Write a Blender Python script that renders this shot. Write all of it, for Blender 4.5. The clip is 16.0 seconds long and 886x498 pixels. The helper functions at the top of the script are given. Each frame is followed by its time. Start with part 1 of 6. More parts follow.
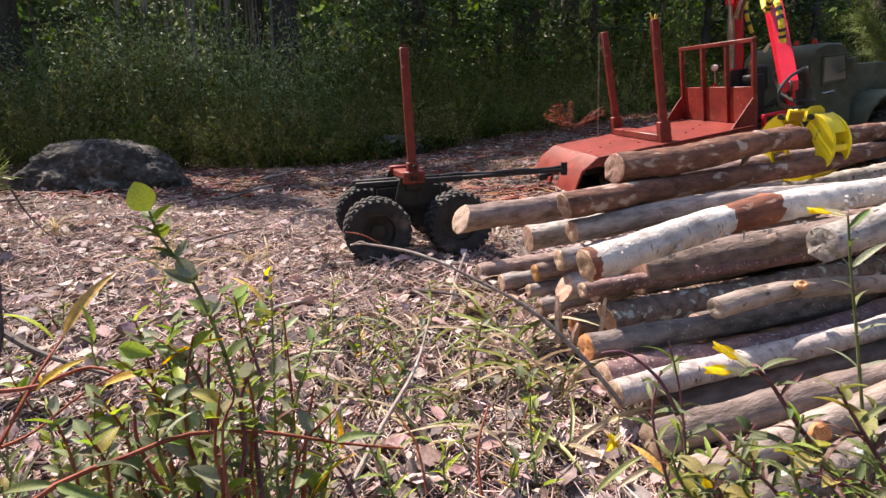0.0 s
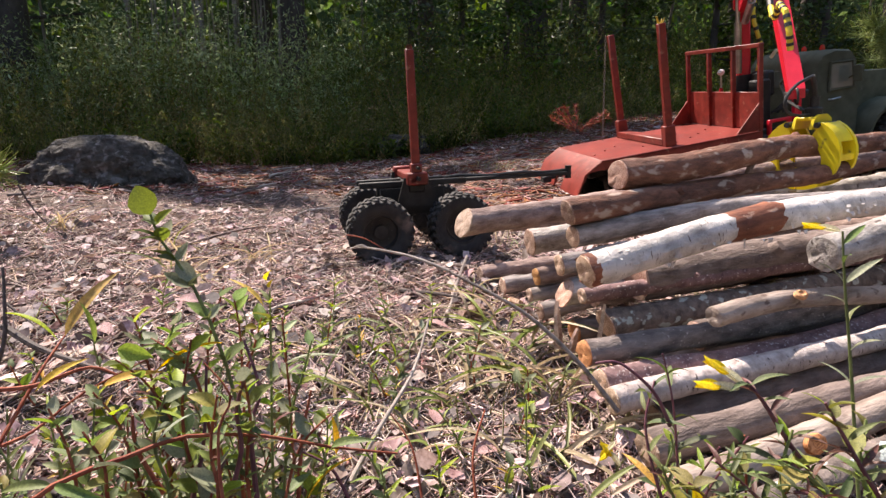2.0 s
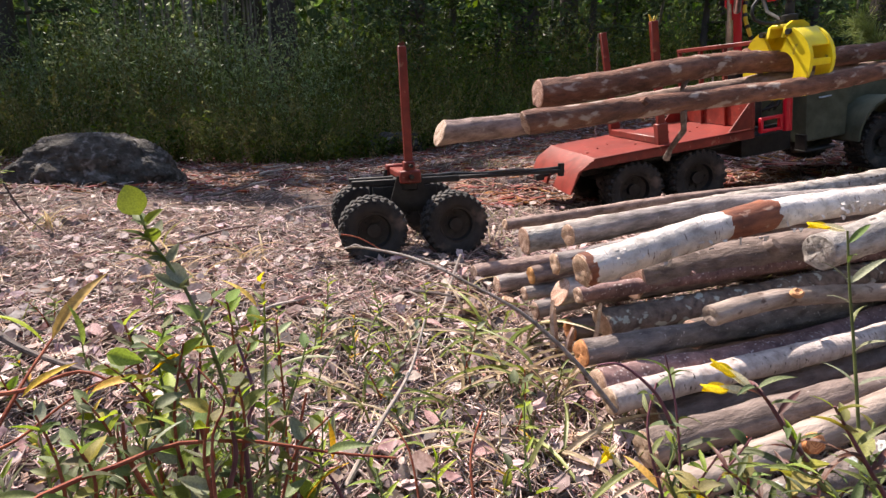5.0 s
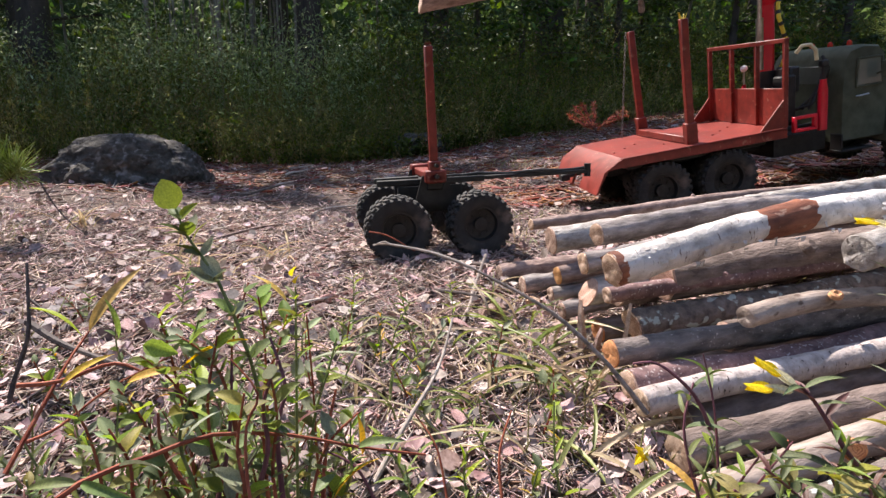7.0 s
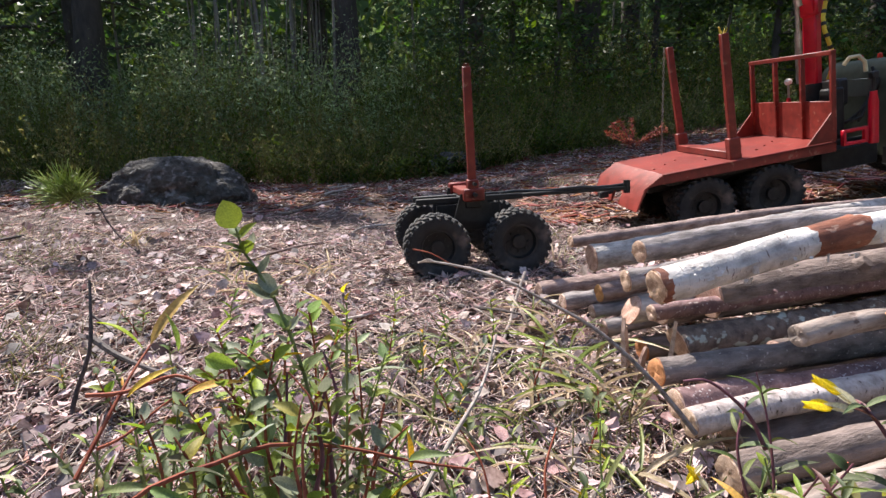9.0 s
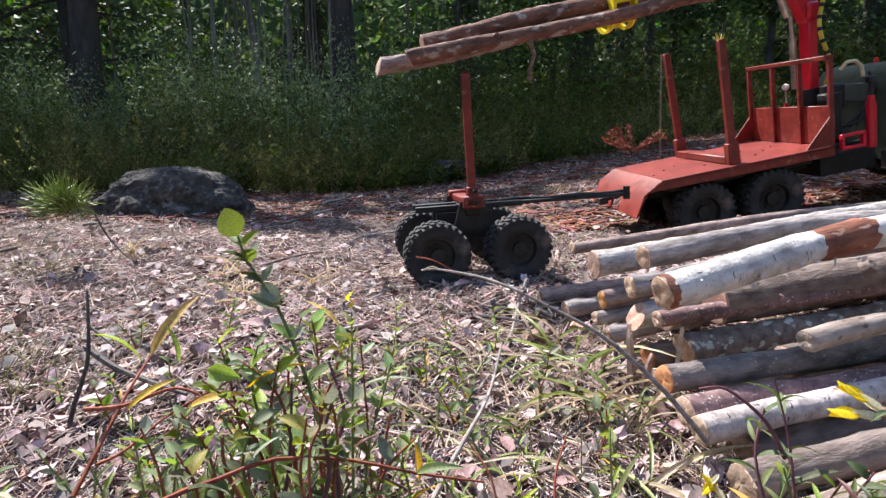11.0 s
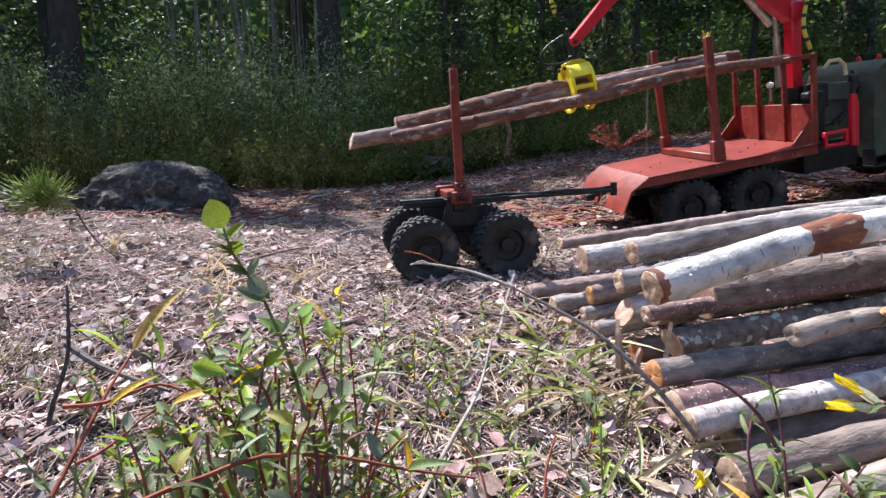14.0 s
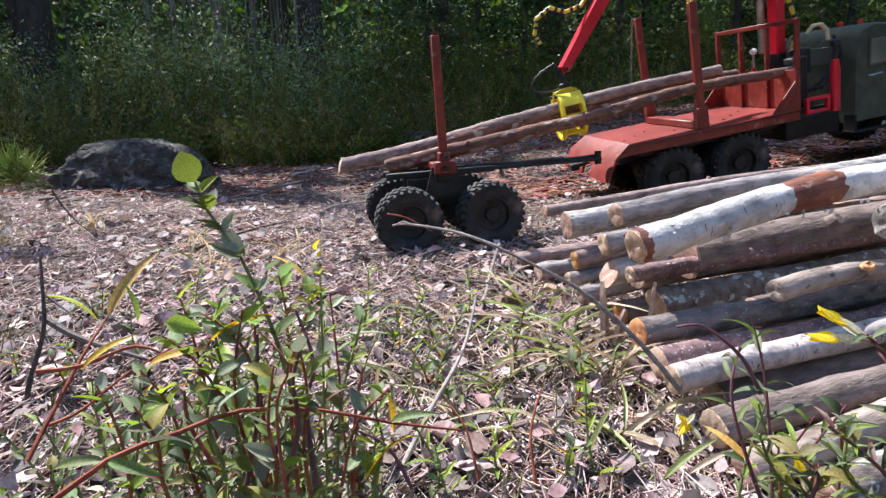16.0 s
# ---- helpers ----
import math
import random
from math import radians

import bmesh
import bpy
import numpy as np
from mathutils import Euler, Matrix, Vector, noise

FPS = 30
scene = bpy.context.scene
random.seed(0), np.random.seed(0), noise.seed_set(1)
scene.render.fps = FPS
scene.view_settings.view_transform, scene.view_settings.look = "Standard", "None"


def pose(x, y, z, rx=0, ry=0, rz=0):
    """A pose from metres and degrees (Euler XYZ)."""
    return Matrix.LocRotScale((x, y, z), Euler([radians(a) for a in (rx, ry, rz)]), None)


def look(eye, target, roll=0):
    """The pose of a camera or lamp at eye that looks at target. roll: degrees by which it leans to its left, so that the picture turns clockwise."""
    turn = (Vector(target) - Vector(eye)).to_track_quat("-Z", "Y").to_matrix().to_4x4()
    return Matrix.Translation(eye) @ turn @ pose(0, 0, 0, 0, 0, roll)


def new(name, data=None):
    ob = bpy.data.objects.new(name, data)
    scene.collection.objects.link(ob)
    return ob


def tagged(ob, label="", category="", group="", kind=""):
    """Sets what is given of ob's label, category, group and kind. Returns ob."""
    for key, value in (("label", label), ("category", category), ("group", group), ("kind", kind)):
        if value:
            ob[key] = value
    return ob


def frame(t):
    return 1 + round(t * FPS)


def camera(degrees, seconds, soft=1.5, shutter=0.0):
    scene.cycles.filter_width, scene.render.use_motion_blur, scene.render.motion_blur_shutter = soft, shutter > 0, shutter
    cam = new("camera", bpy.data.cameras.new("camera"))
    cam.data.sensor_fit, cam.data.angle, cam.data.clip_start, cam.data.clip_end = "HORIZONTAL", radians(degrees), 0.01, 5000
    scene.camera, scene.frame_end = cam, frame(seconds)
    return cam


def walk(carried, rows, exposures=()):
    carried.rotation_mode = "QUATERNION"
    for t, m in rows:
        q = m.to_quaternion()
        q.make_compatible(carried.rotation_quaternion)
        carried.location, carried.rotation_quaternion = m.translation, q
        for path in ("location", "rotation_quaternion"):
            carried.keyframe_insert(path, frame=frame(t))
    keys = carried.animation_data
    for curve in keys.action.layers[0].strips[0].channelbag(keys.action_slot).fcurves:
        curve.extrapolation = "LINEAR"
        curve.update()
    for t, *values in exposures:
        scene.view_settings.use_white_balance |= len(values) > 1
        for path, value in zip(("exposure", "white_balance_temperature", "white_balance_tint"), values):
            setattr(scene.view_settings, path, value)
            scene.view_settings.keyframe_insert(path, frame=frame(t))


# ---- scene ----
cam = camera(77.0, 16.0, soft=1.45)
PATH = [
    (0, (0.003, -0.002, 0.212), (-0.007, 1.949, -0.23), -0.1),
    (0.5, (0.004, 0.001, 0.212), (-0.006, 1.953, -0.224), -0.1),
    (1, (0.005, 0.002, 0.211), (-0.007, 1.953, -0.229), 0.1),
    (1.5, (0.005, 0.0, 0.212), (-0.011, 1.951, -0.224), 0.4),
    (2, (0.006, -0.003, 0.216), (-0.019, 1.947, -0.229), 0.7),
    (2.5, (0.004, 0.002, 0.217), (0.014, 1.95, -0.234), 1.0),
    (3, (0.004, 0.001, 0.217), (0.023, 1.95, -0.231), 1.0),
    (5.5, (0.002, 0.002, 0.215), (-0.005, 1.95, -0.238), 0.5),
    (6, (0.001, 0.0, 0.214), (-0.024, 1.95, -0.233), 0.3),
    (6.5, (0.002, 0.002, 0.215), (-0.013, 1.948, -0.247), 0.9),
    (7, (-0.001, 0.003, 0.213), (-0.075, 1.951, -0.235), 0.6),
    (7.5, (-0.002, 0.002, 0.213), (-0.118, 1.954, -0.208), -0.1),
    (8, (-0.004, 0.003, 0.211), (-0.158, 1.958, -0.182), -0.3),
    (8.5, (-0.006, 0.002, 0.21), (-0.164, 1.954, -0.193), -0.7),
    (9, (-0.006, -0.003, 0.214), (-0.207, 1.949, -0.172), -0.3),
    (9.5, (-0.007, 0.0, 0.215), (-0.22, 1.954, -0.153), -0.4),
    (12, (-0.013, 0.002, 0.211), (-0.192, 1.962, -0.145), -0.9),
    (12.5, (-0.014, 0.003, 0.211), (-0.189, 1.963, -0.147), -0.7),
    (13, (-0.013, 0.005, 0.211), (-0.164, 1.966, -0.154), -0.4),
    (13.5, (-0.012, 0.007, 0.213), (-0.147, 1.967, -0.162), 0.0),
    (14, (-0.013, 0.005, 0.21), (-0.157, 1.966, -0.159), -0.4),
    (14.5, (-0.014, 0.004, 0.207), (-0.144, 1.962, -0.179), -0.6),
    (15, (-0.013, 0.004, 0.203), (-0.118, 1.956, -0.222), -0.7),
    (15.5, (-0.012, 0.006, 0.202), (-0.111, 1.954, -0.237), -0.6),
    (16, (-0.011, 0.008, 0.198), (-0.106, 1.955, -0.249), -1.1),
]
walk(cam, [(t, look(eye, target, roll)) for t, eye, target, roll in PATH],
     exposures=[(0.0, 1.12, 7150, 17), (5.5, 1.10, 7050, 16), (7.0, 1.07, 6750, 14), (9.0, 1.09, 6500, 12), (12.5, 1.24, 6050, 10), (16.0, 1.17, 6000, 10)])

# ---- world and sun: clear summer day, sun high behind the clearing and to the left ----
SUN_AZ, SUN_EL = 132.0, 52.0      # degrees from +x towards +y, and above the horizon
world = bpy.data.worlds.new("sky")
scene.world = world
world.use_nodes = True
sky = world.node_tree.nodes.new("ShaderNodeTexSky")
sky.sky_type = "NISHITA"
sky.sun_disc = False
sky.sun_elevation = radians(SUN_EL)
sky.sun_rotation = radians(90 - SUN_AZ)
world.node_tree.links.new(sky.outputs[0], world.node_tree.nodes["Background"].inputs[0])
world.node_tree.nodes["Background"].inputs[1].default_value = 0.15
sun = new("sun", bpy.data.lights.new("sun", "SUN"))
sun.data.energy, sun.data.angle, sun.data.color = 5.0, radians(0.53), (1.0, 0.95, 0.88)
SUN_DIR = Vector((math.cos(radians(SUN_EL)) * math.cos(radians(SUN_AZ)), math.cos(radians(SUN_EL)) * math.sin(radians(SUN_AZ)), math.sin(radians(SUN_EL))))
sun.matrix_world = look(SUN_DIR * 30, (0, 0, 0))


# ---- materials ----
def material(name, dark, light, rough=0.7, metal=0.0, scale=30.0, stretch=(1, 1, 1), bump=0.3, detail=6.0, spots=None,
             island=0.0, per_object=0.0, translucent=0.0, low=0.35, high=0.65, dist=0.002, wave=None, spec=0.5):
    """A procedural surface: two colours mixed by noise, an optional third in spots, with bump."""
    m = bpy.data.materials.new(name)
    m.use_nodes = True
    nt = m.node_tree
    bsdf = nt.nodes["Principled BSDF"]
    n, ln = nt.nodes.new, nt.links.new
    coord = n("ShaderNodeTexCoord")
    mapping = n("ShaderNodeMapping")
    mapping.inputs["Scale"].default_value = stretch
    ln(coord.outputs["Object"], mapping.inputs["Vector"])
    tex = n("ShaderNodeTexNoise")
    tex.inputs["Scale"].default_value, tex.inputs["Detail"].default_value = scale, detail
    tex.inputs["Roughness"].default_value = 0.62
    ln(mapping.outputs[0], tex.inputs["Vector"])
    ramp = n("ShaderNodeValToRGB")
    ramp.color_ramp.elements[0].position, ramp.color_ramp.elements[1].position = low, high
    ramp.color_ramp.elements[0].color, ramp.color_ramp.elements[1].color = (*dark, 1), (*light, 1)
    ln(tex.outputs["Fac"], ramp.inputs[0])
    colour = ramp.outputs[0]
    big = n("ShaderNodeTexNoise")
    big.inputs["Scale"].default_value, big.inputs["Detail"].default_value = scale * 0.13, 3
    ln(mapping.outputs[0], big.inputs["Vector"])
    hsv = n("ShaderNodeHueSaturation")
    mr = n("ShaderNodeMapRange")
    mr.inputs["From Min"].default_value, mr.inputs["From Max"].default_value = 0.3, 0.7
    mr.inputs["To Min"].default_value, mr.inputs["To Max"].default_value = 0.72, 1.22
    ln(big.outputs["Fac"], mr.inputs["Value"])
    ln(mr.outputs[0], hsv.inputs["Value"])
    if spots:
        c, sc, lo, hi, st = spots
        sm = n("ShaderNodeMapping")
        sm.inputs["Scale"].default_value = st
        ln(coord.outputs["Object"], sm.inputs["Vector"])
        sp = n("ShaderNodeTexNoise")
        sp.inputs["Scale"].default_value, sp.inputs["Detail"].default_value = sc, 3
        ln(sm.outputs[0], sp.inputs["Vector"])
        sr = n("ShaderNodeMapRange")
        sr.inputs["From Min"].default_value, sr.inputs["From Max"].default_value = lo, hi
        ln(sp.outputs["Fac"], sr.inputs["Value"])
        mix = n("ShaderNodeMix")
        mix.data_type = "RGBA"
        mix.inputs["B"].default_value = (*c, 1)
        ln(sr.outputs[0], mix.inputs["Factor"])
        ln(colour, mix.inputs["A"])
        colour = mix.outputs["Result"]
    ln(colour, hsv.inputs["Color"])
    colour = hsv.outputs[0]
    if island or per_object:
        src = n("ShaderNodeNewGeometry").outputs["Random Per Island"] if island else n("ShaderNodeObjectInfo").outputs["Random"]
        k = island or per_object
        h2 = n("ShaderNodeHueSaturation")
        for inp, a, b in (("Value", 1 - k, 1 + k), ("Saturation", 1 - k * 0.5, 1 + k * 0.35), ("Hue", 0.5 - 0.06 * k, 0.5 + 0.05 * k)):
            r = n("ShaderNodeMapRange")
            r.inputs["To Min"].default_value, r.inputs["To Max"].default_value = a, b
            if inp != "Value":
                mu = n("ShaderNodeMath")
                mu.operation = "MULTIPLY"
                mu.inputs[1].default_value = 7.31 if inp == "Hue" else 13.7
                fr = n("ShaderNodeMath")
                fr.operation = "FRACT"
                ln(src, mu.inputs[0])
                ln(mu.outputs[0], fr.inputs[0])
                ln(fr.outputs[0], r.inputs["Value"])
            else:
                ln(src, r.inputs["Value"])
            ln(r.outputs[0], h2.inputs[inp])
        ln(colour, h2.inputs["Color"])
        colour = h2.outputs[0]
    ln(colour, bsdf.inputs["Base Color"])
    rr = n("ShaderNodeMapRange")
    rr.inputs["To Min"].default_value, rr.inputs["To Max"].default_value = max(0.05, rough - 0.12), min(1, rough + 0.12)
    ln(tex.outputs["Fac"], rr.inputs["Value"])
    ln(rr.outputs[0], bsdf.inputs["Roughness"])
    bsdf.inputs["Metallic"].default_value = metal
    bsdf.inputs["Specular IOR Level"].default_value = spec
    if bump:
        b = n("ShaderNodeBump")
        b.inputs["Strength"].default_value, b.inputs["Distance"].default_value = bump, dist
        ln(tex.outputs["Fac"], b.inputs["Height"])
        ln(b.outputs[0], bsdf.inputs["Normal"])
    if translucent:
        tr = n("ShaderNodeBsdfTranslucent")
        ln(colour, tr.inputs["Color"])
        mx = n("ShaderNodeMixShader")
        mx.inputs[0].default_value = translucent
        ln(bsdf.outputs[0], mx.inputs[1])
        ln(tr.outputs[0], mx.inputs[2])
        ln(mx.outputs[0], nt.nodes["Material Output"].inputs["Surface"])
    return m



def cut_material(name, dark, light):
    """Sawn wood with growth rings about the log's axis."""
    m = material(name, dark, light, 0.85, scale=120, bump=0.7, dist=0.0015, per_object=0.25, spots=((dark[0] * 0.5, dark[1] * 0.45, dark[2] * 0.4), 55, 0.58, 0.72, (1, 1, 1)))
    nt = m.node_tree
    wave = nt.nodes.new("ShaderNodeTexWave")
    wave.wave_type, wave.rings_direction = "RINGS", "X"
    wave.inputs["Scale"].default_value, wave.inputs["Distortion"].default_value, wave.inputs["Detail"].default_value = 420, 2.2, 2
    nt.links.new(nt.nodes["Texture Coordinate"].outputs["Object"], wave.inputs["Vector"])
    ramp = nt.nodes["Color Ramp"]
    mix = nt.nodes.new("ShaderNodeMath")
    mix.operation = "MULTIPLY_ADD"
    mix.inputs[1].default_value, mix.inputs[2].default_value = 0.30, -0.12
    add = nt.nodes.new("ShaderNodeMath")
    nt.links.new(wave.outputs["Fac"], mix.inputs[0])
    nt.links.new(mix.outputs[0], add.inputs[0])
    nt.links.new(nt.nodes["Noise Texture"].outputs["Fac"], add.inputs[1])
    nt.links.new(add.outputs[0], ramp.inputs[0])
    return m


SOIL = material("soil", (0.035, 0.020, 0.015), (0.15, 0.095, 0.075), 0.9, scale=45, bump=0.9, dist=0.01, spots=((0.10, 0.045, 0.025), 2.2, 0.5, 0.68, (1, 1, 1)))
RED_PAINT = material("red_paint", (0.15, 0.016, 0.011), (0.25, 0.030, 0.020), 0.46, scale=60, bump=0.12, dist=0.0006, spots=((0.30, 0.12, 0.08), 90, 0.64, 0.72, (1, 1, 1)))
CRANE_RED = material("crane_red", (0.52, 0.008, 0.022), (0.66, 0.014, 0.036), 0.32, scale=30, bump=0.03, dist=0.0004)
YELLOW = material("yellow_paint", (0.78, 0.58, 0.012), (0.85, 0.68, 0.02), 0.42, scale=50, bump=0.1, dist=0.0006, spots=((0.35, 0.25, 0.05), 60, 0.68, 0.75, (1, 1, 1)))
GREEN_PAINT = material("army_green", (0.064, 0.072, 0.048), (0.10, 0.11, 0.078), 0.7, spec=0.2, scale=40, bump=0.1, dist=0.0006, spots=((0.10, 0.10, 0.08), 70, 0.66, 0.75, (1, 1, 1)))
STEEL_DARK = material("black_steel", (0.014, 0.014, 0.015), (0.035, 0.034, 0.033), 0.55, metal=0.3, scale=70, bump=0.2, dist=0.0005)
STEEL = material("bare_steel", (0.35, 0.34, 0.32), (0.55, 0.54, 0.52), 0.35, metal=1.0, scale=80, bump=0.1, dist=0.0004)
RUBBER = material("tyre_rubber", (0.016, 0.016, 0.017), (0.045, 0.042, 0.04), 0.85, scale=60, bump=0.3, dist=0.0008, spots=((0.16, 0.12, 0.10), 34, 0.55, 0.75, (1, 1, 1)))
HOSE = material("hose", (0.012, 0.012, 0.012), (0.03, 0.03, 0.03), 0.5, scale=60, bump=0.1, dist=0.0003)
HOSE_YELLOW = material("hose_wrap", (0.6, 0.45, 0.03), (0.75, 0.6, 0.05), 0.5, scale=60, bump=0.1, dist=0.0003)
# glass base raised to grey-green in place of reflected sky and greenery
GLASS_SKY = material("window_glass", (0.10, 0.12, 0.10), (0.17, 0.19, 0.16), 0.10, scale=6, bump=0.0, spec=0.8)
WHITE_KNOB = material("white_knob", (0.7, 0.7, 0.68), (0.8, 0.8, 0.78), 0.35, scale=40, bump=0.0)
LAMP_RED = material("marker_lens", (0.6, 0.03, 0.02), (0.7, 0.05, 0.03), 0.25, scale=40, bump=0.0)
CUT = cut_material("cut_wood", (0.28, 0.15, 0.095), (0.62, 0.44, 0.345))
CUT_ORANGE = cut_material("cut_alder", (0.36, 0.15, 0.055), (0.60, 0.31, 0.13))
BARK = {
    "birch": material("birch_bark", (0.30, 0.265, 0.245), (0.66, 0.61, 0.575), 0.85, scale=70, stretch=(0.8, 1, 1), bump=1.0, dist=0.003, detail=10, spots=((0.14, 0.09, 0.075), 210, 0.64, 0.72, (2.4, 0.6, 0.6)), low=0.3, high=0.58),
    "birchdull": material("young_birch_bark", (0.26, 0.205, 0.185), (0.56, 0.48, 0.45), 0.8, scale=130, bump=1.0, dist=0.002, detail=10, spots=((0.06, 0.04, 0.035), 240, 0.64, 0.69, (2.0, 0.8, 0.8)), low=0.3, high=0.65),
    "grey": material("grey_bark", (0.16, 0.135, 0.125), (0.40, 0.345, 0.325), 0.9, scale=150, stretch=(0.35, 1, 1), bump=1.0, dist=0.003, detail=10, spots=((0.42, 0.39, 0.37), 260, 0.66, 0.72, (1, 1, 1))),
    "whitegrey": material("pale_bark", (0.23, 0.20, 0.18), (0.56, 0.51, 0.47), 0.9, scale=120, stretch=(0.5, 1, 1), bump=1.0, dist=0.004, detail=10, spots=((0.10, 0.07, 0.06), 150, 0.63, 0.70, (0.6, 1, 1))),
    "redgrey": material("reddish_bark", (0.15, 0.095, 0.082), (0.38, 0.275, 0.24), 0.9, scale=140, stretch=(0.4, 1, 1), bump=1.0, dist=0.003, detail=10, spots=((0.36, 0.30, 0.27), 240, 0.66, 0.72, (1, 1, 1))),
    "red": material("alder_bark", (0.115, 0.058, 0.058), (0.29, 0.17, 0.162), 0.75, scale=110, bump=1.0, dist=0.002, detail=10, spots=((0.56, 0.47, 0.44), 420, 0.625, 0.665, (0.9, 1, 1))),
    "brown": material("brown_bark", (0.11, 0.078, 0.066), (0.27, 0.205, 0.178), 0.9, scale=130, stretch=(0.35, 1, 1), bump=1.0, dist=0.004, detail=10, spots=((0.34, 0.28, 0.25), 190, 0.67, 0.73, (1, 1, 1))),
    "dark": material("dark_bark", (0.10, 0.078, 0.072), (0.27, 0.22, 0.20), 0.9, scale=130, stretch=(0.4, 1, 1), bump=1.0, dist=0.003, detail=10, spots=((0.42, 0.35, 0.32), 300, 0.64, 0.69, (1, 1, 1))),
    "lichen": material("lichened_bark", (0.085, 0.066, 0.058), (0.24, 0.19, 0.165), 0.9, scale=120, bump=1.0, dist=0.004, detail=10, spots=((0.44, 0.48, 0.44), 110, 0.585, 0.63, (0.8, 1, 1))),
    "beige": material("peeled_bark", (0.20, 0.145, 0.115), (0.46, 0.37, 0.315), 0.85, scale=110, stretch=(0.3, 1, 1), bump=1.0, dist=0.003, detail=10, spots=((0.14, 0.09, 0.07), 120, 0.64, 0.72, (0.6, 1, 1))),
    "pine": material("pine_bark", (0.085, 0.036, 0.025), (0.25, 0.115, 0.075), 0.9, scale=100, stretch=(0.35, 1, 1), bump=1.0, dist=0.005, detail=10, spots=((0.40, 0.31, 0.26), 80, 0.58, 0.66, (0.5, 1, 1))),
}
PEEL = material("peeled_patch", (0.12, 0.036, 0.02), (0.30, 0.105, 0.055), 0.75, scale=110, stretch=(0.35, 1, 1), bump=0.9, dist=0.002, detail=10, spots=((0.36, 0.22, 0.16), 160, 0.64, 0.71, (0.5, 1, 1)))


# ---- mesh building ----
class Geo:
    """Gathers vertices and faces of one mesh."""

    def __init__(self):
        self.v, self.f = [], []

    def add(self, verts, faces):
        o = len(self.v)
        self.v.extend([tuple(p) for p in verts])
        self.f.extend([tuple(i + o for i in f) for f in faces])
        return self

    def box(self, c, s, m=None, b=0.0015):
        """A box with chamfered edges, centre c and size s, turned by m."""
        hx, hy, hz = s[0] / 2, s[1] / 2, s[2] / 2
        b = min(b, hx * 0.45, hy * 0.45, hz * 0.45)
        bm = bmesh.new()
        bmesh.ops.create_cube(bm, size=1.0)
        bmesh.ops.scale(bm, vec=(hx * 2, hy * 2, hz * 2), verts=bm.verts)
        if b > 0:
            bmesh.ops.bevel(bm, geom=bm.edges[:], offset=b, segments=1, affect="EDGES")
        t = Matrix.Translation(c) @ (m if m is not None else Matrix())
        bm.verts.ensure_lookup_table()
        bm.verts.index_update()
        self.add([t @ v.co for v in bm.verts], [[v.index for v in f.verts] for f in bm.faces])
        bm.free()
        return self

    def tube(self, pts, radii, n=10, caps=True, wobble=0.0, seed=0):
        """A tube along pts."""
        pts = [Vector(p) for p in pts]
        if not isinstance(radii, (list, tuple)):
            radii = [radii] * len(pts)
        o = len(self.v)
        up = None
        for i, p in enumerate(pts):
            d = (pts[min(i + 1, len(pts) - 1)] - pts[max(i - 1, 0)]).normalized()
            if up is None:
                up = Vector((0, 0, 1)) if abs(d.z) < 0.9 else Vector((1, 0, 0))
            s = d.cross(up).normalized()
            up = s.cross(d).normalized()
            for k in range(n):
                a = 2 * math.pi * k / n
                q = s * math.cos(a) + up * math.sin(a)
                r = radii[i]
                if wobble:
                    r *= 1 + wobble * noise.noise(Vector((i * 0.55 + seed, q.x * 1.4, q.z * 1.4 + q.y)))
                self.v.append(tuple(p + q * r))
        for i in range(len(pts) - 1):
            for k in range(n):
                a, b = o + i * n + k, o + i * n + (k + 1) % n
                self.f.append((a, b, b + n, a + n))
        if caps:
            self.f.append(tuple(o + k for k in range(n))[::-1])
            e = o + (len(pts) - 1) * n
            self.f.append(tuple(e + k for k in range(n)))
        return self

    def lathe(self, profile, n=32, axis="y", c=(0, 0, 0)):
        """Turns a closed profile of (radius, along) round an axis."""
        o, m = len(self.v), len(profile)
        for k in range(n):
            a = 2 * math.pi * k / n
            for r, h in profile:
                p = (r * math.cos(a), h, r * math.sin(a)) if axis == "y" else (r * math.cos(a), r * math.sin(a), h) if axis == "z" else (h, r * math.cos(a), r * math.sin(a))
                self.v.append((p[0] + c[0], p[1] + c[1], p[2] + c[2]))
        for k in range(n):
            for j in range(m):
                a, b = o + k * m + j, o + k * m + (j + 1) % m
                c2, d = o + ((k + 1) % n) * m + (j + 1) % m, o + ((k + 1) % n) * m + j
                self.f.append((a, b, c2, d))
        return self

    def prism(self, outline, y0, y1):
        """An outline in x, z drawn out along y."""
        n = len(outline)
        self.add([(x, y0, z) for x, z in outline] + [(x, y1, z) for x, z in outline],
                 [tuple(range(n)), tuple(range(2 * n - 1, n - 1, -1))] + [(i, i + n, (i + 1) % n + n, (i + 1) % n) for i in range(n)])
        return self

    def mesh(self, name, mat, smooth=True):
        me = bpy.data.meshes.new(name)
        me.from_pydata(self.v, [], self.f)
        me.materials.append(mat)
        me.update()
        if smooth:
            bm = bmesh.new()
            bm.from_mesh(me)
            bmesh.ops.recalc_face_normals(bm, faces=bm.faces[:])
            bm.to_mesh(me)
            bm.free()
            me.polygons.foreach_set("use_smooth", [True] * len(me.polygons))
            me.set_sharp_from_angle(angle=radians(38))
        return me


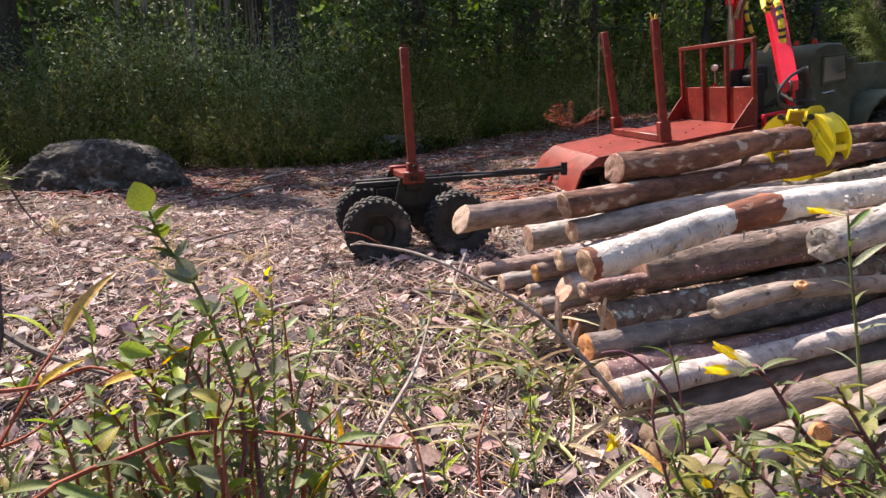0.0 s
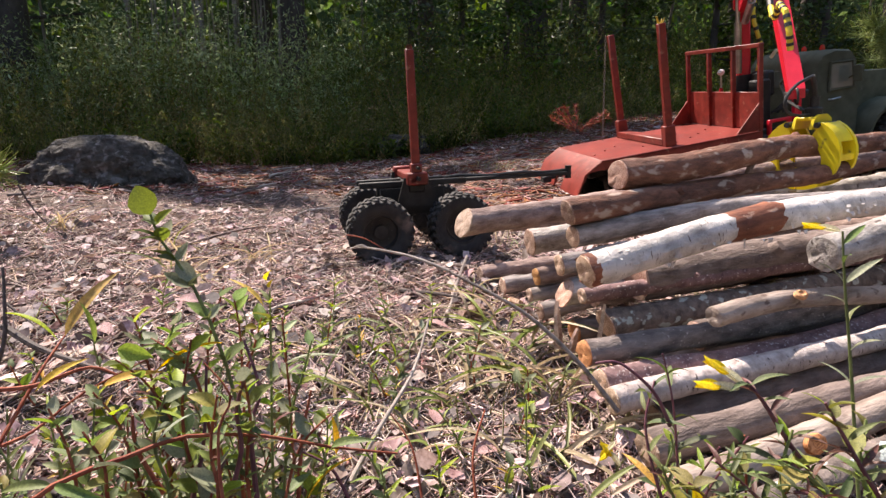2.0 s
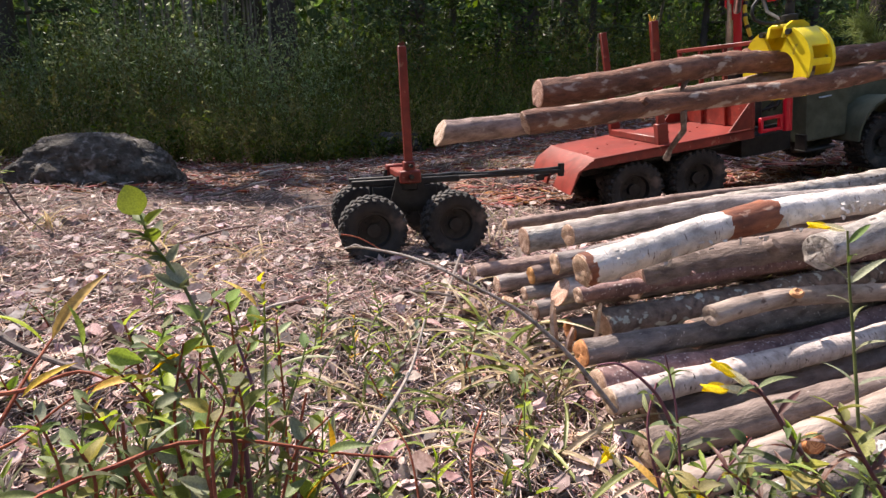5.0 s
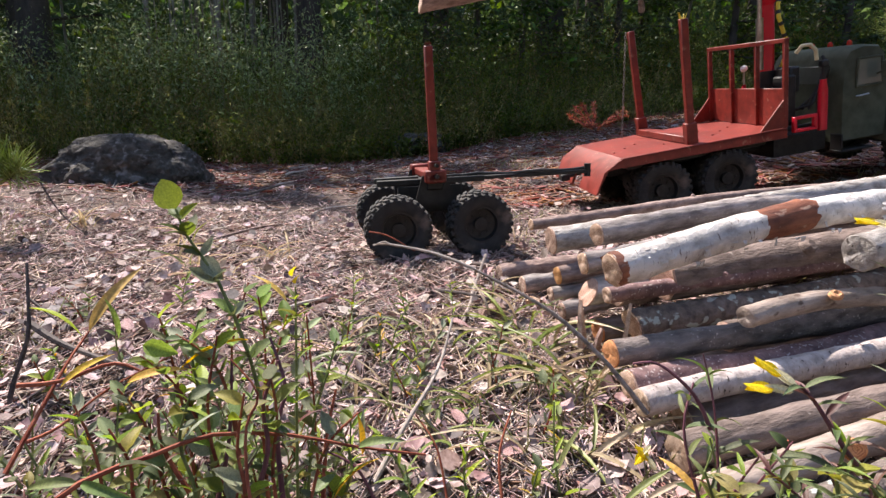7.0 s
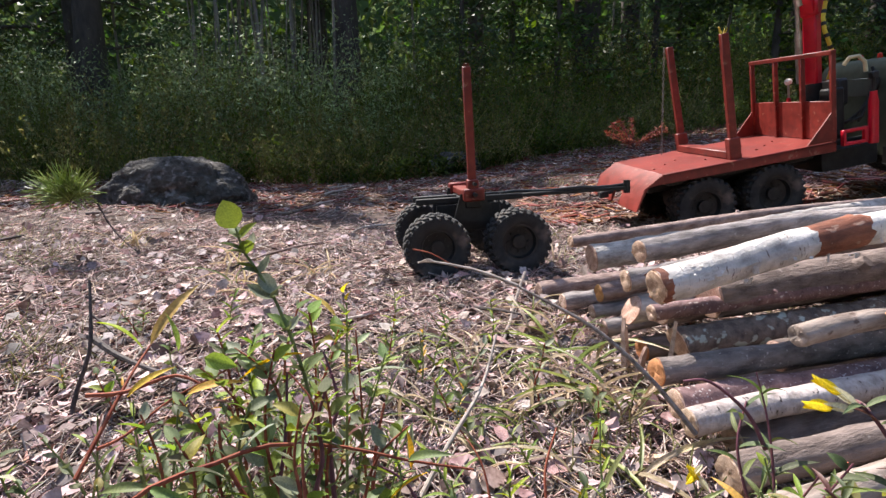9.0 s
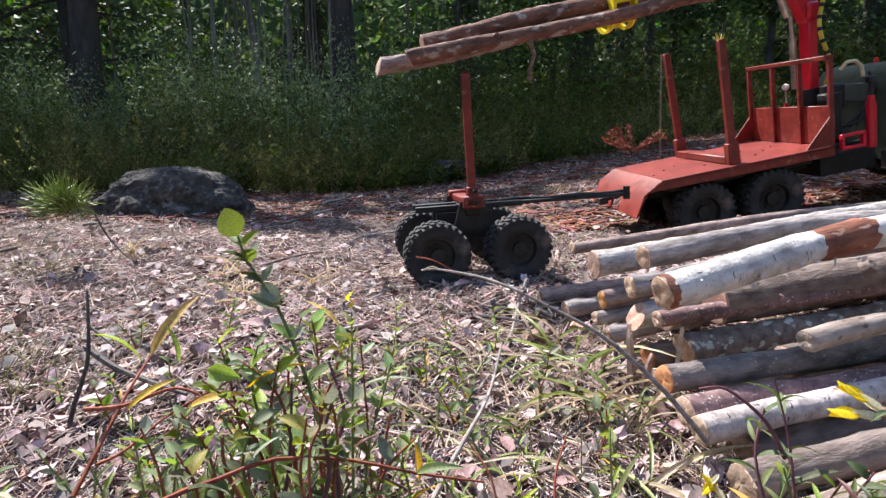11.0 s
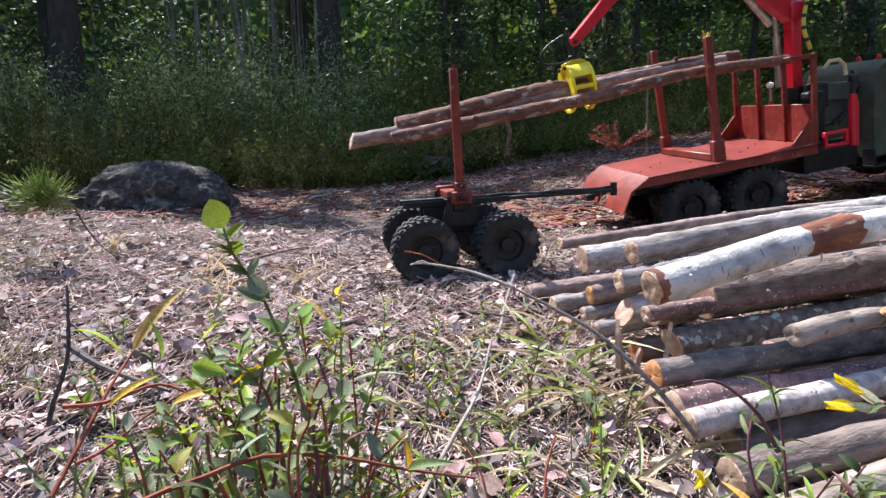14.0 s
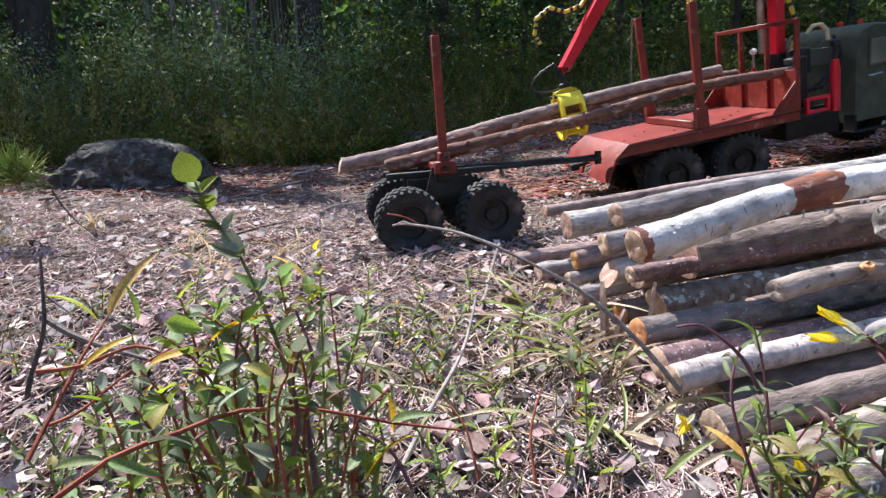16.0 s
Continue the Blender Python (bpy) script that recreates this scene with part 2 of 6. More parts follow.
def smooth_line(pts, n=14):
    """Points along a soft curve through pts."""
    pts = [Vector(p) for p in pts]
    out = []
    for i in range(len(pts) - 1):
        a, b, c, d = pts[max(i - 1, 0)], pts[i], pts[i + 1], pts[min(i + 2, len(pts) - 1)]
        k = max(2, n // (len(pts) - 1))
        for j in range(k):
            t = j / k
            out.append(0.5 * ((2 * b) + (c - a) * t + (2 * a - 5 * b + 4 * c - d) * t * t + (3 * b - a - 3 * c + d) * t ** 3))
    return out + [pts[-1]]


def part(name, geo, mat, parent=None, label="", smooth=True, at=None):
    ob = new(name, geo.mesh(name, mat, smooth))
    if parent is not None:
        ob.parent = parent
    if at is not None:
        ob.matrix_basis = at
    if label:
        tagged(ob, label)
    return ob


def bulk(name, mat, verts, faces, smooth=False):
    """One mesh out of large arrays: verts (n, 3), faces (m, 3 or 4)."""
    me = bpy.data.meshes.new(name)
    verts, faces = np.asarray(verts, np.float32), np.asarray(faces, np.int32)
    k = faces.shape[1]
    me.vertices.add(len(verts))
    me.vertices.foreach_set("co", verts.ravel())
    me.loops.add(faces.size)
    me.loops.foreach_set("vertex_index", faces.ravel())
    me.polygons.add(len(faces))
    me.polygons.foreach_set("loop_start", np.arange(0, faces.size, k, dtype=np.int32))
    me.polygons.foreach_set("loop_total", np.full(len(faces), k, np.int32))
    me.update(calc_edges=True)
    if smooth:
        me.polygons.foreach_set("use_smooth", np.ones(len(faces), bool))
    me.materials.append(mat)
    return new(name, me)


# ---- the ground: level by the trailer, rising past the truck and into the wood ----
def rise(x, y):
    s = 0.927 * x + 0.375 * y - 0.52
    k = 0.09
    soft = k * np.logaddexp(0, s / k)
    z = 0.145 * soft / (1 + 0.10 * soft)
    back = np.maximum(0, y - 3.4)
    return z + 0.03 * back / (1 + 0.02 * back)


def lumps(x, y):
    return (0.006 * np.sin(x * 7.1 + 1.3 * np.sin(y * 5.3)) * np.sin(y * 6.3 + 0.7) + 0.004 * np.sin(x * 23 + y * 11) * np.sin(y * 19 - x * 7)
            + 0.0025 * np.sin(x * 61 + 2 * np.sin(y * 47)) * np.sin(y * 57))


def ground_z(x, y):
    return rise(np.asarray(x, float), np.asarray(y, float)) + lumps(np.asarray(x, float), np.asarray(y, float)) - 0.004


def build_ground():
    n = 300
    u = np.linspace(-1, 1, n)
    gx = 0.1 + 1.15 * np.sinh(u * 5.0) / math.sinh(1.0) / 1.4
    gy = 0.7 + 1.15 * np.sinh(u * 5.0) / math.sinh(1.0) / 1.4
    xx, yy = np.meshgrid(gx, gy)
    zz = ground_z(xx, yy)
    idx = np.arange(n * n).reshape(n, n)
    quads = np.stack([idx[:-1, :-1], idx[:-1, 1:], idx[1:, 1:], idx[1:, :-1]], -1).reshape(-1, 4)
    ob = bulk("ground", SOIL, np.stack([xx, yy, zz], -1).reshape(-1, 3), quads, True)
    tagged(ob, "brown forest soil littered with bark, twigs and dead leaves", "ground", kind="structure")


build_ground()


# ---- logs ----
LABELS = {
    "birch": "white birch log with a brown peeled patch", "birchdull": "thin pale birch log with dark flecks", "grey": "grey-barked cut log in the pile",
    "whitegrey": "pale grey log with flaking bark", "redgrey": "reddish grey sawn log in the pile", "red": "dark red alder log with white specks",
    "brown": "brown rough-barked log in the pile", "dark": "thin dark grey log with small specks", "lichen": "brown log crusted with pale lichen",
    "beige": "smooth beige log with an orange knot", "pine": "reddish pine log with flaking bark",
}


def make_log(kind, length, r0, r1, seed, bend=0.012, cut=None, group="logs in the pile", knots=1, slant=0.0, patches=(), end_label=""):
    """A log along +x from its cut end at the origin."""
    rnd = random.Random(seed)
    n = 64
    pts, rad = [], []
    for i in range(n):
        u = i / (n - 1)
        w = bend * length
        pts.append((u * length, w * noise.noise(Vector((u * 2.3, seed, 0))), w * noise.noise(Vector((u * 2.3, 7.7, seed)))))
        rad.append((r0 + (r1 - r0) * u) * (1 + 0.055 * noise.noise(Vector((u * length * 28, seed * 1.7, 3))) + 0.05 * noise.noise(Vector((u * length * 90, seed, 9)))))
    base = Vector(pts[0])
    pts = [Vector(p) - base for p in pts]
    g = Geo().tube(pts, rad, 18, False, 0.10, seed)
    for i in range(n):
        for k in range(18):
            v, c = Vector(g.v[i * 18 + k]), pts[i]
            e = 1 + 0.055 * noise.noise(Vector((v.x * 95, v.y * 170, v.z * 170 + seed))) + 0.035 * noise.noise(Vector((v.x * 240 + seed, v.y * 320, v.z * 320)))
            g.v[i * 18 + k] = tuple(c + (v - c) * e)
    if slant:
        for k in range(18):
            v = g.v[k]
            g.v[k] = (v[0] + slant * v[2], v[1], v[2])
    for _ in range(knots):
        u = rnd.uniform(0.15, 0.85)
        i = int(u * (n - 1))
        a = rnd.uniform(0.3, 2.6)
        q = Vector((0.25, math.cos(a), math.sin(a))).normalized()
        g.tube([pts[i] + q * rad[i] * 0.6, pts[i] + q * rad[i] * 1.12, pts[i] + q * rad[i] * rnd.uniform(1.25, 1.6)], [rad[i] * 0.5, rad[i] * 0.38, rad[i] * 0.28], 9)
    ob = part("log", g, BARK[kind])
    tagged(ob, LABELS[kind], "log", group)
    for i0, i1 in patches:
        vs = []
        for i in range(i0, i1 + 1):
            for k in range(18):
                edge = 1.02 if i == 0 else 0.985 if i in (i0, i1) else 1.03
                v = Vector(g.v[i * 18 + k])
                shift = 0.006 * noise.noise(Vector((k * 0.8, i, 1))) if i in (i0, i1) else 0
                vs.append(pts[i] + (v - pts[i]) * edge + Vector((shift, 0, 0)))
        m = i1 - i0
        part("peeled_patch", Geo().add(vs, [(i * 18 + k, i * 18 + (k + 1) % 18, (i + 1) * 18 + (k + 1) % 18, (i + 1) * 18 + k) for i in range(m) for k in range(18)]), PEEL, ob, "brown patch where the white bark is peeled")
    for e in (0, n - 1):
        ring = [Vector(g.v[e * 18 + k]) for k in range(18)]
        c = sum(ring, Vector()) / 18
        d = -1 if e == 0 else 1
        gc = Geo()
        vs = [c + Vector((d * 0.0012, 0, 0))]
        for f, h in ((0.35, 0.0011), (0.7, 0.0013), (0.95, 0.0008), (1.0, -0.0006)):
            vs += [c + (p - c) * f * 0.995 + Vector((d * (h * (1 + 0.8 * rnd.random()) + 0.0012 * f * noise.noise(p * 190)), 0, 0)) for p in ring]
        fs = [(0, 1 + k, 1 + (k + 1) % 18) for k in range(18)]
        for j in range(3):
            fs += [(1 + j * 18 + k, 1 + j * 18 + (k + 1) % 18, 1 + (j + 1) * 18 + (k + 1) % 18, 1 + (j + 1) * 18 + k) for k in range(18)]
        gc.add(vs, fs)
        part("cut_end", gc, cut or CUT, ob, end_label or ("freshly sawn orange end" if cut else "pale sawn end"))
    return ob


def lay(kind, x, y, z, pitch, length, r, heading=18.0, seed=None, taper=0.85, **kw):
    seed = seed if seed is not None else round((x * 131 + y * 71 + z * 311) % 97, 2)
    ob = make_log(kind, length, r, r * taper, seed, **kw)
    ob.matrix_basis = pose(x, y, z, (seed * 53) % 60 - 30 if "slant" not in kw else 0, -pitch, heading)
    return ob


birch = lay("birch", 0.109, 0.405, 0.107, 8.4, 0.72, 0.0130, seed=3.1, bend=0.02, knots=0, patches=((11, 16), (0, 1)))


def loose_bark(log, length, r, n, seed):
    """Thin curls of bark that stand off the upper side of a log."""
    rnd = random.Random(seed)
    g = Geo()
    for _ in range(n):
        u, a, w, ln = rnd.uniform(0.03, 0.97), rnd.uniform(-0.2, 3.3), rnd.uniform(0.002, 0.007), rnd.uniform(0.0015, 0.0045)
        lift = rnd.uniform(0.0006, 0.0022)
        ring = []
        for f, h in ((0.0, -0.0012), (0.5, lift * 0.6), (1.0, lift)):
            b = a + f * ln / r * rnd.choice((-1, 1, 1))
            rr = r * (1 - 0.15 * u) * 1.02 + h
            ring += [(u * length, rr * math.cos(b), rr * math.sin(b)), (u * length + w * (1 - 0.4 * f), rr * math.cos(b), rr * math.sin(b))]
        g.add(ring, [(0, 1, 3, 2), (2, 3, 5, 4)])
    return part("loose_bark", g, BARK["birch"], log, "small curls of loose white bark")


loose_bark(birch, 0.72, 0.0130, 240, 5)
lay("grey", 0.121, 0.509, 0.113, 5.6, 0.80, 0.0106, seed=5.2, bend=0.03, knots=0)
lay("whitegrey", 0.098, 0.625, 0.082, 6.4, 0.75, 0.0149, seed=8.3)
lay("redgrey", 0.085, 0.708, 0.085, 4.5, 0.60, 0.0075, seed=1.4)
lay("redgrey", 0.048, 0.732, 0.013, 3.1, 0.55, 0.0123, seed=2.5)
lay("grey", 0.073, 0.671, 0.016, 4.0, 0.55, 0.0107, seed=4.6)
lay("redgrey", 0.103, 0.597, 0.049, 6.7, 0.60, 0.0100, seed=6.7, cut=CUT_ORANGE)
lay("grey", 0.105, 0.484, 0.092, 7.2, 0.65, 0.0098, seed=7.8)
lay("whitegrey", 0.110, 0.478, 0.067, 4.8, 0.60, 0.0122, seed=9.9, slant=0.5)
lay("red", 0.116, 0.438, 0.077, 2.4, 0.55, 0.0068, seed=10.1)
lay("grey", 0.096, 0.592, 0.029, 4.6, 0.55, 0.0078, seed=11.2)
lay("grey", 0.105, 0.570, 0.018, 4.6, 0.55, 0.0091, seed=12.3)
lay("brown", 0.119, 0.470, 0.034, 4.3, 0.60, 0.0105, seed=13.4, cut=CUT_ORANGE)
lay("lichen", 0.136, 0.434, 0.055, 3.4, 0.60, 0.0125, seed=14.5, slant=-0.3)
lay("brown", 0.169, 0.466, 0.083, 5.2, 0.70, 0.0190, seed=15.6)
lay("whitegrey", 0.289, 0.412, 0.122, 9.9, 0.50, 0.0138, seed=16.7, knots=4, bend=0.03, cut=BARK["whitegrey"], end_label="rounded end covered with bark")
knotty = lay("beige", 0.197, 0.379, 0.082, 4.6, 0.50, 0.0078, seed=17.8, bend=0.04, knots=3, cut=BARK["beige"], end_label="rounded end covered with bark")
lay("dark", 0.104, 0.372, 0.055, 3.0, 0.60, 0.0098, seed=18.9, cut=CUT_ORANGE)
lay("red", 0.111, 0.350, 0.043, 4.2, 0.60, 0.0100, seed=19.1, bend=0.03, knots=2)
lay("birchdull", 0.113, 0.329, 0.041, 4.6, 0.60, 0.0090, seed=20.2)
lay("brown", 0.127, 0.300, 0.025, 5.0, 0.60, 0.0112, seed=21.3)
beige = lay("beige", 0.133, 0.272, 0.017, 9.0, 0.50, 0.0101, seed=22.4)
lay("lichen", 0.161, 0.253, 0.016, 9.5, 0.45, 0.0100, seed=23.5)
# fill logs inside the pile; darker barks stand in for shade in the gaps
for i, (x, y, z, r) in enumerate(((0.15, 0.35, 0.016, 0.012), (0.15, 0.385, 0.018, 0.014), (0.16, 0.42, 0.02, 0.014), (0.17, 0.46, 0.016, 0.013), (0.16, 0.50, 0.022, 0.015),
                                  (0.15, 0.535, 0.05, 0.014), (0.17, 0.57, 0.05, 0.014), (0.17, 0.52, 0.083, 0.013), (0.20, 0.41, 0.055, 0.012), (0.18, 0.60, 0.03, 0.013), (0.17, 0.64, 0.045, 0.014))):
    lay(("brown", "dark", "dark", "redgrey")[i % 4], x, y, z, 4.8, 0.55, r, seed=30 + i * 1.1)


def scar(log, x, y, z, r, label):
    """An orange wound where a branch was cut off."""
    g = Geo()
    ring = [(0.15, 0.0), (0.55, 0.0012), (0.9, 0.0006), (1.0, -0.002)]
    n = 14
    d = Vector((0, y, z)).normalized()
    u, w = Vector((1, 0, 0)), Vector((1, 0, 0)).cross(d)
    c = Vector((x, y, z))
    vs = [c + d * (h + 0.0008 * noise.noise(Vector((k, f * 5, x)))) + (u * math.cos(6.2832 * k / n) * 1.3 + w * math.sin(6.2832 * k / n)) * r * f for f, h in ring for k in range(n)]
    fs = [tuple(range(n))] + [(j * n + k, j * n + (k + 1) % n, (j + 1) * n + (k + 1) % n, (j + 1) * n + k) for j in range(3) for k in range(n)]
    part("branch_scar", g.add(vs, fs), CUT_ORANGE, log, label)


scar(beige, 0.092, -0.0072, 0.0066, 0.0062, "orange branch scar")
scar(knotty, 0.075, -0.0020, 0.0068, 0.0044, "orange branch scar")


def splinter(x, y, z, w, h, t, turn, tilt, label="pale split wood splinter standing by the pile"):
    """A torn shard of wood."""
    rnd = random.Random(x * 991 + y)
    g = Geo()
    n = 5
    vs = []
    for k in range(n):
        f = k / (n - 1) - 0.5
        top = h * (1 - 0.35 * abs(f) + rnd.uniform(-0.15, 0.12))
        for yy in (-t / 2, t / 2):
            vs += [(w * f, yy, 0), (w * f * 0.8, yy * 0.6, top)]
    fs = []
    for k in range(n - 1):
        a = k * 4
        fs += [(a, a + 4, a + 5, a + 1), (a + 2, a + 3, a + 7, a + 6), (a + 1, a + 5, a + 7, a + 3), (a, a + 2, a + 6, a + 4)]
    fs += [(0, 1, 3, 2), (4 * n - 4, 4 * n - 2, 4 * n - 1, 4 * n - 3)]
    ob = part("wood_splinter", g.add(vs, fs), CUT)
    ob.matrix_basis = pose(x, y, z, tilt, 0, turn)
    tagged(ob, label, "splinter", "wood splinters")


splinter(0.128, 0.424, 0.040, 0.007, 0.034, 0.004, 70, 4)
splinter(0.104, 0.462, 0.022, 0.010, 0.040, 0.005, 60, -6)
splinter(0.112, 0.452, 0.015, 0.008, 0.030, 0.004, 40, 10)
splinter(0.032, 0.60, 0.002, 0.030, 0.014, 0.012, 20, 30, "pale wedge of sawn wood on the soil")
splinter(0.085, 0.64, 0.002, 0.020, 0.010, 0.010, -30, 40, "pale wedge of sawn wood on the soil")
splinter(0.090, 0.35, 0.002, 0.012, 0.032, 0.004, 30, 60, "pale wood chip leaning against the pile")
splinter(0.112, 0.305, 0.002, 0.010, 0.030, 0.004, -20, 70, "pale wood chip leaning against the pile")


# ---- wheels ----
def make_wheel(parent, x, y, z, r, w):
    """A knobbly off-road wheel, its axle along the parent's y."""
    hub = new("wheel")
    hub.parent = parent
    hub.matrix_basis = pose(x, y, z)
    g = Geo()
    h = w / 2
    g.lathe([(r * 0.55, -h * 0.8), (r * 0.62, -h * 0.95), (r * 0.80, -h), (r * 0.90, -h * 0.96), (r * 0.945, -h * 0.7), (r * 0.95, 0), (r * 0.945, h * 0.7), (r * 0.90, h * 0.96), (r * 0.80, h), (r * 0.62, h * 0.95), (r * 0.55, h * 0.8)], 40)
    for k in range(26):
        a = 2 * math.pi * k / 26
        for row, (yy, ww, off) in enumerate(((-0.62, 0.62, 0), (0.0, 0.5, 0.5), (0.62, 0.62, 0))):
            b = a + off * math.pi / 13
            m = Matrix.Rotation(-b, 4, "Y") @ Matrix.Rotation(radians(18 * (1 if row == 0 else -1 if row == 2 else 0)), 4, "X")
            rr = r * (0.965 if row == 1 else 0.95)
            g.box((rr * math.cos(b), yy * h, rr * math.sin(b)), (r * 0.085, ww * h, r * 0.135), m, 0.0008)
        m = Matrix.Rotation(-a, 4, "Y")
        for s in (-1, 1):
            g.box((r * 0.875 * math.cos(a), s * h * 0.97, r * 0.875 * math.sin(a)), (r * 0.11, h * 0.12, r * 0.10), m, 0.0006)
    part("tyre", g, RUBBER, hub, "black knobbly tyre dusted with soil")
    g = Geo()
    g.lathe([(r * 0.57, -h * 0.82), (r * 0.57, h * 0.82), (r * 0.50, h * 0.8), (r * 0.46, h * 0.45), (r * 0.2, h * 0.35), (r * 0.2, h * 0.62), (r * 0.001, h * 0.64), (r * 0.001, -h * 0.64), (r * 0.2, -h * 0.62), (r * 0.2, -h * 0.35), (r * 0.46, -h * 0.45), (r * 0.50, -h * 0.8)], 28)
    for k in range(8):
        a = 2 * math.pi * k / 8
        for s in (-1, 1):
            g.tube([(r * 0.33 * math.cos(a), s * h * 0.3, r * 0.33 * math.sin(a)), (r * 0.33 * math.cos(a), s * h * 0.52, r * 0.33 * math.sin(a))], r * 0.035, 6)
    part("rim", g, STEEL_DARK, hub, "black steel rim with bolts")
    return hub


# ---- the pole trailer ----
trailer = new("pole_trailer")
trailer.matrix_basis = pose(-0.0605, 0.958, 0.0, 0, -2.5, 15)
tagged(trailer, "small two-axle log trailer with one red stake", "trailer")


def build_trailer():
    rw = 0.0525
    for x, z in ((-0.066, 0.050), (0.066, 0.050)):
        for y in (-0.083, 0.083):
            make_wheel(trailer, x, y, z, rw, 0.046)
        part("axle", Geo().tube([(x, -0.085, z), (x, 0.085, z)], 0.008, 10).tube([(x, -0.014, z), (x, 0.014, z)], [0.02, 0.02], 12), STEEL_DARK, trailer)
    for y in (-0.022, 0.022):
        part("frame_rail", Geo().box((0.003, y, 0.115), (0.184, 0.007, 0.010)).box((0.0, y, 0.085), (0.11, 0.005, 0.045), None, 0.003), STEEL_DARK, trailer)
    part("drawbar", Geo().box((0.185, 0.0, 0.114), (0.235, 0.010, 0.007)).tube([(0.297, 0, 0.105), (0.297, 0, 0.128)], 0.006, 10), STEEL_DARK, trailer, "black flat drawbar")
    part("lashing_hose", Geo().tube([(0.06 + 0.03 * i, 0.004 * math.sin(i), 0.1195 + 0.0015 * math.sin(i * 1.7)) for i in range(9)], 0.0028, 8), HOSE, trailer)
    g = Geo().prism([(-0.034, 0.082), (0.034, 0.082), (0.020, 0.128), (-0.020, 0.128)], -0.062, -0.058)
    g.prism([(-0.034, 0.082), (0.034, 0.082), (0.020, 0.128), (-0.020, 0.128)], 0.058, 0.062)
    g.box((0, 0, 0.112), (0.026, 0.13, 0.014))
    part("cradle", g, STEEL_DARK, trailer, "black steel cradle plates")
    g = Geo().box((0, 0, 0.126), (0.024, 0.150, 0.012), None, 0.002)
    g.box((0, -0.066, 0.127), (0.034, 0.018, 0.020), None, 0.002)
    g.box((0, 0.066, 0.127), (0.034, 0.018, 0.020), None, 0.002)
    part("bolster", g, RED_PAINT, trailer, "red steel bolster")
    g = Geo().box((0, 0, 0.102), (0.013, 0.009, 0.199), None, 0.0012).box((0, -0.001, 0.012), (0.018, 0.015, 0.035), None, 0.0015)
    for k in range(5):
        g.tube([(-0.0042 + 0.0021 * k, 0, 0.200), (-0.0042 + 0.0021 * k, 0, 0.206 + 0.002 * (k % 2))], 0.0009, 5)
    part("stake", g, RED_PAINT, trailer, "red square stake with a frayed top", at=pose(0, -0.062, 0.122, 3, -1.5, 0))
    part("stake_bolt", Geo().tube([(0, -0.085, 0.128), (0, -0.05, 0.128)], 0.0035, 8).tube([(0, -0.085, 0.145), (0, -0.05, 0.145)], 0.003, 8), STEEL_DARK, trailer)


build_trailer()

# ---- the logging truck: local x forwards, y to its left, z up from the deck at the headboard ----
TRUCK = pose(0.589, 1.238, 0.214, 2.9, -10.5, 7.4)
truck = new("logging_truck")
truck.matrix_basis = TRUCK
tagged(truck, "model logging truck with red deck and green cab", "truck")


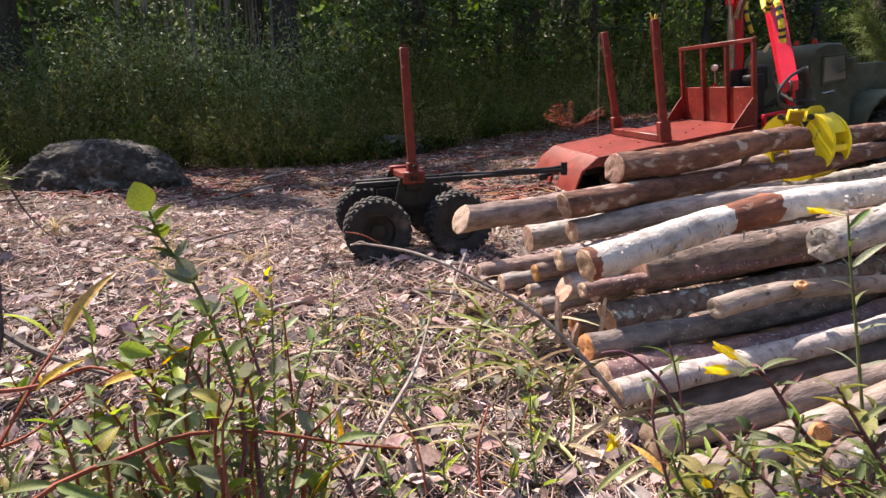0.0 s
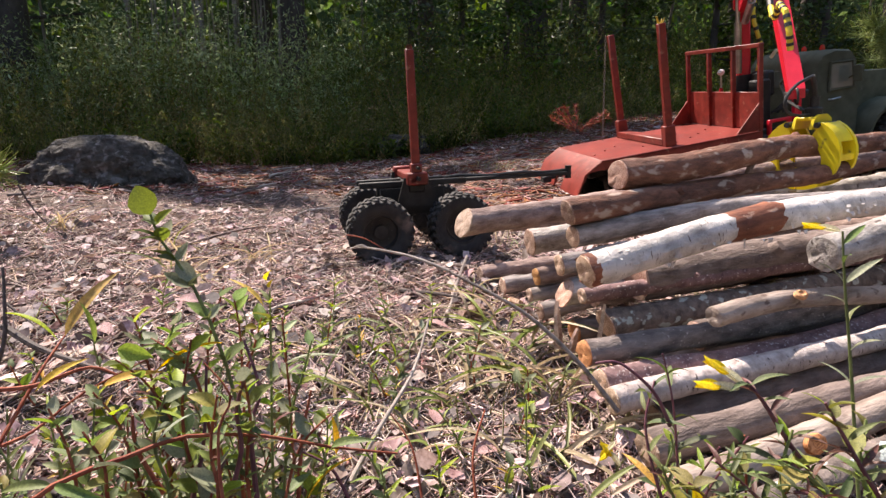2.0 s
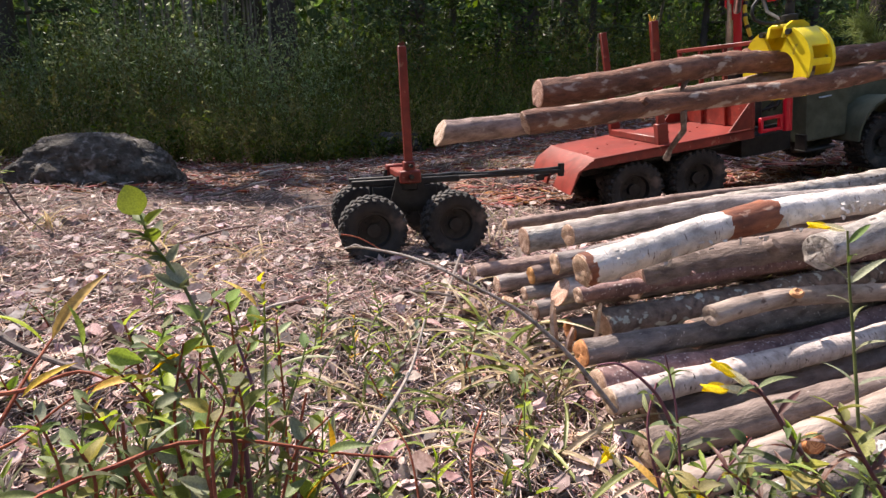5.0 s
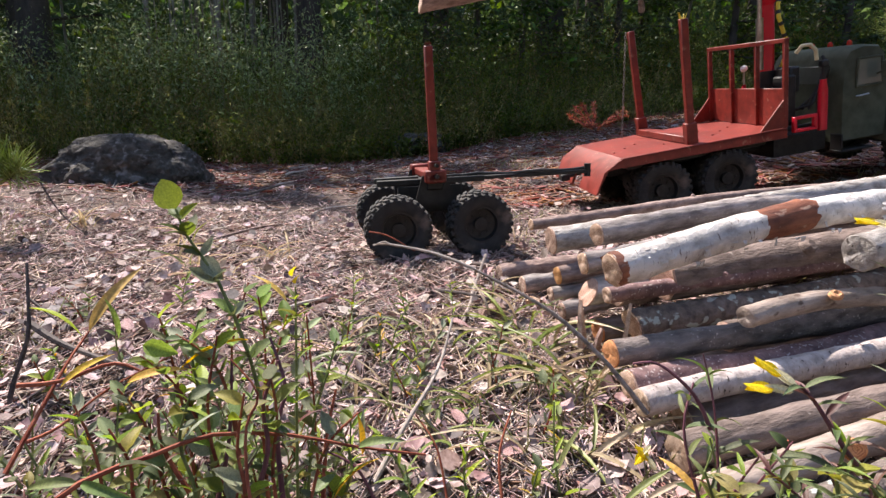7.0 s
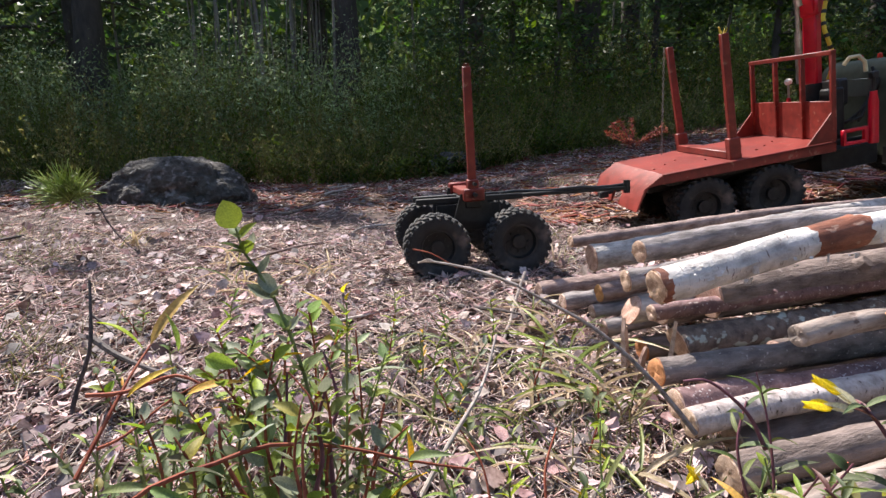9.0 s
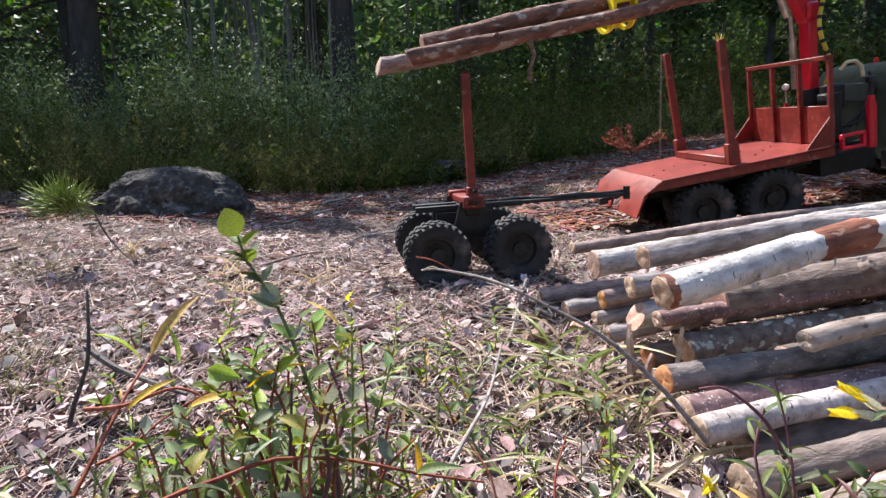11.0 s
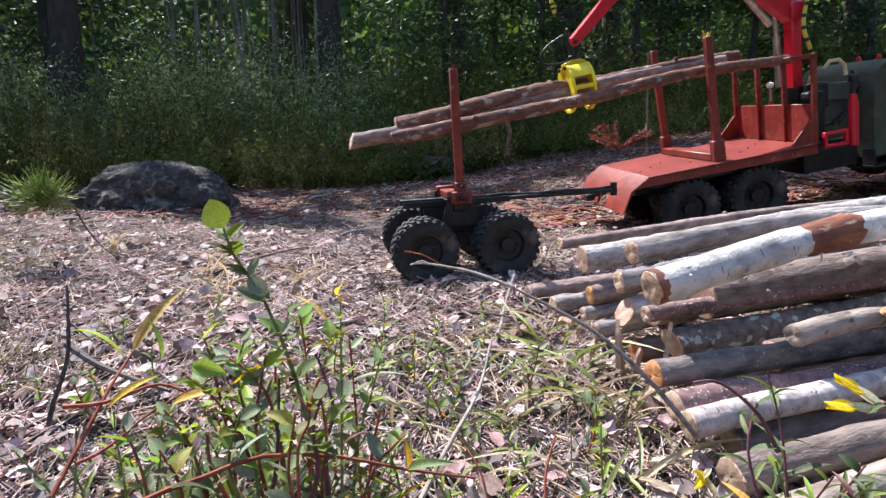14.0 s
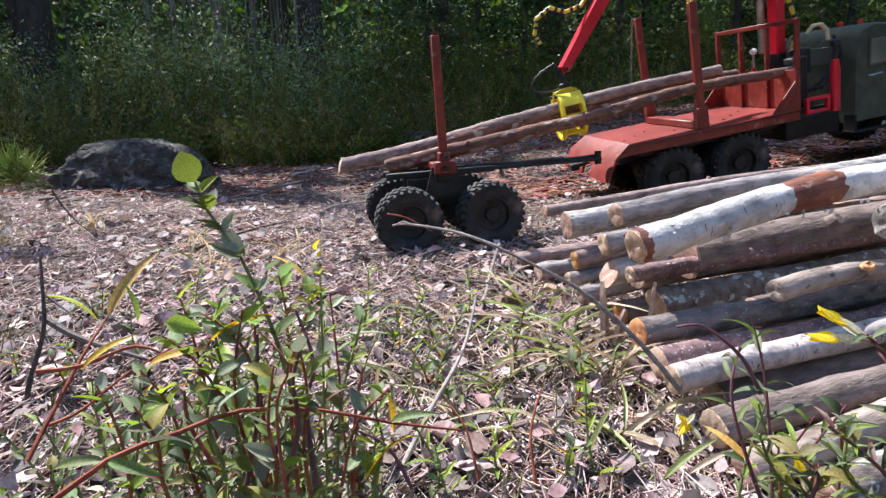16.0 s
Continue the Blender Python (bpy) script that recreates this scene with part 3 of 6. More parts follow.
def build_truck():
    hw = 0.129
    # deck with turned-down sides and a folded rear apron
    g = Geo().box((-0.160, 0, -0.004), (0.326, hw * 2, 0.006), None, 0.001)
    for s in (-1, 1):
        g.box((-0.160, s * (hw - 0.002), -0.011), (0.326, 0.004, 0.018), None, 0.001)
    for i in range(9):
        g.tube([(-0.31 + i * 0.034, -0.06 + 0.03 * (i % 3), -0.002), (-0.31 + i * 0.034, -0.06 + 0.03 * (i % 3), 0.0005)], 0.0022, 8)
    part("deck", g, RED_PAINT, truck, "red painted steel deck, scuffed")
    g = Geo()
    a = [(-0.323, -0.001), (-0.359, -0.022), (-0.379, -0.062), (-0.375, -0.062), (-0.356, -0.025), (-0.322, -0.006)]
    for y0, y1 in ((-hw, -0.030), (-0.030, 0.014), (0.014, hw)):
        o = a if y0 != -0.030 else [(-0.323, -0.001), (-0.359, -0.022), (-0.367, -0.038), (-0.363, -0.038), (-0.356, -0.025), (-0.322, -0.006)]
        g.prism(o, y0, y1)
    for s in (-1, 1):
        g.prism([(-0.323, -0.002), (-0.359, -0.022), (-0.379, -0.062), (-0.351, -0.020), (-0.323, -0.018)], s * hw - 0.002, s * hw + 0.002)
    part("rear_apron", g, RED_PAINT, truck, "red folded rear apron with a cut notch")
    part("tow_hook", Geo().tube([(-0.33, 0.02, -0.040), (-0.40, 0.02, -0.046)], 0.005, 8).box((-0.392, 0.02, -0.046), (0.018, 0.022, 0.014)), STEEL_DARK, truck)
    for s in (-1, 1):
        part("chassis_rail", Geo().box((0.03, s * 0.040, -0.033), (0.70, 0.012, 0.034)), STEEL_DARK, truck)
    part("underframe", Geo().box((-0.16, 0, -0.022), (0.28, 0.20, 0.020)).box((0.06, 0, -0.045), (0.11, 0.17, 0.04)), STEEL_DARK, truck)
    # wheels
    for x in (-0.243, -0.110):
        for s in (-1, 1):
            make_wheel(truck, x, s * 0.100, -0.080, 0.0580, 0.054)
        part("axle", Geo().tube([(x, -0.10, -0.080), (x, 0.10, -0.080)], 0.009, 10).lathe([(0.026, -0.012), (0.026, 0.012), (0.001, 0.02), (0.001, -0.02)], 16, "y", (x, 0, -0.080)), STEEL_DARK, truck)
    for s in (-1, 1):
        make_wheel(truck, 0.300, s * 0.098, -0.080, 0.0580, 0.05)
    part("axle", Geo().tube([(0.300, -0.09, -0.080), (0.300, 0.09, -0.080)], 0.009, 10), STEEL_DARK, truck)
    # headboard
    for y in (-0.125, -0.042, 0.042, 0.125):
        part("headboard_post", Geo().box((0, y, 0.077), (0.009, 0.007, 0.156), None, 0.001), RED_PAINT, truck)
    part("headboard_rail", Geo().box((0, 0, 0.158), (0.010, 0.258, 0.008), None, 0.001), RED_PAINT, truck)
    part("headboard_plate", Geo().box((0.003, 0, 0.036), (0.004, 0.246, 0.072), None, 0.0008), RED_PAINT, truck, "red scratched headboard plate")
    for s in (-1, 1):
        part("gusset", Geo().prism([(-0.050, 0.0), (0.004, 0.0), (0.004, 0.062)], s * 0.1265 - 0.0015, s * 0.1265 + 0.0015), RED_PAINT, truck)
    # bunk with two stakes
    part("bunk", Geo().box((-0.176, 0, 0.007), (0.024, 0.205, 0.014), None, 0.0015), RED_PAINT, truck, "red cross bunk between the stakes")
    for s, lean in ((-1, 1.0), (1, -2.5)):
        g = Geo().box((0, 0, 0.113), (0.014, 0.011, 0.226), None, 0.0012).box((0, 0, 0.014), (0.022, 0.017, 0.05), None, 0.0015)
        for k in range(4):
            g.tube([(-0.011, -0.004 + 0.008 * (k % 2), 0.004 + 0.016 * (k // 2)), (0.013, -0.004 + 0.008 * (k % 2), 0.004 + 0.016 * (k // 2))], 0.002, 6)
        part("stake", g, RED_PAINT, truck, "red square steel stake", at=pose(-0.176, s * 0.106, 0.0, lean, -2.0, 0))
    g = Geo()
    for k in range(7):
        g.tube([(-0.184 + 0.003 * math.sin(k * 2.1), -0.106 + 0.003 * math.cos(k * 1.7), 0.222), (-0.184 + 0.011 * math.sin(k * 2.1), -0.106 + 0.010 * math.cos(k * 1.7), 0.232 + 0.003 * (k % 3))], [0.0016, 0.0006], 5)
    part("frayed_strap", g, HOSE_YELLOW, truck, "yellow frayed strap on the stake's top")
    g = Geo()
    p0, p1 = Vector((-0.195, 0.116, 0.222)), Vector((-0.222, 0.112, 0.003))
    for i in range(34):
        c = p0.lerp(p1, i / 33)
        ring = [c + Vector((0.0022 * math.cos(q) * (1 if i % 2 else 0.2), 0.0022 * math.cos(q) * (0.2 if i % 2 else 1), 0.0045 * math.sin(q))) for q in [k * math.pi / 3 for k in range(7)]]
        g.tube(ring, 0.0008, 4, False)
    part("chain", g, STEEL, truck, "thin steel chain hanging from the stake")
    # crane column, valves and tanks between headboard and cab
    g = Geo().tube([(0.055, 0.005, -0.02), (0.055, 0.005, 0.03), (0.055, 0.005, 0.04), (0.055, 0.005, 0.10)], [0.034, 0.034, 0.024, 0.022], 20)
    part("slewing_base", g, STEEL_DARK, truck, "dark crane slewing base")
    g = Geo().tube([(0.085, -0.112, -0.02), (0.085, -0.112, 0.055), (0.085, -0.112, 0.070), (0.085, -0.112, 0.075)], [0.0085, 0.0085, 0.006, 0.006], 14)
    part("outrigger", g, CRANE_RED, truck, "bright red outrigger leg")
    part("outrigger_joint", Geo().tube([(0.085, -0.112, 0.075), (0.085, -0.112, 0.098)], 0.0035, 8).box((0.085, -0.112, 0.104), (0.014, 0.012, 0.013), None, 0.002), STEEL_DARK, truck)
    g = Geo().box((0.045, -0.118, 0.012), (0.044, 0.010, 0.006)).box((0.045, -0.118, -0.012), (0.044, 0.010, 0.006)).box((0.065, -0.118, 0.0), (0.007, 0.010, 0.030)).box((0.024, -0.118, 0.0), (0.006, 0.010, 0.030))
    part("valve_guard", g, CRANE_RED, truck, "bright red square guard")
    part("valve_block", Geo().box((0.04, -0.066, 0.045), (0.03, 0.03, 0.09), None, 0.003).box((0.058, -0.05, 0.08), (0.02, 0.05, 0.05), None, 0.004), STEEL_DARK, truck)
    part("lever", Geo().tube([(0.018, 0.028, 0.068), (0.018, 0.028, 0.106)], 0.0022, 8), STEEL, truck)
    part("lever_knob", Geo().lathe([(0.0005, 0.117), (0.006, 0.115), (0.0075, 0.110), (0.005, 0.105), (0.0005, 0.104)], 14, "z", (0.018, 0.028, 0.0)), WHITE_KNOB, truck, "white lever knob")
    part("lever_base", Geo().tube([(0.018, 0.028, 0.06), (0.018, 0.028, 0.078)], [0.006, 0.0035], 10), CRANE_RED, truck)
    g = Geo().tube([(0.045, -0.092, 0.130), (0.050, -0.100, 0.142), (0.062, -0.106, 0.142), (0.072, -0.108, 0.130), (0.074, -0.108, 0.112)], 0.0036, 10)
    part("air_pipe", g, material("cream_pipe", (0.5, 0.45, 0.26), (0.62, 0.56, 0.36), 0.4, scale=40, bump=0.0), truck, "pale curved pipe")
    for k, (x, y) in enumerate(((0.06, -0.03), (0.066, 0.03))):
        pts = [(x + 0.01 * math.sin(i * 0.9 + k), y + 0.008 * math.cos(i * 0.8), 0.09 + 0.022 * i) for i in range(9)]
        part("wrapped_hose", Geo().tube(pts, 0.0042, 8), HOSE_YELLOW, truck, "hose in yellow and black wrap")
        for i in range(8):
            part("wrap_band", Geo().tube([Vector(pts[i]).lerp(Vector(pts[i + 1]), 0.3), Vector(pts[i]).lerp(Vector(pts[i + 1]), 0.6)], 0.0047, 8), HOSE, truck)
    for k in range(4):
        pts = [(0.05 + 0.008 * k, -0.07 - 0.006 * k, 0.02), (0.075 + 0.01 * k, -0.096, 0.03 + 0.02 * k), (0.10, -0.09, 0.07 + 0.015 * k), (0.125, -0.075, 0.09), (0.14, -0.05, 0.06)]
        part("hydraulic_hose", Geo().tube(pts, 0.0026, 8), HOSE, truck)
    # cab
    cab = new("cab")
    cab.parent = truck
    cab.matrix_basis = pose(0.132, 0, -0.056)
    w = 0.102
    outline = [(0.0, 0.0), (0.092, 0.0), (0.096, 0.10), (0.086, 0.160), (0.074, 0.176), (0.04, 0.182), (0.014, 0.176), (0.003, 0.160), (0.0, 0.10)]
    g = Geo()
    lv = [(-w, 0.90), (-w, 0.965), (-w + 0.006, 1.0), (w - 0.006, 1.0), (w, 0.965), (w, 0.90)]
    n = len(outline)
    c = Vector((0.046, 0, 0.09))
    secs = [(-w, 0.955), (-w + 0.007, 1.0), (w - 0.007, 1.0), (w, 0.955)]
    vs = [(c.x + (x - c.x) * k, y, c.z + (z - c.z) * k) for y, k in secs for x, z in outline]
    fs = [tuple(range(n)), tuple(range(4 * n - 1, 3 * n - 1, -1))]
    for j in range(3):
        fs += [(j * n + i, (j + 1) * n + i, (j + 1) * n + (i + 1) % n, j * n + (i + 1) % n) for i in range(n)]
    g.add(vs, fs)
    part("cab_shell", g, GREEN_PAINT, cab, "dark army green steel cab")
    for s in (-1, 1):
        part("side_window", Geo().prism([(0.030, 0.107), (0.078, 0.107), (0.074, 0.152), (0.032, 0.154)], s * (w + 0.0015) - 0.001, s * (w + 0.0015) + 0.001), GLASS_SKY, cab, "side window with sky reflection put into its grey-green colour")
        fr = [(0.027, 0.104), (0.081, 0.104), (0.077, 0.155), (0.029, 0.157)]
        g = Geo()
        for i in range(4):
            p, q = fr[i], fr[(i + 1) % 4]
            g.tube([(p[0], s * (w + 0.002), p[1]), (q[0], s * (w + 0.002), q[1])], 0.0022, 6)
        part("window_frame", g, GREEN_PAINT, cab)
        part("door_handle", Geo().tube([(0.028, s * (w + 0.001), 0.087), (0.031, s * (w + 0.006), 0.087), (0.050, s * (w + 0.006), 0.088)], 0.0018, 6), STEEL, cab, "bright door handle")
    part("rear_window", Geo().box((0.0005, 0, 0.132), (0.004, 0.12, 0.035), None, 0.001), GLASS_SKY, cab)
    for y in (-0.05, 0.0, 0.05):
        part("marker_lamp", Geo().lathe([(0.0005, 0.191), (0.0035, 0.190), (0.005, 0.185), (0.005, 0.178), (0.0005, 0.178)], 12, "z", (0.055, y, 0.0)), LAMP_RED, cab, "small red roof marker lamp")
    # bonnet, wings and bumper
    outline = [(0.205, -0.05), (0.385, -0.05), (0.385, 0.045), (0.370, 0.060), (0.208, 0.076)]
    part("bonnet", Geo().prism(outline, -0.068, 0.068), GREEN_PAINT, truck, "rounded green bonnet")
    for s in (-1, 1):
        g = Geo()
        arc = [(0.300 + 0.076 * math.cos(q), -0.066 + 0.080 * math.sin(q)) for q in [math.pi * k / 12 for k in range(-1, 13)]]
        inner = [(0.300 + 0.071 * math.cos(q), -0.066 + 0.075 * math.sin(q)) for q in [math.pi * k / 12 for k in range(-1, 13)]]
        g.prism(arc + inner[::-1], s * 0.098 - 0.034, s * 0.098 + 0.034)
        part("wing", g, GREEN_PAINT, truck, "rounded green front wing")
        part("mirror", Geo().box((0.205, s * 0.122, 0.075), (0.006, 0.022, 0.030), None, 0.002).tube([(0.20, s * 0.10, 0.065), (0.205, s * 0.122, 0.075)], 0.0018, 6), GREEN_PAINT, truck)
        part("step", Geo().box((0.16, s * 0.095, -0.072), (0.07, 0.03, 0.005)).box((0.13, s * 0.095, -0.055), (0.004, 0.03, 0.035)), STEEL_DARK, truck)
    part("bumper", Geo().box((0.400, 0, -0.05), (0.012, 0.20, 0.03), None, 0.003), GREEN_PAINT, truck)


build_truck()


# ---- the lifted logs ----
log_a = make_log("pine", 0.72, 0.0160, 0.0105, 41.0, bend=0.03, group="logs in the grab", knots=3)
tagged(log_a, "reddish pine log with flaking bark, held in the grab")
log_b = make_log("redgrey", 0.76, 0.0130, 0.0100, 42.0, bend=0.02, group="logs in the grab", knots=1, slant=0.4)
tagged(log_b, "reddish grey log held in the grab")
log_c = make_log("pine", 0.80, 0.0128, 0.0095, 43.0, bend=0.03, group="logs in the grab", knots=1, slant=-0.3)
tagged(log_c, "bent reddish brown log held in the grab")
part("branch_stub", Geo().tube([(0.20, -0.006, -0.008), (0.206, -0.016, -0.03), (0.200, -0.018, -0.055), (0.206, -0.016, -0.075)], [0.004, 0.0035, 0.003, 0.0045], 8), BARK["brown"], log_c, "thin broken branch stub")
part("bark_rag", Geo().tube([(0.17, 0.0, 0.012), (0.18, -0.012, 0.016), (0.19, -0.017, 0.004), (0.185, -0.017, -0.012)], [0.003, 0.005, 0.005, 0.002], 7), BARK["brown"], log_a, "hanging rag of brown bark")


# ---- the grab ----
def build_grab():
    g0 = new("log_grab")
    tagged(g0, "bright yellow log grab with curved tines", "grab")
    g0.scale = (0.9, 0.9, 0.9)
    part("rotator", Geo().tube([(0, 0, 0.050), (0, 0, 0.064), (0, 0, 0.066), (0, 0, 0.080)], [0.011, 0.011, 0.006, 0.006], 14).tube([(0, 0, 0.080), (-0.006, 0, 0.095), (-0.014, 0, 0.108)], 0.0035, 8), STEEL_DARK, g0, "dark steel rotator")
    body = Geo().prism([(-0.026, 0.036), (0.026, 0.036), (0.022, 0.050), (0.010, 0.056), (-0.010, 0.056), (-0.022, 0.050)], -0.014, -0.010)
    body.prism([(-0.026, 0.036), (0.026, 0.036), (0.022, 0.050), (0.010, 0.056), (-0.010, 0.056), (-0.022, 0.050)], 0.010, 0.014)
    body.box((0, 0, 0.050), (0.044, 0.024, 0.005))
    part("body", body, YELLOW, g0, "yellow body plates")
    for s in (-1, 1):
        jaw = new("jaw")
        jaw.parent = g0
        for x in (-0.021, 0.021):
            g = Geo()
            out, inn = [], []
            for i in range(13):
                u = i / 12
                a = radians(62 - 150 * u)
                ro, ri = 0.050 + 0.003 * math.sin(u * 3), (0.017 + 0.012 * u / 0.45 if u < 0.45 else 0.029 + 0.017 * (u - 0.45) / 0.55)
                cz = 0.002
                out.append((ro * math.cos(a), ro * math.sin(a) + cz))
                inn.append((ri * math.cos(a), ri * math.sin(a) + cz))
            lo = out + inn[::-1]
            n = len(lo)
            vs = [(x - 0.003, s * y, z) for y, z in lo] + [(x + 0.003, s * y, z) for y, z in lo]
            fs = []
            for i in range(12):
                q = (i, i + 1, n - 2 - i, n - 1 - i)
                fs += [q, tuple(k + n for k in q)]
            fs += [(i, (i + 1) % n, (i + 1) % n + n, i + n) for i in range(n)]
            part("tine", g.add(vs, fs), YELLOW, jaw)
        g = Geo()
        arc = [radians(60 - 5.5 * k) for k in range(8)]
        vs = [(x, s * rr * math.cos(q), 0.002 + rr * math.sin(q)) for q in arc for x, rr in ((-0.020, 0.050), (0.020, 0.050), (0.020, 0.047), (-0.020, 0.047))]
        fs = [(k * 4 + j, k * 4 + (j + 1) % 4, k * 4 + 4 + (j + 1) % 4, k * 4 + 4 + j) for k in range(7) for j in range(4)] + [(0, 1, 2, 3), (28, 29, 30, 31)]
        part("jaw_plate", g.add(vs, fs), YELLOW, jaw, "curved yellow jaw plate")
        for a, rr in ((-4, 0.0480), (-50, 0.0485)):
            part("cross_bar", Geo().box((0, s * rr * math.cos(radians(a)), 0.002 + rr * math.sin(radians(a))), (0.044, 0.005, 0.009), Matrix.Rotation(s * radians(a), 4, "X"), 0.001), YELLOW, jaw)
        part("hinge_bolt", Geo().tube([(-0.028, s * 0.020, 0.042), (0.028, s * 0.020, 0.042)], 0.004, 10), STEEL_DARK, jaw)
    g = Geo().tube([(0.0, 0.012, 0.06), (0.012, 0.045, 0.075), (0.018, 0.060, 0.100), (0.01, 0.04, 0.125)], 0.0025, 8)
    part("grab_hose", g, HOSE, g0, "thin black hydraulic hose")
    g = Geo().tube(smooth_line([(-0.012, 0.0, 0.108), (-0.040, 0.004, 0.098), (-0.062, 0.006, 0.080), (-0.060, 0.004, 0.062), (-0.034, 0.0, 0.055), (-0.008, 0.0, 0.056)]), 0.0022, 8)
    part("grab_hose", g, HOSE, g0, "thin black hydraulic hose")
    return g0


grab = build_grab()

# ---- the crane: column, boom and jib move on the truck ----
CRANE_BASE, BOOM, JIB = Vector((0.050, 0.0, 0.235)), 0.31, 0.33
column = part("crane_column", Geo().box((0, 0, -0.075), (0.022, 0.026, 0.17), None, 0.003).box((0.0, 0, 0.012), (0.030, 0.034, 0.036), None, 0.004), CRANE_RED, truck, "bright red crane column")
part("column_ram", Geo().tube([(0.024, -0.012, -0.13), (0.026, -0.012, -0.03)], 0.007, 12).tube([(0.026, -0.012, -0.03), (0.03, -0.012, 0.03)], 0.0045, 10), STEEL, column)
boom = part("boom", Geo().prism([(-0.012, -0.012), (0.06, -0.022), (0.16, -0.020), (BOOM + 0.012, -0.010), (BOOM + 0.012, 0.012), (0.10, 0.016), (-0.012, 0.014)], -0.011, 0.011), CRANE_RED, truck, "bright red crane boom")
part("boom_ram", Geo().tube([(0.03, 0, -0.040), (0.13, 0, -0.034)], 0.007, 10).tube([(0.13, 0, -0.034), (0.2, 0, -0.022)], 0.004, 10), STEEL, boom)
part("boom_pin", Geo().tube([(BOOM, -0.016, 0), (BOOM, 0.016, 0)], 0.007, 10), STEEL_DARK, boom)
jib = part("jib", Geo().prism([(-0.02, -0.014), (0.12, -0.013), (JIB - 0.012, -0.008), (JIB - 0.004, 0.0), (JIB - 0.012, 0.009), (0.12, 0.013), (-0.02, 0.014)], -0.009, 0.009), CRANE_RED, truck, "bright red crane jib")
part("jib_hook", Geo().tube([(JIB - 0.012, -0.013, 0), (JIB - 0.012, 0.013, 0)], 0.004, 10).tube([(JIB - 0.008 + 0.010 * math.cos(q), 0, 0.010 * math.sin(q)) for q in [k * 0.5 for k in range(13)]], 0.0016, 6, False), STEEL_DARK, jib)
loop = [(0.05, -0.014, 0.02), (0.12, -0.016, 0.022), (0.20, -0.016, 0.024), (0.225, -0.018, 0.045), (0.235, -0.018, 0.075), (0.265, -0.016, 0.088), (0.290, -0.014, 0.078), (0.300, -0.012, 0.06)]
part("jib_hose", Geo().tube(loop, 0.0038, 8), HOSE_YELLOW, jib, "hose loop in yellow and black wrap")
for i in range(len(loop) - 1):
    for f in (0.15, 0.55):
        part("wrap_band", Geo().tube([Vector(loop[i]).lerp(Vector(loop[i + 1]), f), Vector(loop[i]).lerp(Vector(loop[i + 1]), f + 0.18)], 0.0043, 8), HOSE, jib)


def crane_poses(tip):
    """Poses of column, boom and jib in the truck's space that bring the jib's end to tip."""
    q = TRUCK.inverted() @ tip - CRANE_BASE
    turn, r = math.atan2(q.y, q.x), math.hypot(q.x, q.y)
    d = min(math.hypot(r, q.z), (BOOM + JIB) * 0.998)
    up = math.atan2(q.z, r)
    a = math.acos(max(-1, min(1, (BOOM * BOOM + d * d - JIB * JIB) / (2 * BOOM * d))))
    b = math.acos(max(-1, min(1, (BOOM * BOOM + JIB * JIB - d * d) / (2 * BOOM * JIB))))
    e1 = up + a
    e2 = e1 - (math.pi - b)
    slew = Matrix.Translation(CRANE_BASE) @ Matrix.Rotation(turn, 4, "Z")
    knee = Vector((BOOM * math.cos(e1), 0, BOOM * math.sin(e1)))
    return slew, slew @ Matrix.Rotation(-e1, 4, "Y"), slew @ Matrix.Translation(knee) @ Matrix.Rotation(-e2, 4, "Y")


# ---- the wood: materials ----
HEATH = material("heath_leaf", (0.055, 0.088, 0.014), (0.16, 0.20, 0.040), 0.75, spec=0.15, scale=3, bump=0.0, island=0.5, translucent=0.4)
BILBERRY = material("bilberry_leaf", (0.16, 0.23, 0.08), (0.38, 0.46, 0.22), 0.5, spec=0.3, scale=3, bump=0.0, island=0.5, translucent=0.35)
HEATH_DRY = material("dry_heather", (0.15, 0.115, 0.04), (0.33, 0.25, 0.10), 0.85, spec=0.15, scale=4, bump=0.0, island=0.4, translucent=0.15)
FAR_LEAF = material("wood_leaf", (0.042, 0.082, 0.016), (0.12, 0.19, 0.040), 0.6, spec=0.2, scale=1.2, bump=0.0, island=0.6, translucent=0.4)
NEEDLE = material("spruce_needle", (0.030, 0.058, 0.016), (0.075, 0.125, 0.034), 0.6, scale=2, bump=0.0, island=0.5, translucent=0.2)
TRUNK = material("trunk_bark", (0.030, 0.024, 0.020), (0.10, 0.078, 0.065), 0.9, scale=14, stretch=(1, 1, 0.35), bump=0.9, dist=0.02)
TRUNK_PALE = material("sapling_bark", (0.11, 0.092, 0.075), (0.30, 0.265, 0.225), 0.85, scale=18, stretch=(1, 1, 0.4), bump=0.5, dist=0.008)
ROCK = material("mossy_rock", (0.034, 0.030, 0.025), (0.115, 0.10, 0.085), 0.95, scale=34, bump=1.0, dist=0.03, detail=9.0, spots=((0.22, 0.20, 0.19), 40, 0.56, 0.68, (1, 1, 1)))
STRAW = material("straw", (0.20, 0.125, 0.098), (0.64, 0.49, 0.435), 0.8, scale=30, bump=0.0, island=0.75, translucent=0.1)
CHIP = material("bark_chip", (0.12, 0.065, 0.05), (0.34, 0.21, 0.17), 0.85, scale=60, bump=0.3, dist=0.001, island=0.7)
DEAD_LEAF = material("dead_leaf", (0.19, 0.12, 0.105), (0.52, 0.385, 0.36), 0.65, scale=120, bump=0.5, dist=0.0008, island=0.75, translucent=0.15)
DISTANCE = material("far_wood", (0.035, 0.055, 0.018), (0.085, 0.13, 0.042), 1.0, scale=0.8, bump=0.0)
rng = np.random.default_rng(7)


def unit(v):
    return v / np.maximum(np.linalg.norm(v, axis=-1, keepdims=True), 1e-9)


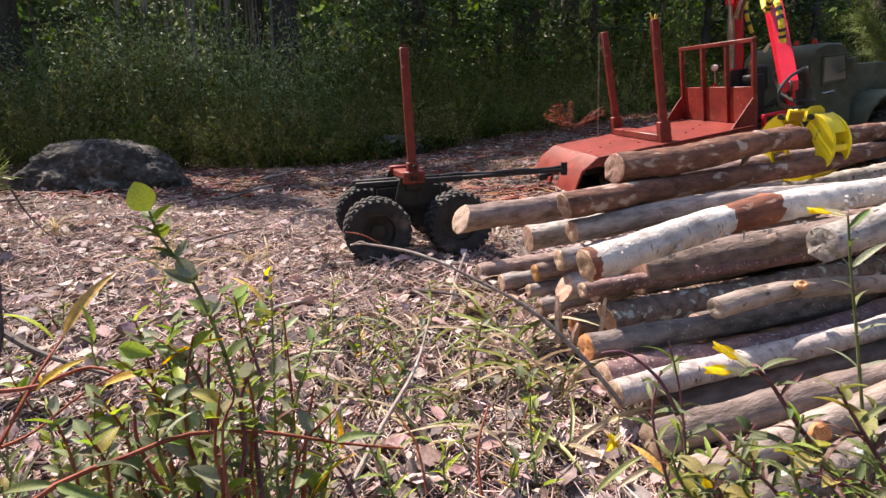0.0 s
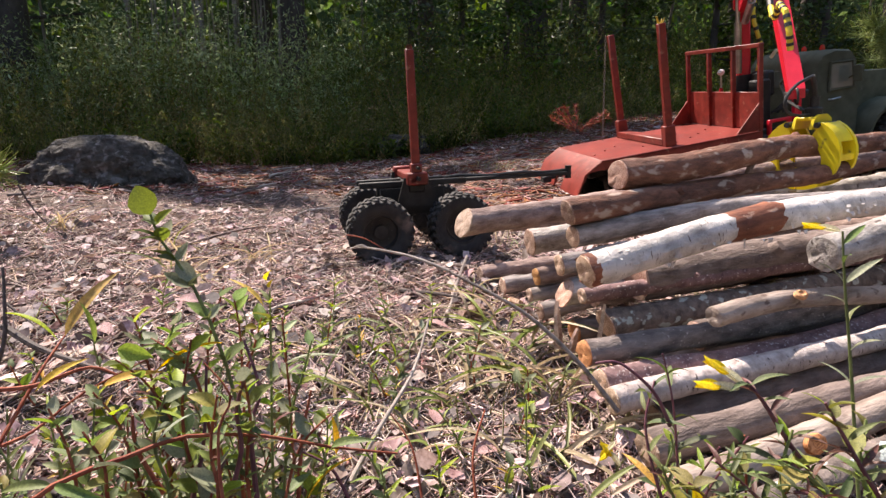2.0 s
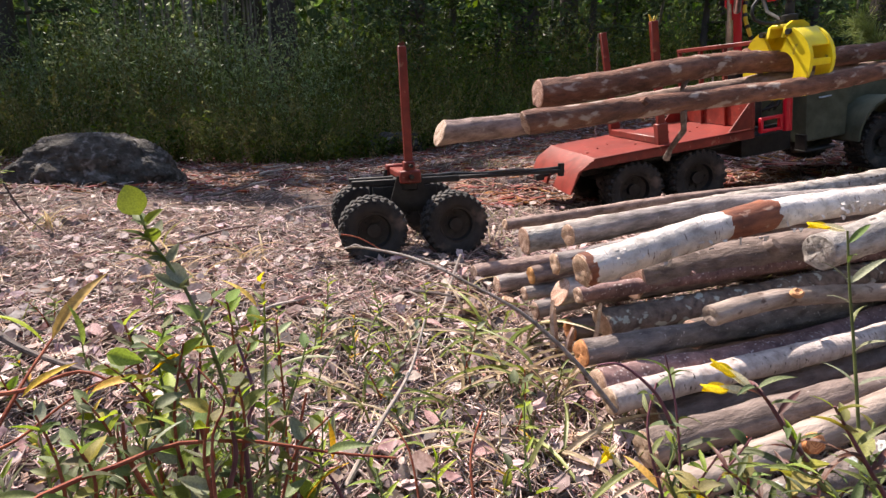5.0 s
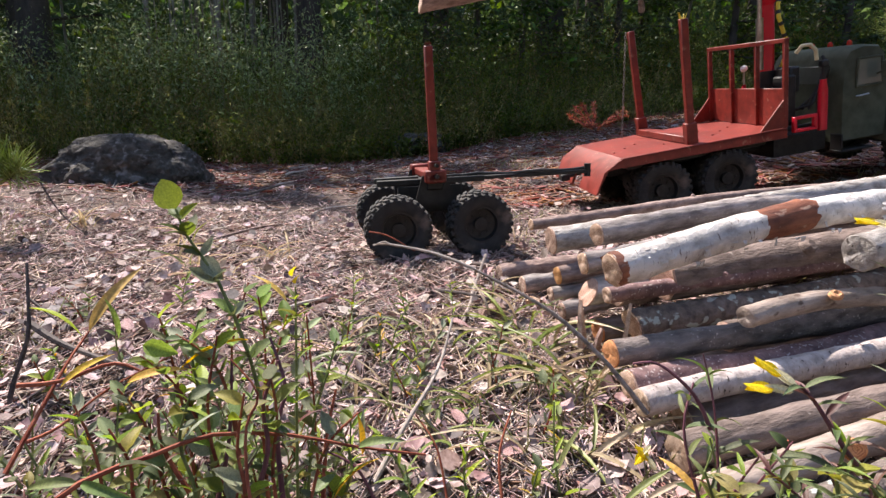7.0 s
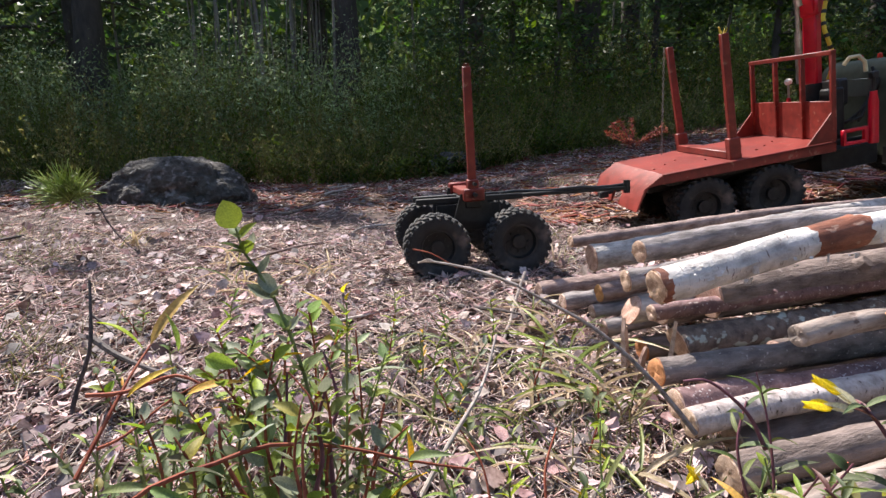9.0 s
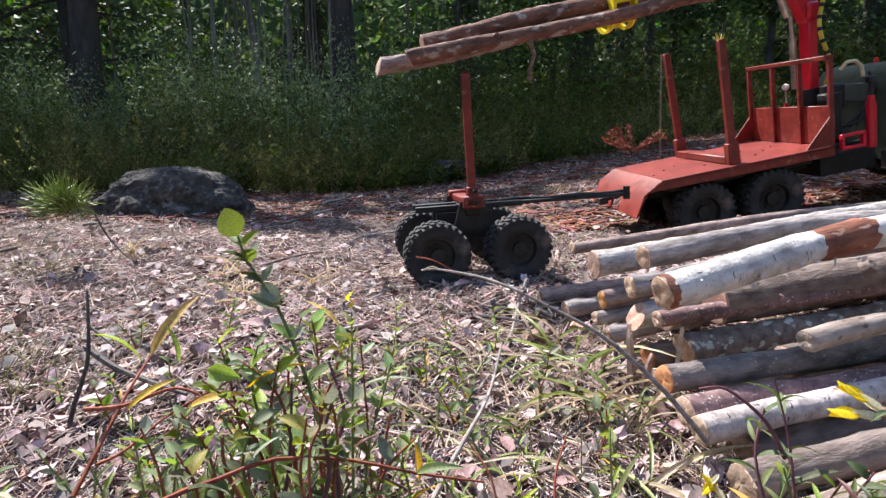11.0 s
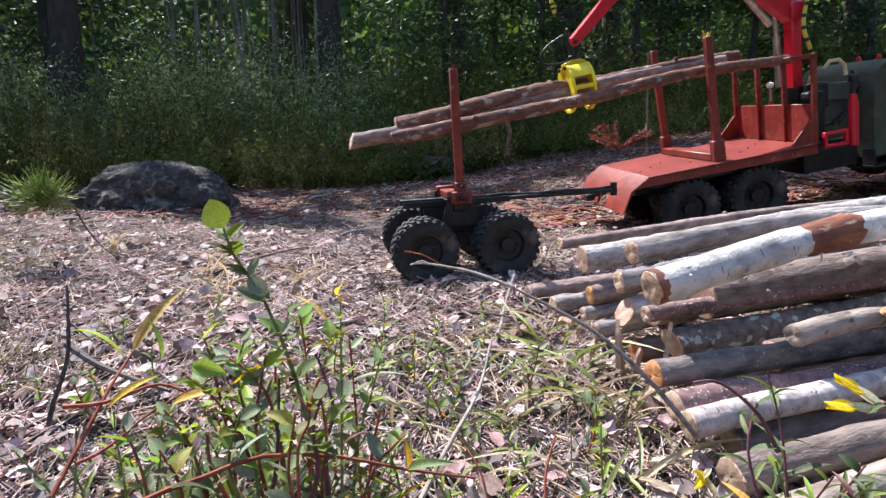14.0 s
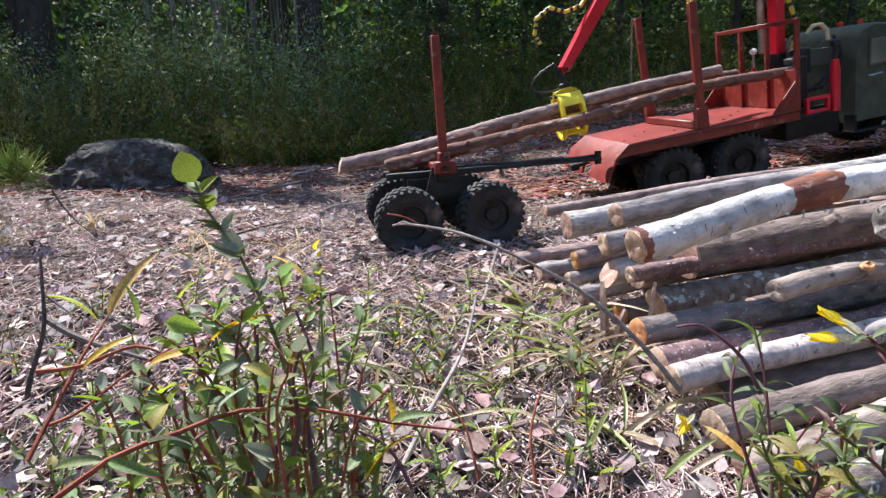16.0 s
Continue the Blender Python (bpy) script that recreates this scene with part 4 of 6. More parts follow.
def diamonds(c, size, aspect=0.5, flat=0.0, along=None):
    """Leaf-shaped quads about the points c."""
    n = len(c)
    u = unit(rng.normal(size=(n, 3)) * (1, 1, 1 - flat)) if along is None else unit(along)
    w = unit(np.cross(u, unit(rng.normal(size=(n, 3)))))
    s = np.broadcast_to(np.asarray(size, float).reshape(-1, 1), (n, 1))
    nrm = np.cross(u, w) * s * 0.12
    v = np.stack([c - u * s * 0.5, c + w * s * aspect * 0.5 + nrm, c + u * s * 0.5, c - w * s * aspect * 0.5 + nrm], 1).reshape(-1, 3)
    return v, np.arange(4 * n).reshape(-1, 4)


def sticks(p, q, r):
    """Three-sided sticks from p to q."""
    n = len(p)
    d = unit(q - p)
    a = unit(np.cross(d, unit(rng.normal(size=(n, 3)))))
    b = np.cross(d, a)
    r = np.broadcast_to(np.asarray(r, float).reshape(-1, 1), (n, 1))
    ring = [a * math.cos(k) + b * math.sin(k) for k in (0, 2.094, 4.189)]
    v = np.stack([p + o * r for o in ring] + [q + o * r * 0.7 for o in ring], 1).reshape(-1, 3)
    o = (np.arange(n) * 6)[:, None, None]
    f = np.array([[0, 1, 4, 3], [1, 2, 5, 4], [2, 0, 3, 5]])[None] + o
    return v, f.reshape(-1, 4)


def scatter(n, x0, x1, y0, y1, near=0.25):
    """Places on the clearing, thicker near the camera."""
    d = y0 * (y1 / y0) ** rng.random(n)
    k = rng.random(n) < near
    d[k] = rng.uniform(y0, 1.3, k.sum())
    x = rng.uniform(-1, 1, n) * (0.95 * d + 0.25) * rng.choice([1.0, 1.0, 1.15, 1.4, 1.9], n) + 0.05
    x = np.clip(x, x0, x1)
    wide = rng.random(n) < 0.25
    x[wide], d[wide] = rng.uniform(x0, x1, wide.sum()), rng.uniform(-2.5, y1, wide.sum())
    return x, d


def build_litter():
    n = 84000
    x, y = scatter(n, -4, 4, 0.16, 3.6)
    a = rng.uniform(0, math.pi, n)
    ln = rng.uniform(0.004, 0.024, n) * np.clip(0.7 + y * 0.3, 0.7, 1.5)
    dx, dy = np.cos(a) * ln, np.sin(a) * ln
    p = np.stack([x - dx, y - dy, ground_z(x - dx, y - dy) + rng.uniform(0.000, 0.008, n)], 1)
    q = np.stack([x + dx, y + dy, ground_z(x + dx, y + dy) + rng.uniform(0.000, 0.016, n)], 1)
    v, f = sticks(p, q, rng.uniform(0.00035, 0.0010, n) * np.clip(0.8 + 0.4 * y, 0.8, 2.0))
    tagged(bulk("dry_straw", STRAW, v, f), "pale dry straw and fine twigs strewn about", "straw", kind="stuff")
    n = 12000
    x, y = scatter(n, -4, 4, 0.2, 3.6)
    a = rng.uniform(0, math.pi, n)
    ln = rng.uniform(0.006, 0.026, n)
    dx, dy = np.cos(a) * ln, np.sin(a) * ln
    p = np.stack([x - dx, y - dy, ground_z(x - dx, y - dy) + rng.uniform(0, 0.006, n)], 1)
    q = np.stack([x + dx, y + dy, ground_z(x + dx, y + dy) + rng.uniform(0, 0.006, n)], 1)
    v, f = sticks(p, q, rng.uniform(0.0012, 0.0032, n))
    tagged(bulk("bark_chips", CHIP, v, f), "red-brown bark chips and broken twigs", "bark chips", kind="stuff")
    n = 13500
    x, y = scatter(n, -4, 4, 0.2, 3.4, 0.4)
    s = 0.005 + 0.020 * rng.random(n) ** 1.6 * np.clip(0.8 + 0.15 * y, 0.8, 1.2)
    c = np.stack([x, y, ground_z(x, y) + 0.004 + rng.uniform(0, 0.012, n)], 1)
    u = unit(np.stack([rng.normal(size=n), rng.normal(size=n), rng.normal(size=n) * 0.4], 1))
    w = unit(np.cross(u, np.stack([rng.normal(size=n) * 0.6, rng.normal(size=n) * 0.6, np.ones(n)], 1)))
    m = np.cross(u, w)
    cols = []
    for t, h in ((-0.5, 0.0), (-0.2, 0.30), (0.15, 0.33), (0.5, 0.0)):
        bend = (0.25 * (2 * t) ** 2)
        mid = c + u * (s * t)[:, None] + m * (s * bend * rng.uniform(-0.6, 0.9, n))[:, None]
        cols += [mid + w * (s * h)[:, None] + m * (s * h * 0.35)[:, None], mid - w * (s * h)[:, None] + m * (s * h * 0.2)[:, None]]
    v = np.stack(cols, 1).reshape(-1, 3)
    f = (np.array([[0, 2, 3, 1], [2, 4, 5, 3], [4, 6, 7, 5]])[None] + (np.arange(n) * 8)[:, None, None]).reshape(-1, 4)
    tagged(bulk("dead_leaves", DEAD_LEAF, v, f, True), "curled pinkish brown dead leaves on the soil", "dead leaves", kind="stuff")
    n = 17000
    x, y = rng.uniform(-2.2, 3.6, n), rng.uniform(1.25, 4.3, n)
    x = np.where(y < 1.6, np.abs(x) * 0.6, x)
    a = rng.uniform(0, math.pi, n)
    ln = rng.uniform(0.010, 0.034, n)
    dx, dy = np.cos(a) * ln, np.sin(a) * ln
    p = np.stack([x - dx, y - dy, ground_z(x - dx, y - dy) + rng.uniform(0.002, 0.010, n)], 1)
    q = np.stack([x + dx, y + dy, ground_z(x + dx, y + dy) + rng.uniform(0.002, 0.014, n)], 1)
    v, f = sticks(p, q, rng.uniform(0.002, 0.0045, n))
    tagged(bulk("needle_litter", material("needle_litter", (0.13, 0.040, 0.020), (0.29, 0.115, 0.065), 0.85, scale=20, bump=0.0, island=0.6), v, f), "rust-brown fallen needles and bark on the soil", "needle litter", kind="stuff")
    # thin living grass and moss fuzz in patches
    n = 2600
    k = rng.integers(0, 26, n)
    cx, cy = scatter(26, -3, 2, 0.35, 2.6)
    x, y = cx[k] + rng.normal(size=n) * 0.07 * (0.5 + cy[k] * 0.5), cy[k] + rng.normal(size=n) * 0.06 * (0.5 + cy[k] * 0.5)
    z = ground_z(x, y)
    h = rng.uniform(0.008, 0.035, n)
    p = np.stack([x, y, z], 1)
    q = p + np.stack([rng.normal(size=n) * h * 0.6, rng.normal(size=n) * h * 0.6, h], 1)
    v, f = sticks(p, q, 0.0007)
    tagged(bulk("fine_grass", material("fine_grass", (0.22, 0.22, 0.07), (0.42, 0.40, 0.18), 0.6, scale=6, bump=0.0, island=0.4, translucent=0.3), v, f), "sparse fine grass between the litter", "grass", kind="stuff")


build_litter()


def clearing_edge(x):
    """Where the clearing ends and the heath begins."""
    return 2.75 + 0.16 * np.sin(x * 2.1 + 0.5) + 0.10 * np.sin(x * 5.7) + 1.5 / (1 + np.exp(-(x - 0.9) * 3.0))


def build_heath():
    def bank(name, mat, n, hmin, hmax, leaves, lsize, label, y_in, y_out, tilt=0.25, sel=None):
        x = rng.uniform(-7.5, 6.5, n)
        y = clearing_edge(x) + y_in + (y_out - y_in) * rng.random(n) ** 1.5
        if sel is not None:
            keep = sel(x, y)
            x, y = x[keep], y[keep]
        n = len(x)
        back = np.clip((y - clearing_edge(x)) / 1.3, 0.16, 1)
        h = rng.uniform(hmin, hmax, n) * back * (0.86 + 0.24 * np.sin(x * 3.3 + y * 2.1) + 0.20 * np.sin(x * 9.1 - y * 5.0))
        p = np.stack([x, y, ground_z(x, y)], 1)
        top = np.stack([rng.normal(size=n) * tilt, rng.normal(size=n) * tilt, np.ones(n)], 1) * h[:, None]
        t = rng.uniform(0.2, 1.0, (n, leaves))
        c = p[:, None] + top[:, None] * t[..., None] + rng.normal(size=(n, leaves, 3)) * (0.17 * h[:, None, None] * (1.15 - t[..., None]) + 0.008)
        al = np.repeat(top[:, None], leaves, 1) * 0.35 + rng.normal(size=(n, leaves, 3)) * h[:, None, None] * 0.8
        v, f = diamonds(c.reshape(-1, 3), lsize * rng.uniform(0.6, 1.4, n * leaves), 0.34, along=al.reshape(-1, 3))
        v2, f2 = sticks(p, p + top * 0.8, 0.0014)
        tagged(bulk(name, mat, np.vstack([v, v2]), np.vstack([f, f2 + len(v)])), label, "heath", kind="stuff")
    bank("heath_shrubs", HEATH, 7500, 0.45, 0.95, 44, 0.027, "dark green heath shrubs along the clearing", 0.0, 3.6)
    bank("dry_heather", HEATH_DRY, 3000, 0.40, 0.95, 40, 0.018, "brownish dry heather tips at the clearing's edge", 0.0, 2.2)
    bank("bilberry_shrubs", BILBERRY, 2600, 0.85, 1.15, 36, 0.030, "small-leaved pale green bilberry shrubs", 0.8, 2.6, sel=lambda x, y: (x < -0.6) & (x > -4.5))


build_heath()


def heather_bush(x, y, h, n, mat, label, seed):
    """A bush of upright feathery shoots."""
    r = np.random.default_rng(seed)
    root = new("heather_bush")
    root.matrix_basis = pose(x, y, float(ground_z(x, y)) - 0.01)
    tagged(root, label, "shrub", "heather bushes")
    p = np.stack([r.normal(size=n) * h * 0.22, r.normal(size=n) * h * 0.16, np.zeros(n)], 1)
    lean = np.stack([p[:, 0] * 1.8 / h + r.normal(size=n) * 0.26, p[:, 1] * 1.8 / h + r.normal(size=n) * 0.26, np.ones(n)], 1)
    top = lean * (h * r.uniform(0.55, 1.0, n))[:, None]
    v2, f2 = sticks(p, p + top, 0.0010)
    m = 46
    t = r.uniform(0.25, 1.0, (n, m))
    c = p[:, None] + top[:, None] * t[..., None] + r.normal(size=(n, m, 3)) * 0.017 * (1.25 - t[..., None])
    al = np.repeat(top[:, None], m, 1) / h + r.normal(size=(n, m, 3)) * 0.5
    v, f = diamonds(c.reshape(-1, 3), 0.015 * r.uniform(0.6, 1.5, n * m), 0.36, along=al.reshape(-1, 3))
    bulk("foliage", mat, np.vstack([v, v2]), np.vstack([f, f2 + len(v)])).parent = root


HEATHER = material("heather_leaf", (0.13, 0.135, 0.035), (0.33, 0.31, 0.11), 0.8, spec=0.15, scale=4, bump=0.0, island=0.45, translucent=0.35)
for i, (x, y, h) in enumerate(((-2.30, 2.42, 0.50), (-1.95, 2.30, 0.46), (-1.72, 2.50, 0.52), (-2.05, 2.62, 0.58), (-1.15, 2.66, 0.34), (-0.80, 2.68, 0.40), (-0.62, 2.80, 0.46), (-0.36, 2.86, 0.40),
                               (-0.05, 2.90, 0.36), (0.22, 2.98, 0.42), (0.52, 3.05, 0.36), (0.95, 3.35, 0.40), (1.30, 3.50, 0.42), (-2.75, 2.55, 0.55))):
    heather_bush(x, y, h, 30 + 3 * (i % 4), HEATHER if i % 3 else HEATH, "olive brown heather bush at the clearing's edge" if i % 3 else "dark green heath bush at the clearing's edge", 300 + i)


def boulder(x, y, z, sx, sy, sz, seed, label):
    bm = bmesh.new()
    bmesh.ops.create_icosphere(bm, subdivisions=6, radius=1.0)
    for v in bm.verts:
        n = v.co.normalized()
        k = 1 + 0.22 * noise.noise(n * 1.3 + Vector((seed, 0, 0))) + 0.10 * noise.noise(n * 3.1 + Vector((0, seed, 0))) + 0.045 * noise.noise(n * 6 + Vector((0, 0, seed))) + 0.028 * noise.noise(n * 15) + 0.022 * noise.noise(n * 38)
        v.co = Vector((n.x * sx, n.y * sy, n.z * sz)) * k
    me = bpy.data.meshes.new("boulder")
    bm.to_mesh(me)
    bm.free()
    me.materials.append(ROCK)
    me.polygons.foreach_set("use_smooth", [True] * len(me.polygons))
    ob = new("boulder", me)
    ob.matrix_basis = pose(x, y, z, 0, 0, 12)
    return tagged(ob, label, "boulder", "boulders")


boulder(-1.16, 1.88, 0.02, 0.25, 0.16, 0.150, 2.0, "low grey lichen-covered boulder half sunk in soil")
boulder(-0.22, 2.86, 0.09, 0.15, 0.10, 0.065, 5.0, "small pale grey boulder at the clearing's edge")


# ---- trees ----
def tree(name, x, y, r, h, crown_from, spread, leaves, lsize, mat, trunk_mat, label, lean=0.0, seed=0, limbs=9, aspect=0.5):
    rnd = random.Random(seed)
    z = float(ground_z(x, y))
    root = new(name)
    root.matrix_basis = pose(x, y, z)
    tagged(root, label, "tree", "trees of the wood")
    pts = [Vector((lean * h * (i / 9) ** 1.2 + 0.02 * h * 0.3 * noise.noise(Vector((i * 0.7, seed, 0))), 0.01 * h * noise.noise(Vector((i * 0.7, 0, seed))), h * i / 9 - 0.05)) for i in range(10)]
    g = Geo().tube(pts, [r * (1.35 if i == 0 else 1.0 - 0.085 * i) for i in range(10)], 14, True, 0.25, seed)
    part("trunk", g, trunk_mat, root)
    cs, al = [], []
    for k in range(limbs):
        u = crown_from + (1 - crown_from) * (k + rnd.random()) / limbs
        p = pts[0].lerp(pts[-1], min(0.98, u))
        a = rnd.uniform(0, 6.283)
        ln = spread * (1.15 - 0.75 * (u - crown_from) / (1 - crown_from)) * rnd.uniform(0.7, 1.2)
        q = p + Vector((math.cos(a) * ln, math.sin(a) * ln, ln * rnd.uniform(-0.25, 0.35)))
        m = p.lerp(q, 0.5) + Vector((0, 0, 0.06 * ln))
        part("limb", Geo().tube([p, m, q], [r * 0.22, r * 0.14, r * 0.05], 6), trunk_mat, root)
        n = leaves // limbs
        t = rng.random(n) ** 0.7
        c = np.array(p)[None] * (1 - t[:, None]) + np.array(q)[None] * t[:, None] + rng.normal(size=(n, 3)) * np.array([0.26, 0.26, 0.13]) * ln * (0.35 + 0.65 * t[:, None])
        cs.append(c)
    c = np.vstack(cs)
    v, f = diamonds(c, lsize * rng.uniform(0.6, 1.4, len(c)), aspect, 0.4)
    ob = bulk("crown", mat, v, f)
    ob.parent = root
    return root


TRUNKS = ((-1.42, 5.2, 0.145, 9), (-3.75, 5.0, 0.16, 9), (-4.7, 6.0, 0.10, 8), (0.85, 6.2, 0.15, 10), (2.7, 5.6, 0.14, 9), (3.9, 6.6, 0.12, 9), (-6.2, 6.4, 0.14, 9), (1.7, 8.2, 0.14, 10), (-0.4, 8.6, 0.13, 10), (5.6, 7.6, 0.15, 9), (-2.9, 9.0, 0.15, 10))
for i, (x, y, r, h) in enumerate(TRUNKS):
    tree("spruce_tree", x, y, r, min(h, (y - 3.1) / 0.5), (0.55, 0.5, 0.16, 0.4, 0.16, 0.2, 0.16, 0.25, 0.2, 0.16, 0.3)[i], 1.3, 3000, 0.10, NEEDLE, TRUNK, "tall dark spruce with rough bark in the wood", 0.01, 50 + i, 22, 0.4)
for i in range(38):
    x = -2.95 + 0.055 * i + 0.12 * math.sin(i * 2.3) if i < 28 else (-5.4 + 1.1 * (i - 28))
    y = 5.5 + 0.6 * math.sin(i * 1.7) if i < 28 else 6.5 + math.cos(i * 3.1)
    tree("birch_sapling", x, y, 0.008 + 0.005 * (i % 3), min(4.6 + 0.5 * (i % 4), (y - 2.8) / 0.5), 0.55, 0.7, 480, 0.06, FAR_LEAF, TRUNK_PALE, "slender young birch among the wood's undergrowth", 0.05 * math.sin(i * 1.3), 80 + i, 8)
for i, (x, y, h) in enumerate(((-0.35, 5.0, 2.2), (0.45, 4.9, 1.9), (1.35, 5.4, 2.3), (2.2, 5.0, 2.0), (3.3, 5.3, 2.4), (-4.9, 4.9, 1.8), (-2.5, 7.4, 2.4), (0.1, 6.4, 2.8), (4.6, 5.6, 2.4), (-5.6, 5.4, 2.2), (1.0, 7.2, 3.0), (1.9, 6.6, 2.8))):
    tree("young_spruce", x, y, 0.035, h, 0.05, 0.62, 3600, 0.055, FAR_LEAF if i % 2 else NEEDLE, TRUNK, "young bushy tree in shade behind the heath", 0.0, 120 + i, 20, 0.42)


def build_wood():
    """The deep wood behind and to the sides, and unseen leaves added behind the camera and overhead to cut sky light
    and cast shade.
    """
    n = 85000
    a = rng.uniform(-0.35, math.pi + 0.35, n)
    d = rng.uniform(9, 17, n)
    z = rng.random(n) ** 0.8 * 8.0
    c = np.stack([np.cos(a) * d, np.sin(a) * d, z], 1)
    c[:, 2] += rise(c[:, 0], c[:, 1]) * 0.5
    gap = np.sin(c[:, 0] * 1.9 + 0.6 * c[:, 2]) * np.sin(c[:, 2] * 1.7 + c[:, 1]) > 0.72
    v, f = diamonds(c[~gap], rng.uniform(0.09, 0.25, (~gap).sum()), 0.5)
    tagged(bulk("deep_wood", FAR_LEAF, v, f), "deep green wood behind the clearing", "woods", kind="stuff")
    # unseen leaves added behind the camera to hold back sky light
    n = 14000
    a = rng.uniform(math.pi, 2 * math.pi, n)
    d = rng.uniform(9, 14, n)
    c = np.stack([np.cos(a) * d, np.sin(a) * d, rng.random(n) * 5], 1)
    v, f = diamonds(c, rng.uniform(0.25, 0.6, n), 0.6)
    tagged(bulk("wood_behind", FAR_LEAF, v, f), "unseen leaves added behind the camera to block sky light", "woods", kind="stuff")
    # unseen leaves added overhead, set by where their shade should fall
    n = 2700
    h = rng.uniform(4.2, 8.5, n)
    sx, sy = rng.uniform(-9, 9, n), 2.80 + rng.random(n) ** 1.1 * 11
    sy += 0.3 / (1 + np.exp(-(sx - 0.9) * 3.0))
    keep = ~((sx > -2.8) & (sx < -0.5) & (sy > 3.1) & (sy < 4.4) & (rng.random(n) < 0.72))     # a gap where the sun reaches the bilberries
    h, sx, sy = h[keep], sx[keep], sy[keep]
    k = h / math.tan(radians(SUN_EL))
    c = np.stack([sx + k * math.cos(radians(SUN_AZ)), sy + k * math.sin(radians(SUN_AZ)), h], 1)
    # sparser added leaves that dapple the far clearing
    m = 1500
    hm, mx, my = rng.uniform(3.6, 6.5, m), rng.uniform(-5, 4.5, m), rng.uniform(1.55, 3.1, m)
    mx, my = mx + 0.25 * np.sin(my * 9), my + 0.25 * np.sin(mx * 3.1)
    km = hm / math.tan(radians(SUN_EL))
    c = np.vstack([c, np.stack([mx + km * math.cos(radians(SUN_AZ)), my + km * math.sin(radians(SUN_AZ)), hm], 1)])
    # added clumps that shade the cab and the ground past the truck
    for m, x0, x1, y0, y1, z0 in ((340, 0.72, 1.38, 0.95, 1.75, 0.28), (520, 0.7, 4.0, 1.95, 3.4, 0.1)):
        hm = rng.uniform(3.8, 6.0, m)
        km = (hm - z0) / math.tan(radians(SUN_EL))
        c = np.vstack([c, np.stack([rng.uniform(x0, x1, m) + km * math.cos(radians(SUN_AZ)), rng.uniform(y0, y1, m) + km * math.sin(radians(SUN_AZ)), hm], 1)])
    n = len(c)
    v, f = diamonds(c, rng.uniform(0.16, 0.36, n), 0.6, 0.5)
    tagged(bulk("high_canopy", FAR_LEAF, v, f), "unseen leaves added overhead to shade the heath, clearing and cab", "woods", kind="stuff")
    g = Geo()
    m = 48
    vs, fs = [], []
    for i in range(m + 1):
        q = 2 * math.pi * i / m
        for zz in (-1.5, 7.0 + 1.6 * math.sin(i * 2.7) + 1.2 * math.sin(i * 5.1)):
            vs.append((19 * math.cos(q), 19 * math.sin(q), zz))
    fs = [(2 * i, 2 * i + 2, 2 * i + 3, 2 * i + 1) for i in range(m)]
    ob = bulk("backdrop", DISTANCE, vs, fs)
    tagged(ob, "dark green distance of the wood", "backdrop", kind="structure")


build_wood()


# ---- small plants and twigs close to the camera ----
LEAF_GREEN = material("leaf_green", (0.14, 0.21, 0.024), (0.29, 0.39, 0.06), 0.6, scale=160, bump=0.15, dist=0.0004, per_object=0.45, translucent=0.5)
LEAF_DARK = material("leaf_dark", (0.075, 0.105, 0.030), (0.15, 0.19, 0.065), 0.62, scale=160, bump=0.15, dist=0.0004, per_object=0.5, translucent=0.3)
LEAF_PALE = material("leaf_underside", (0.19, 0.215, 0.13), (0.33, 0.35, 0.235), 0.65, scale=140, bump=0.15, dist=0.0004, per_object=0.25, translucent=0.3)
LEAF_SMALL = material("leaf_glaucous", (0.16, 0.23, 0.085), (0.30, 0.38, 0.17), 0.5, scale=160, bump=0.15, dist=0.0004, per_object=0.35, translucent=0.35)
LEAF_LIME = material("leaf_lime", (0.24, 0.34, 0.02), (0.38, 0.48, 0.05), 0.55, scale=140, bump=0.15, dist=0.0004, per_object=0.25, translucent=0.5)
LEAF_ORANGE = material("leaf_orange", (0.62, 0.31, 0.02), (0.82, 0.55, 0.06), 0.55, scale=120, bump=0.2, dist=0.0004, per_object=0.3, translucent=0.4)
LEAF_OLIVE = material("leaf_olive", (0.17, 0.155, 0.03), (0.33, 0.31, 0.07), 0.6, scale=140, bump=0.2, dist=0.0004, per_object=0.45, translucent=0.4)
LEAF_BROWN = material("leaf_reddish", (0.10, 0.035, 0.030), (0.20, 0.085, 0.06), 0.5, scale=120, bump=0.2, dist=0.0004, per_object=0.3, translucent=0.3)
PETAL = material("yellow_petal", (0.78, 0.58, 0.01), (0.90, 0.74, 0.03), 0.4, scale=100, bump=0.0, translucent=0.4)
PETAL_PALE = material("pale_petal", (0.75, 0.70, 0.45), (0.85, 0.80, 0.60), 0.45, scale=100, bump=0.0, translucent=0.4)
STEM_GREEN = material("stem_green", (0.10, 0.13, 0.04), (0.20, 0.24, 0.08), 0.5, scale=120, bump=0.2, dist=0.0003)
STEM_RED = material("stem_red", (0.20, 0.04, 0.025), (0.40, 0.13, 0.075), 0.75, spec=0.2, scale=120, bump=0.2, dist=0.0003)
STEM_PURPLE = material("stem_purple", (0.10, 0.03, 0.045), (0.20, 0.07, 0.09), 0.5, scale=120, bump=0.2, dist=0.0003)
TWIG_PALE = material("twig_pale", (0.28, 0.22, 0.19), (0.56, 0.48, 0.42), 0.75, scale=200, bump=0.5, dist=0.0005)
TWIG_GREY = material("twig_grey", (0.12, 0.095, 0.085), (0.34, 0.28, 0.25), 0.85, scale=200, bump=0.6, dist=0.0006)
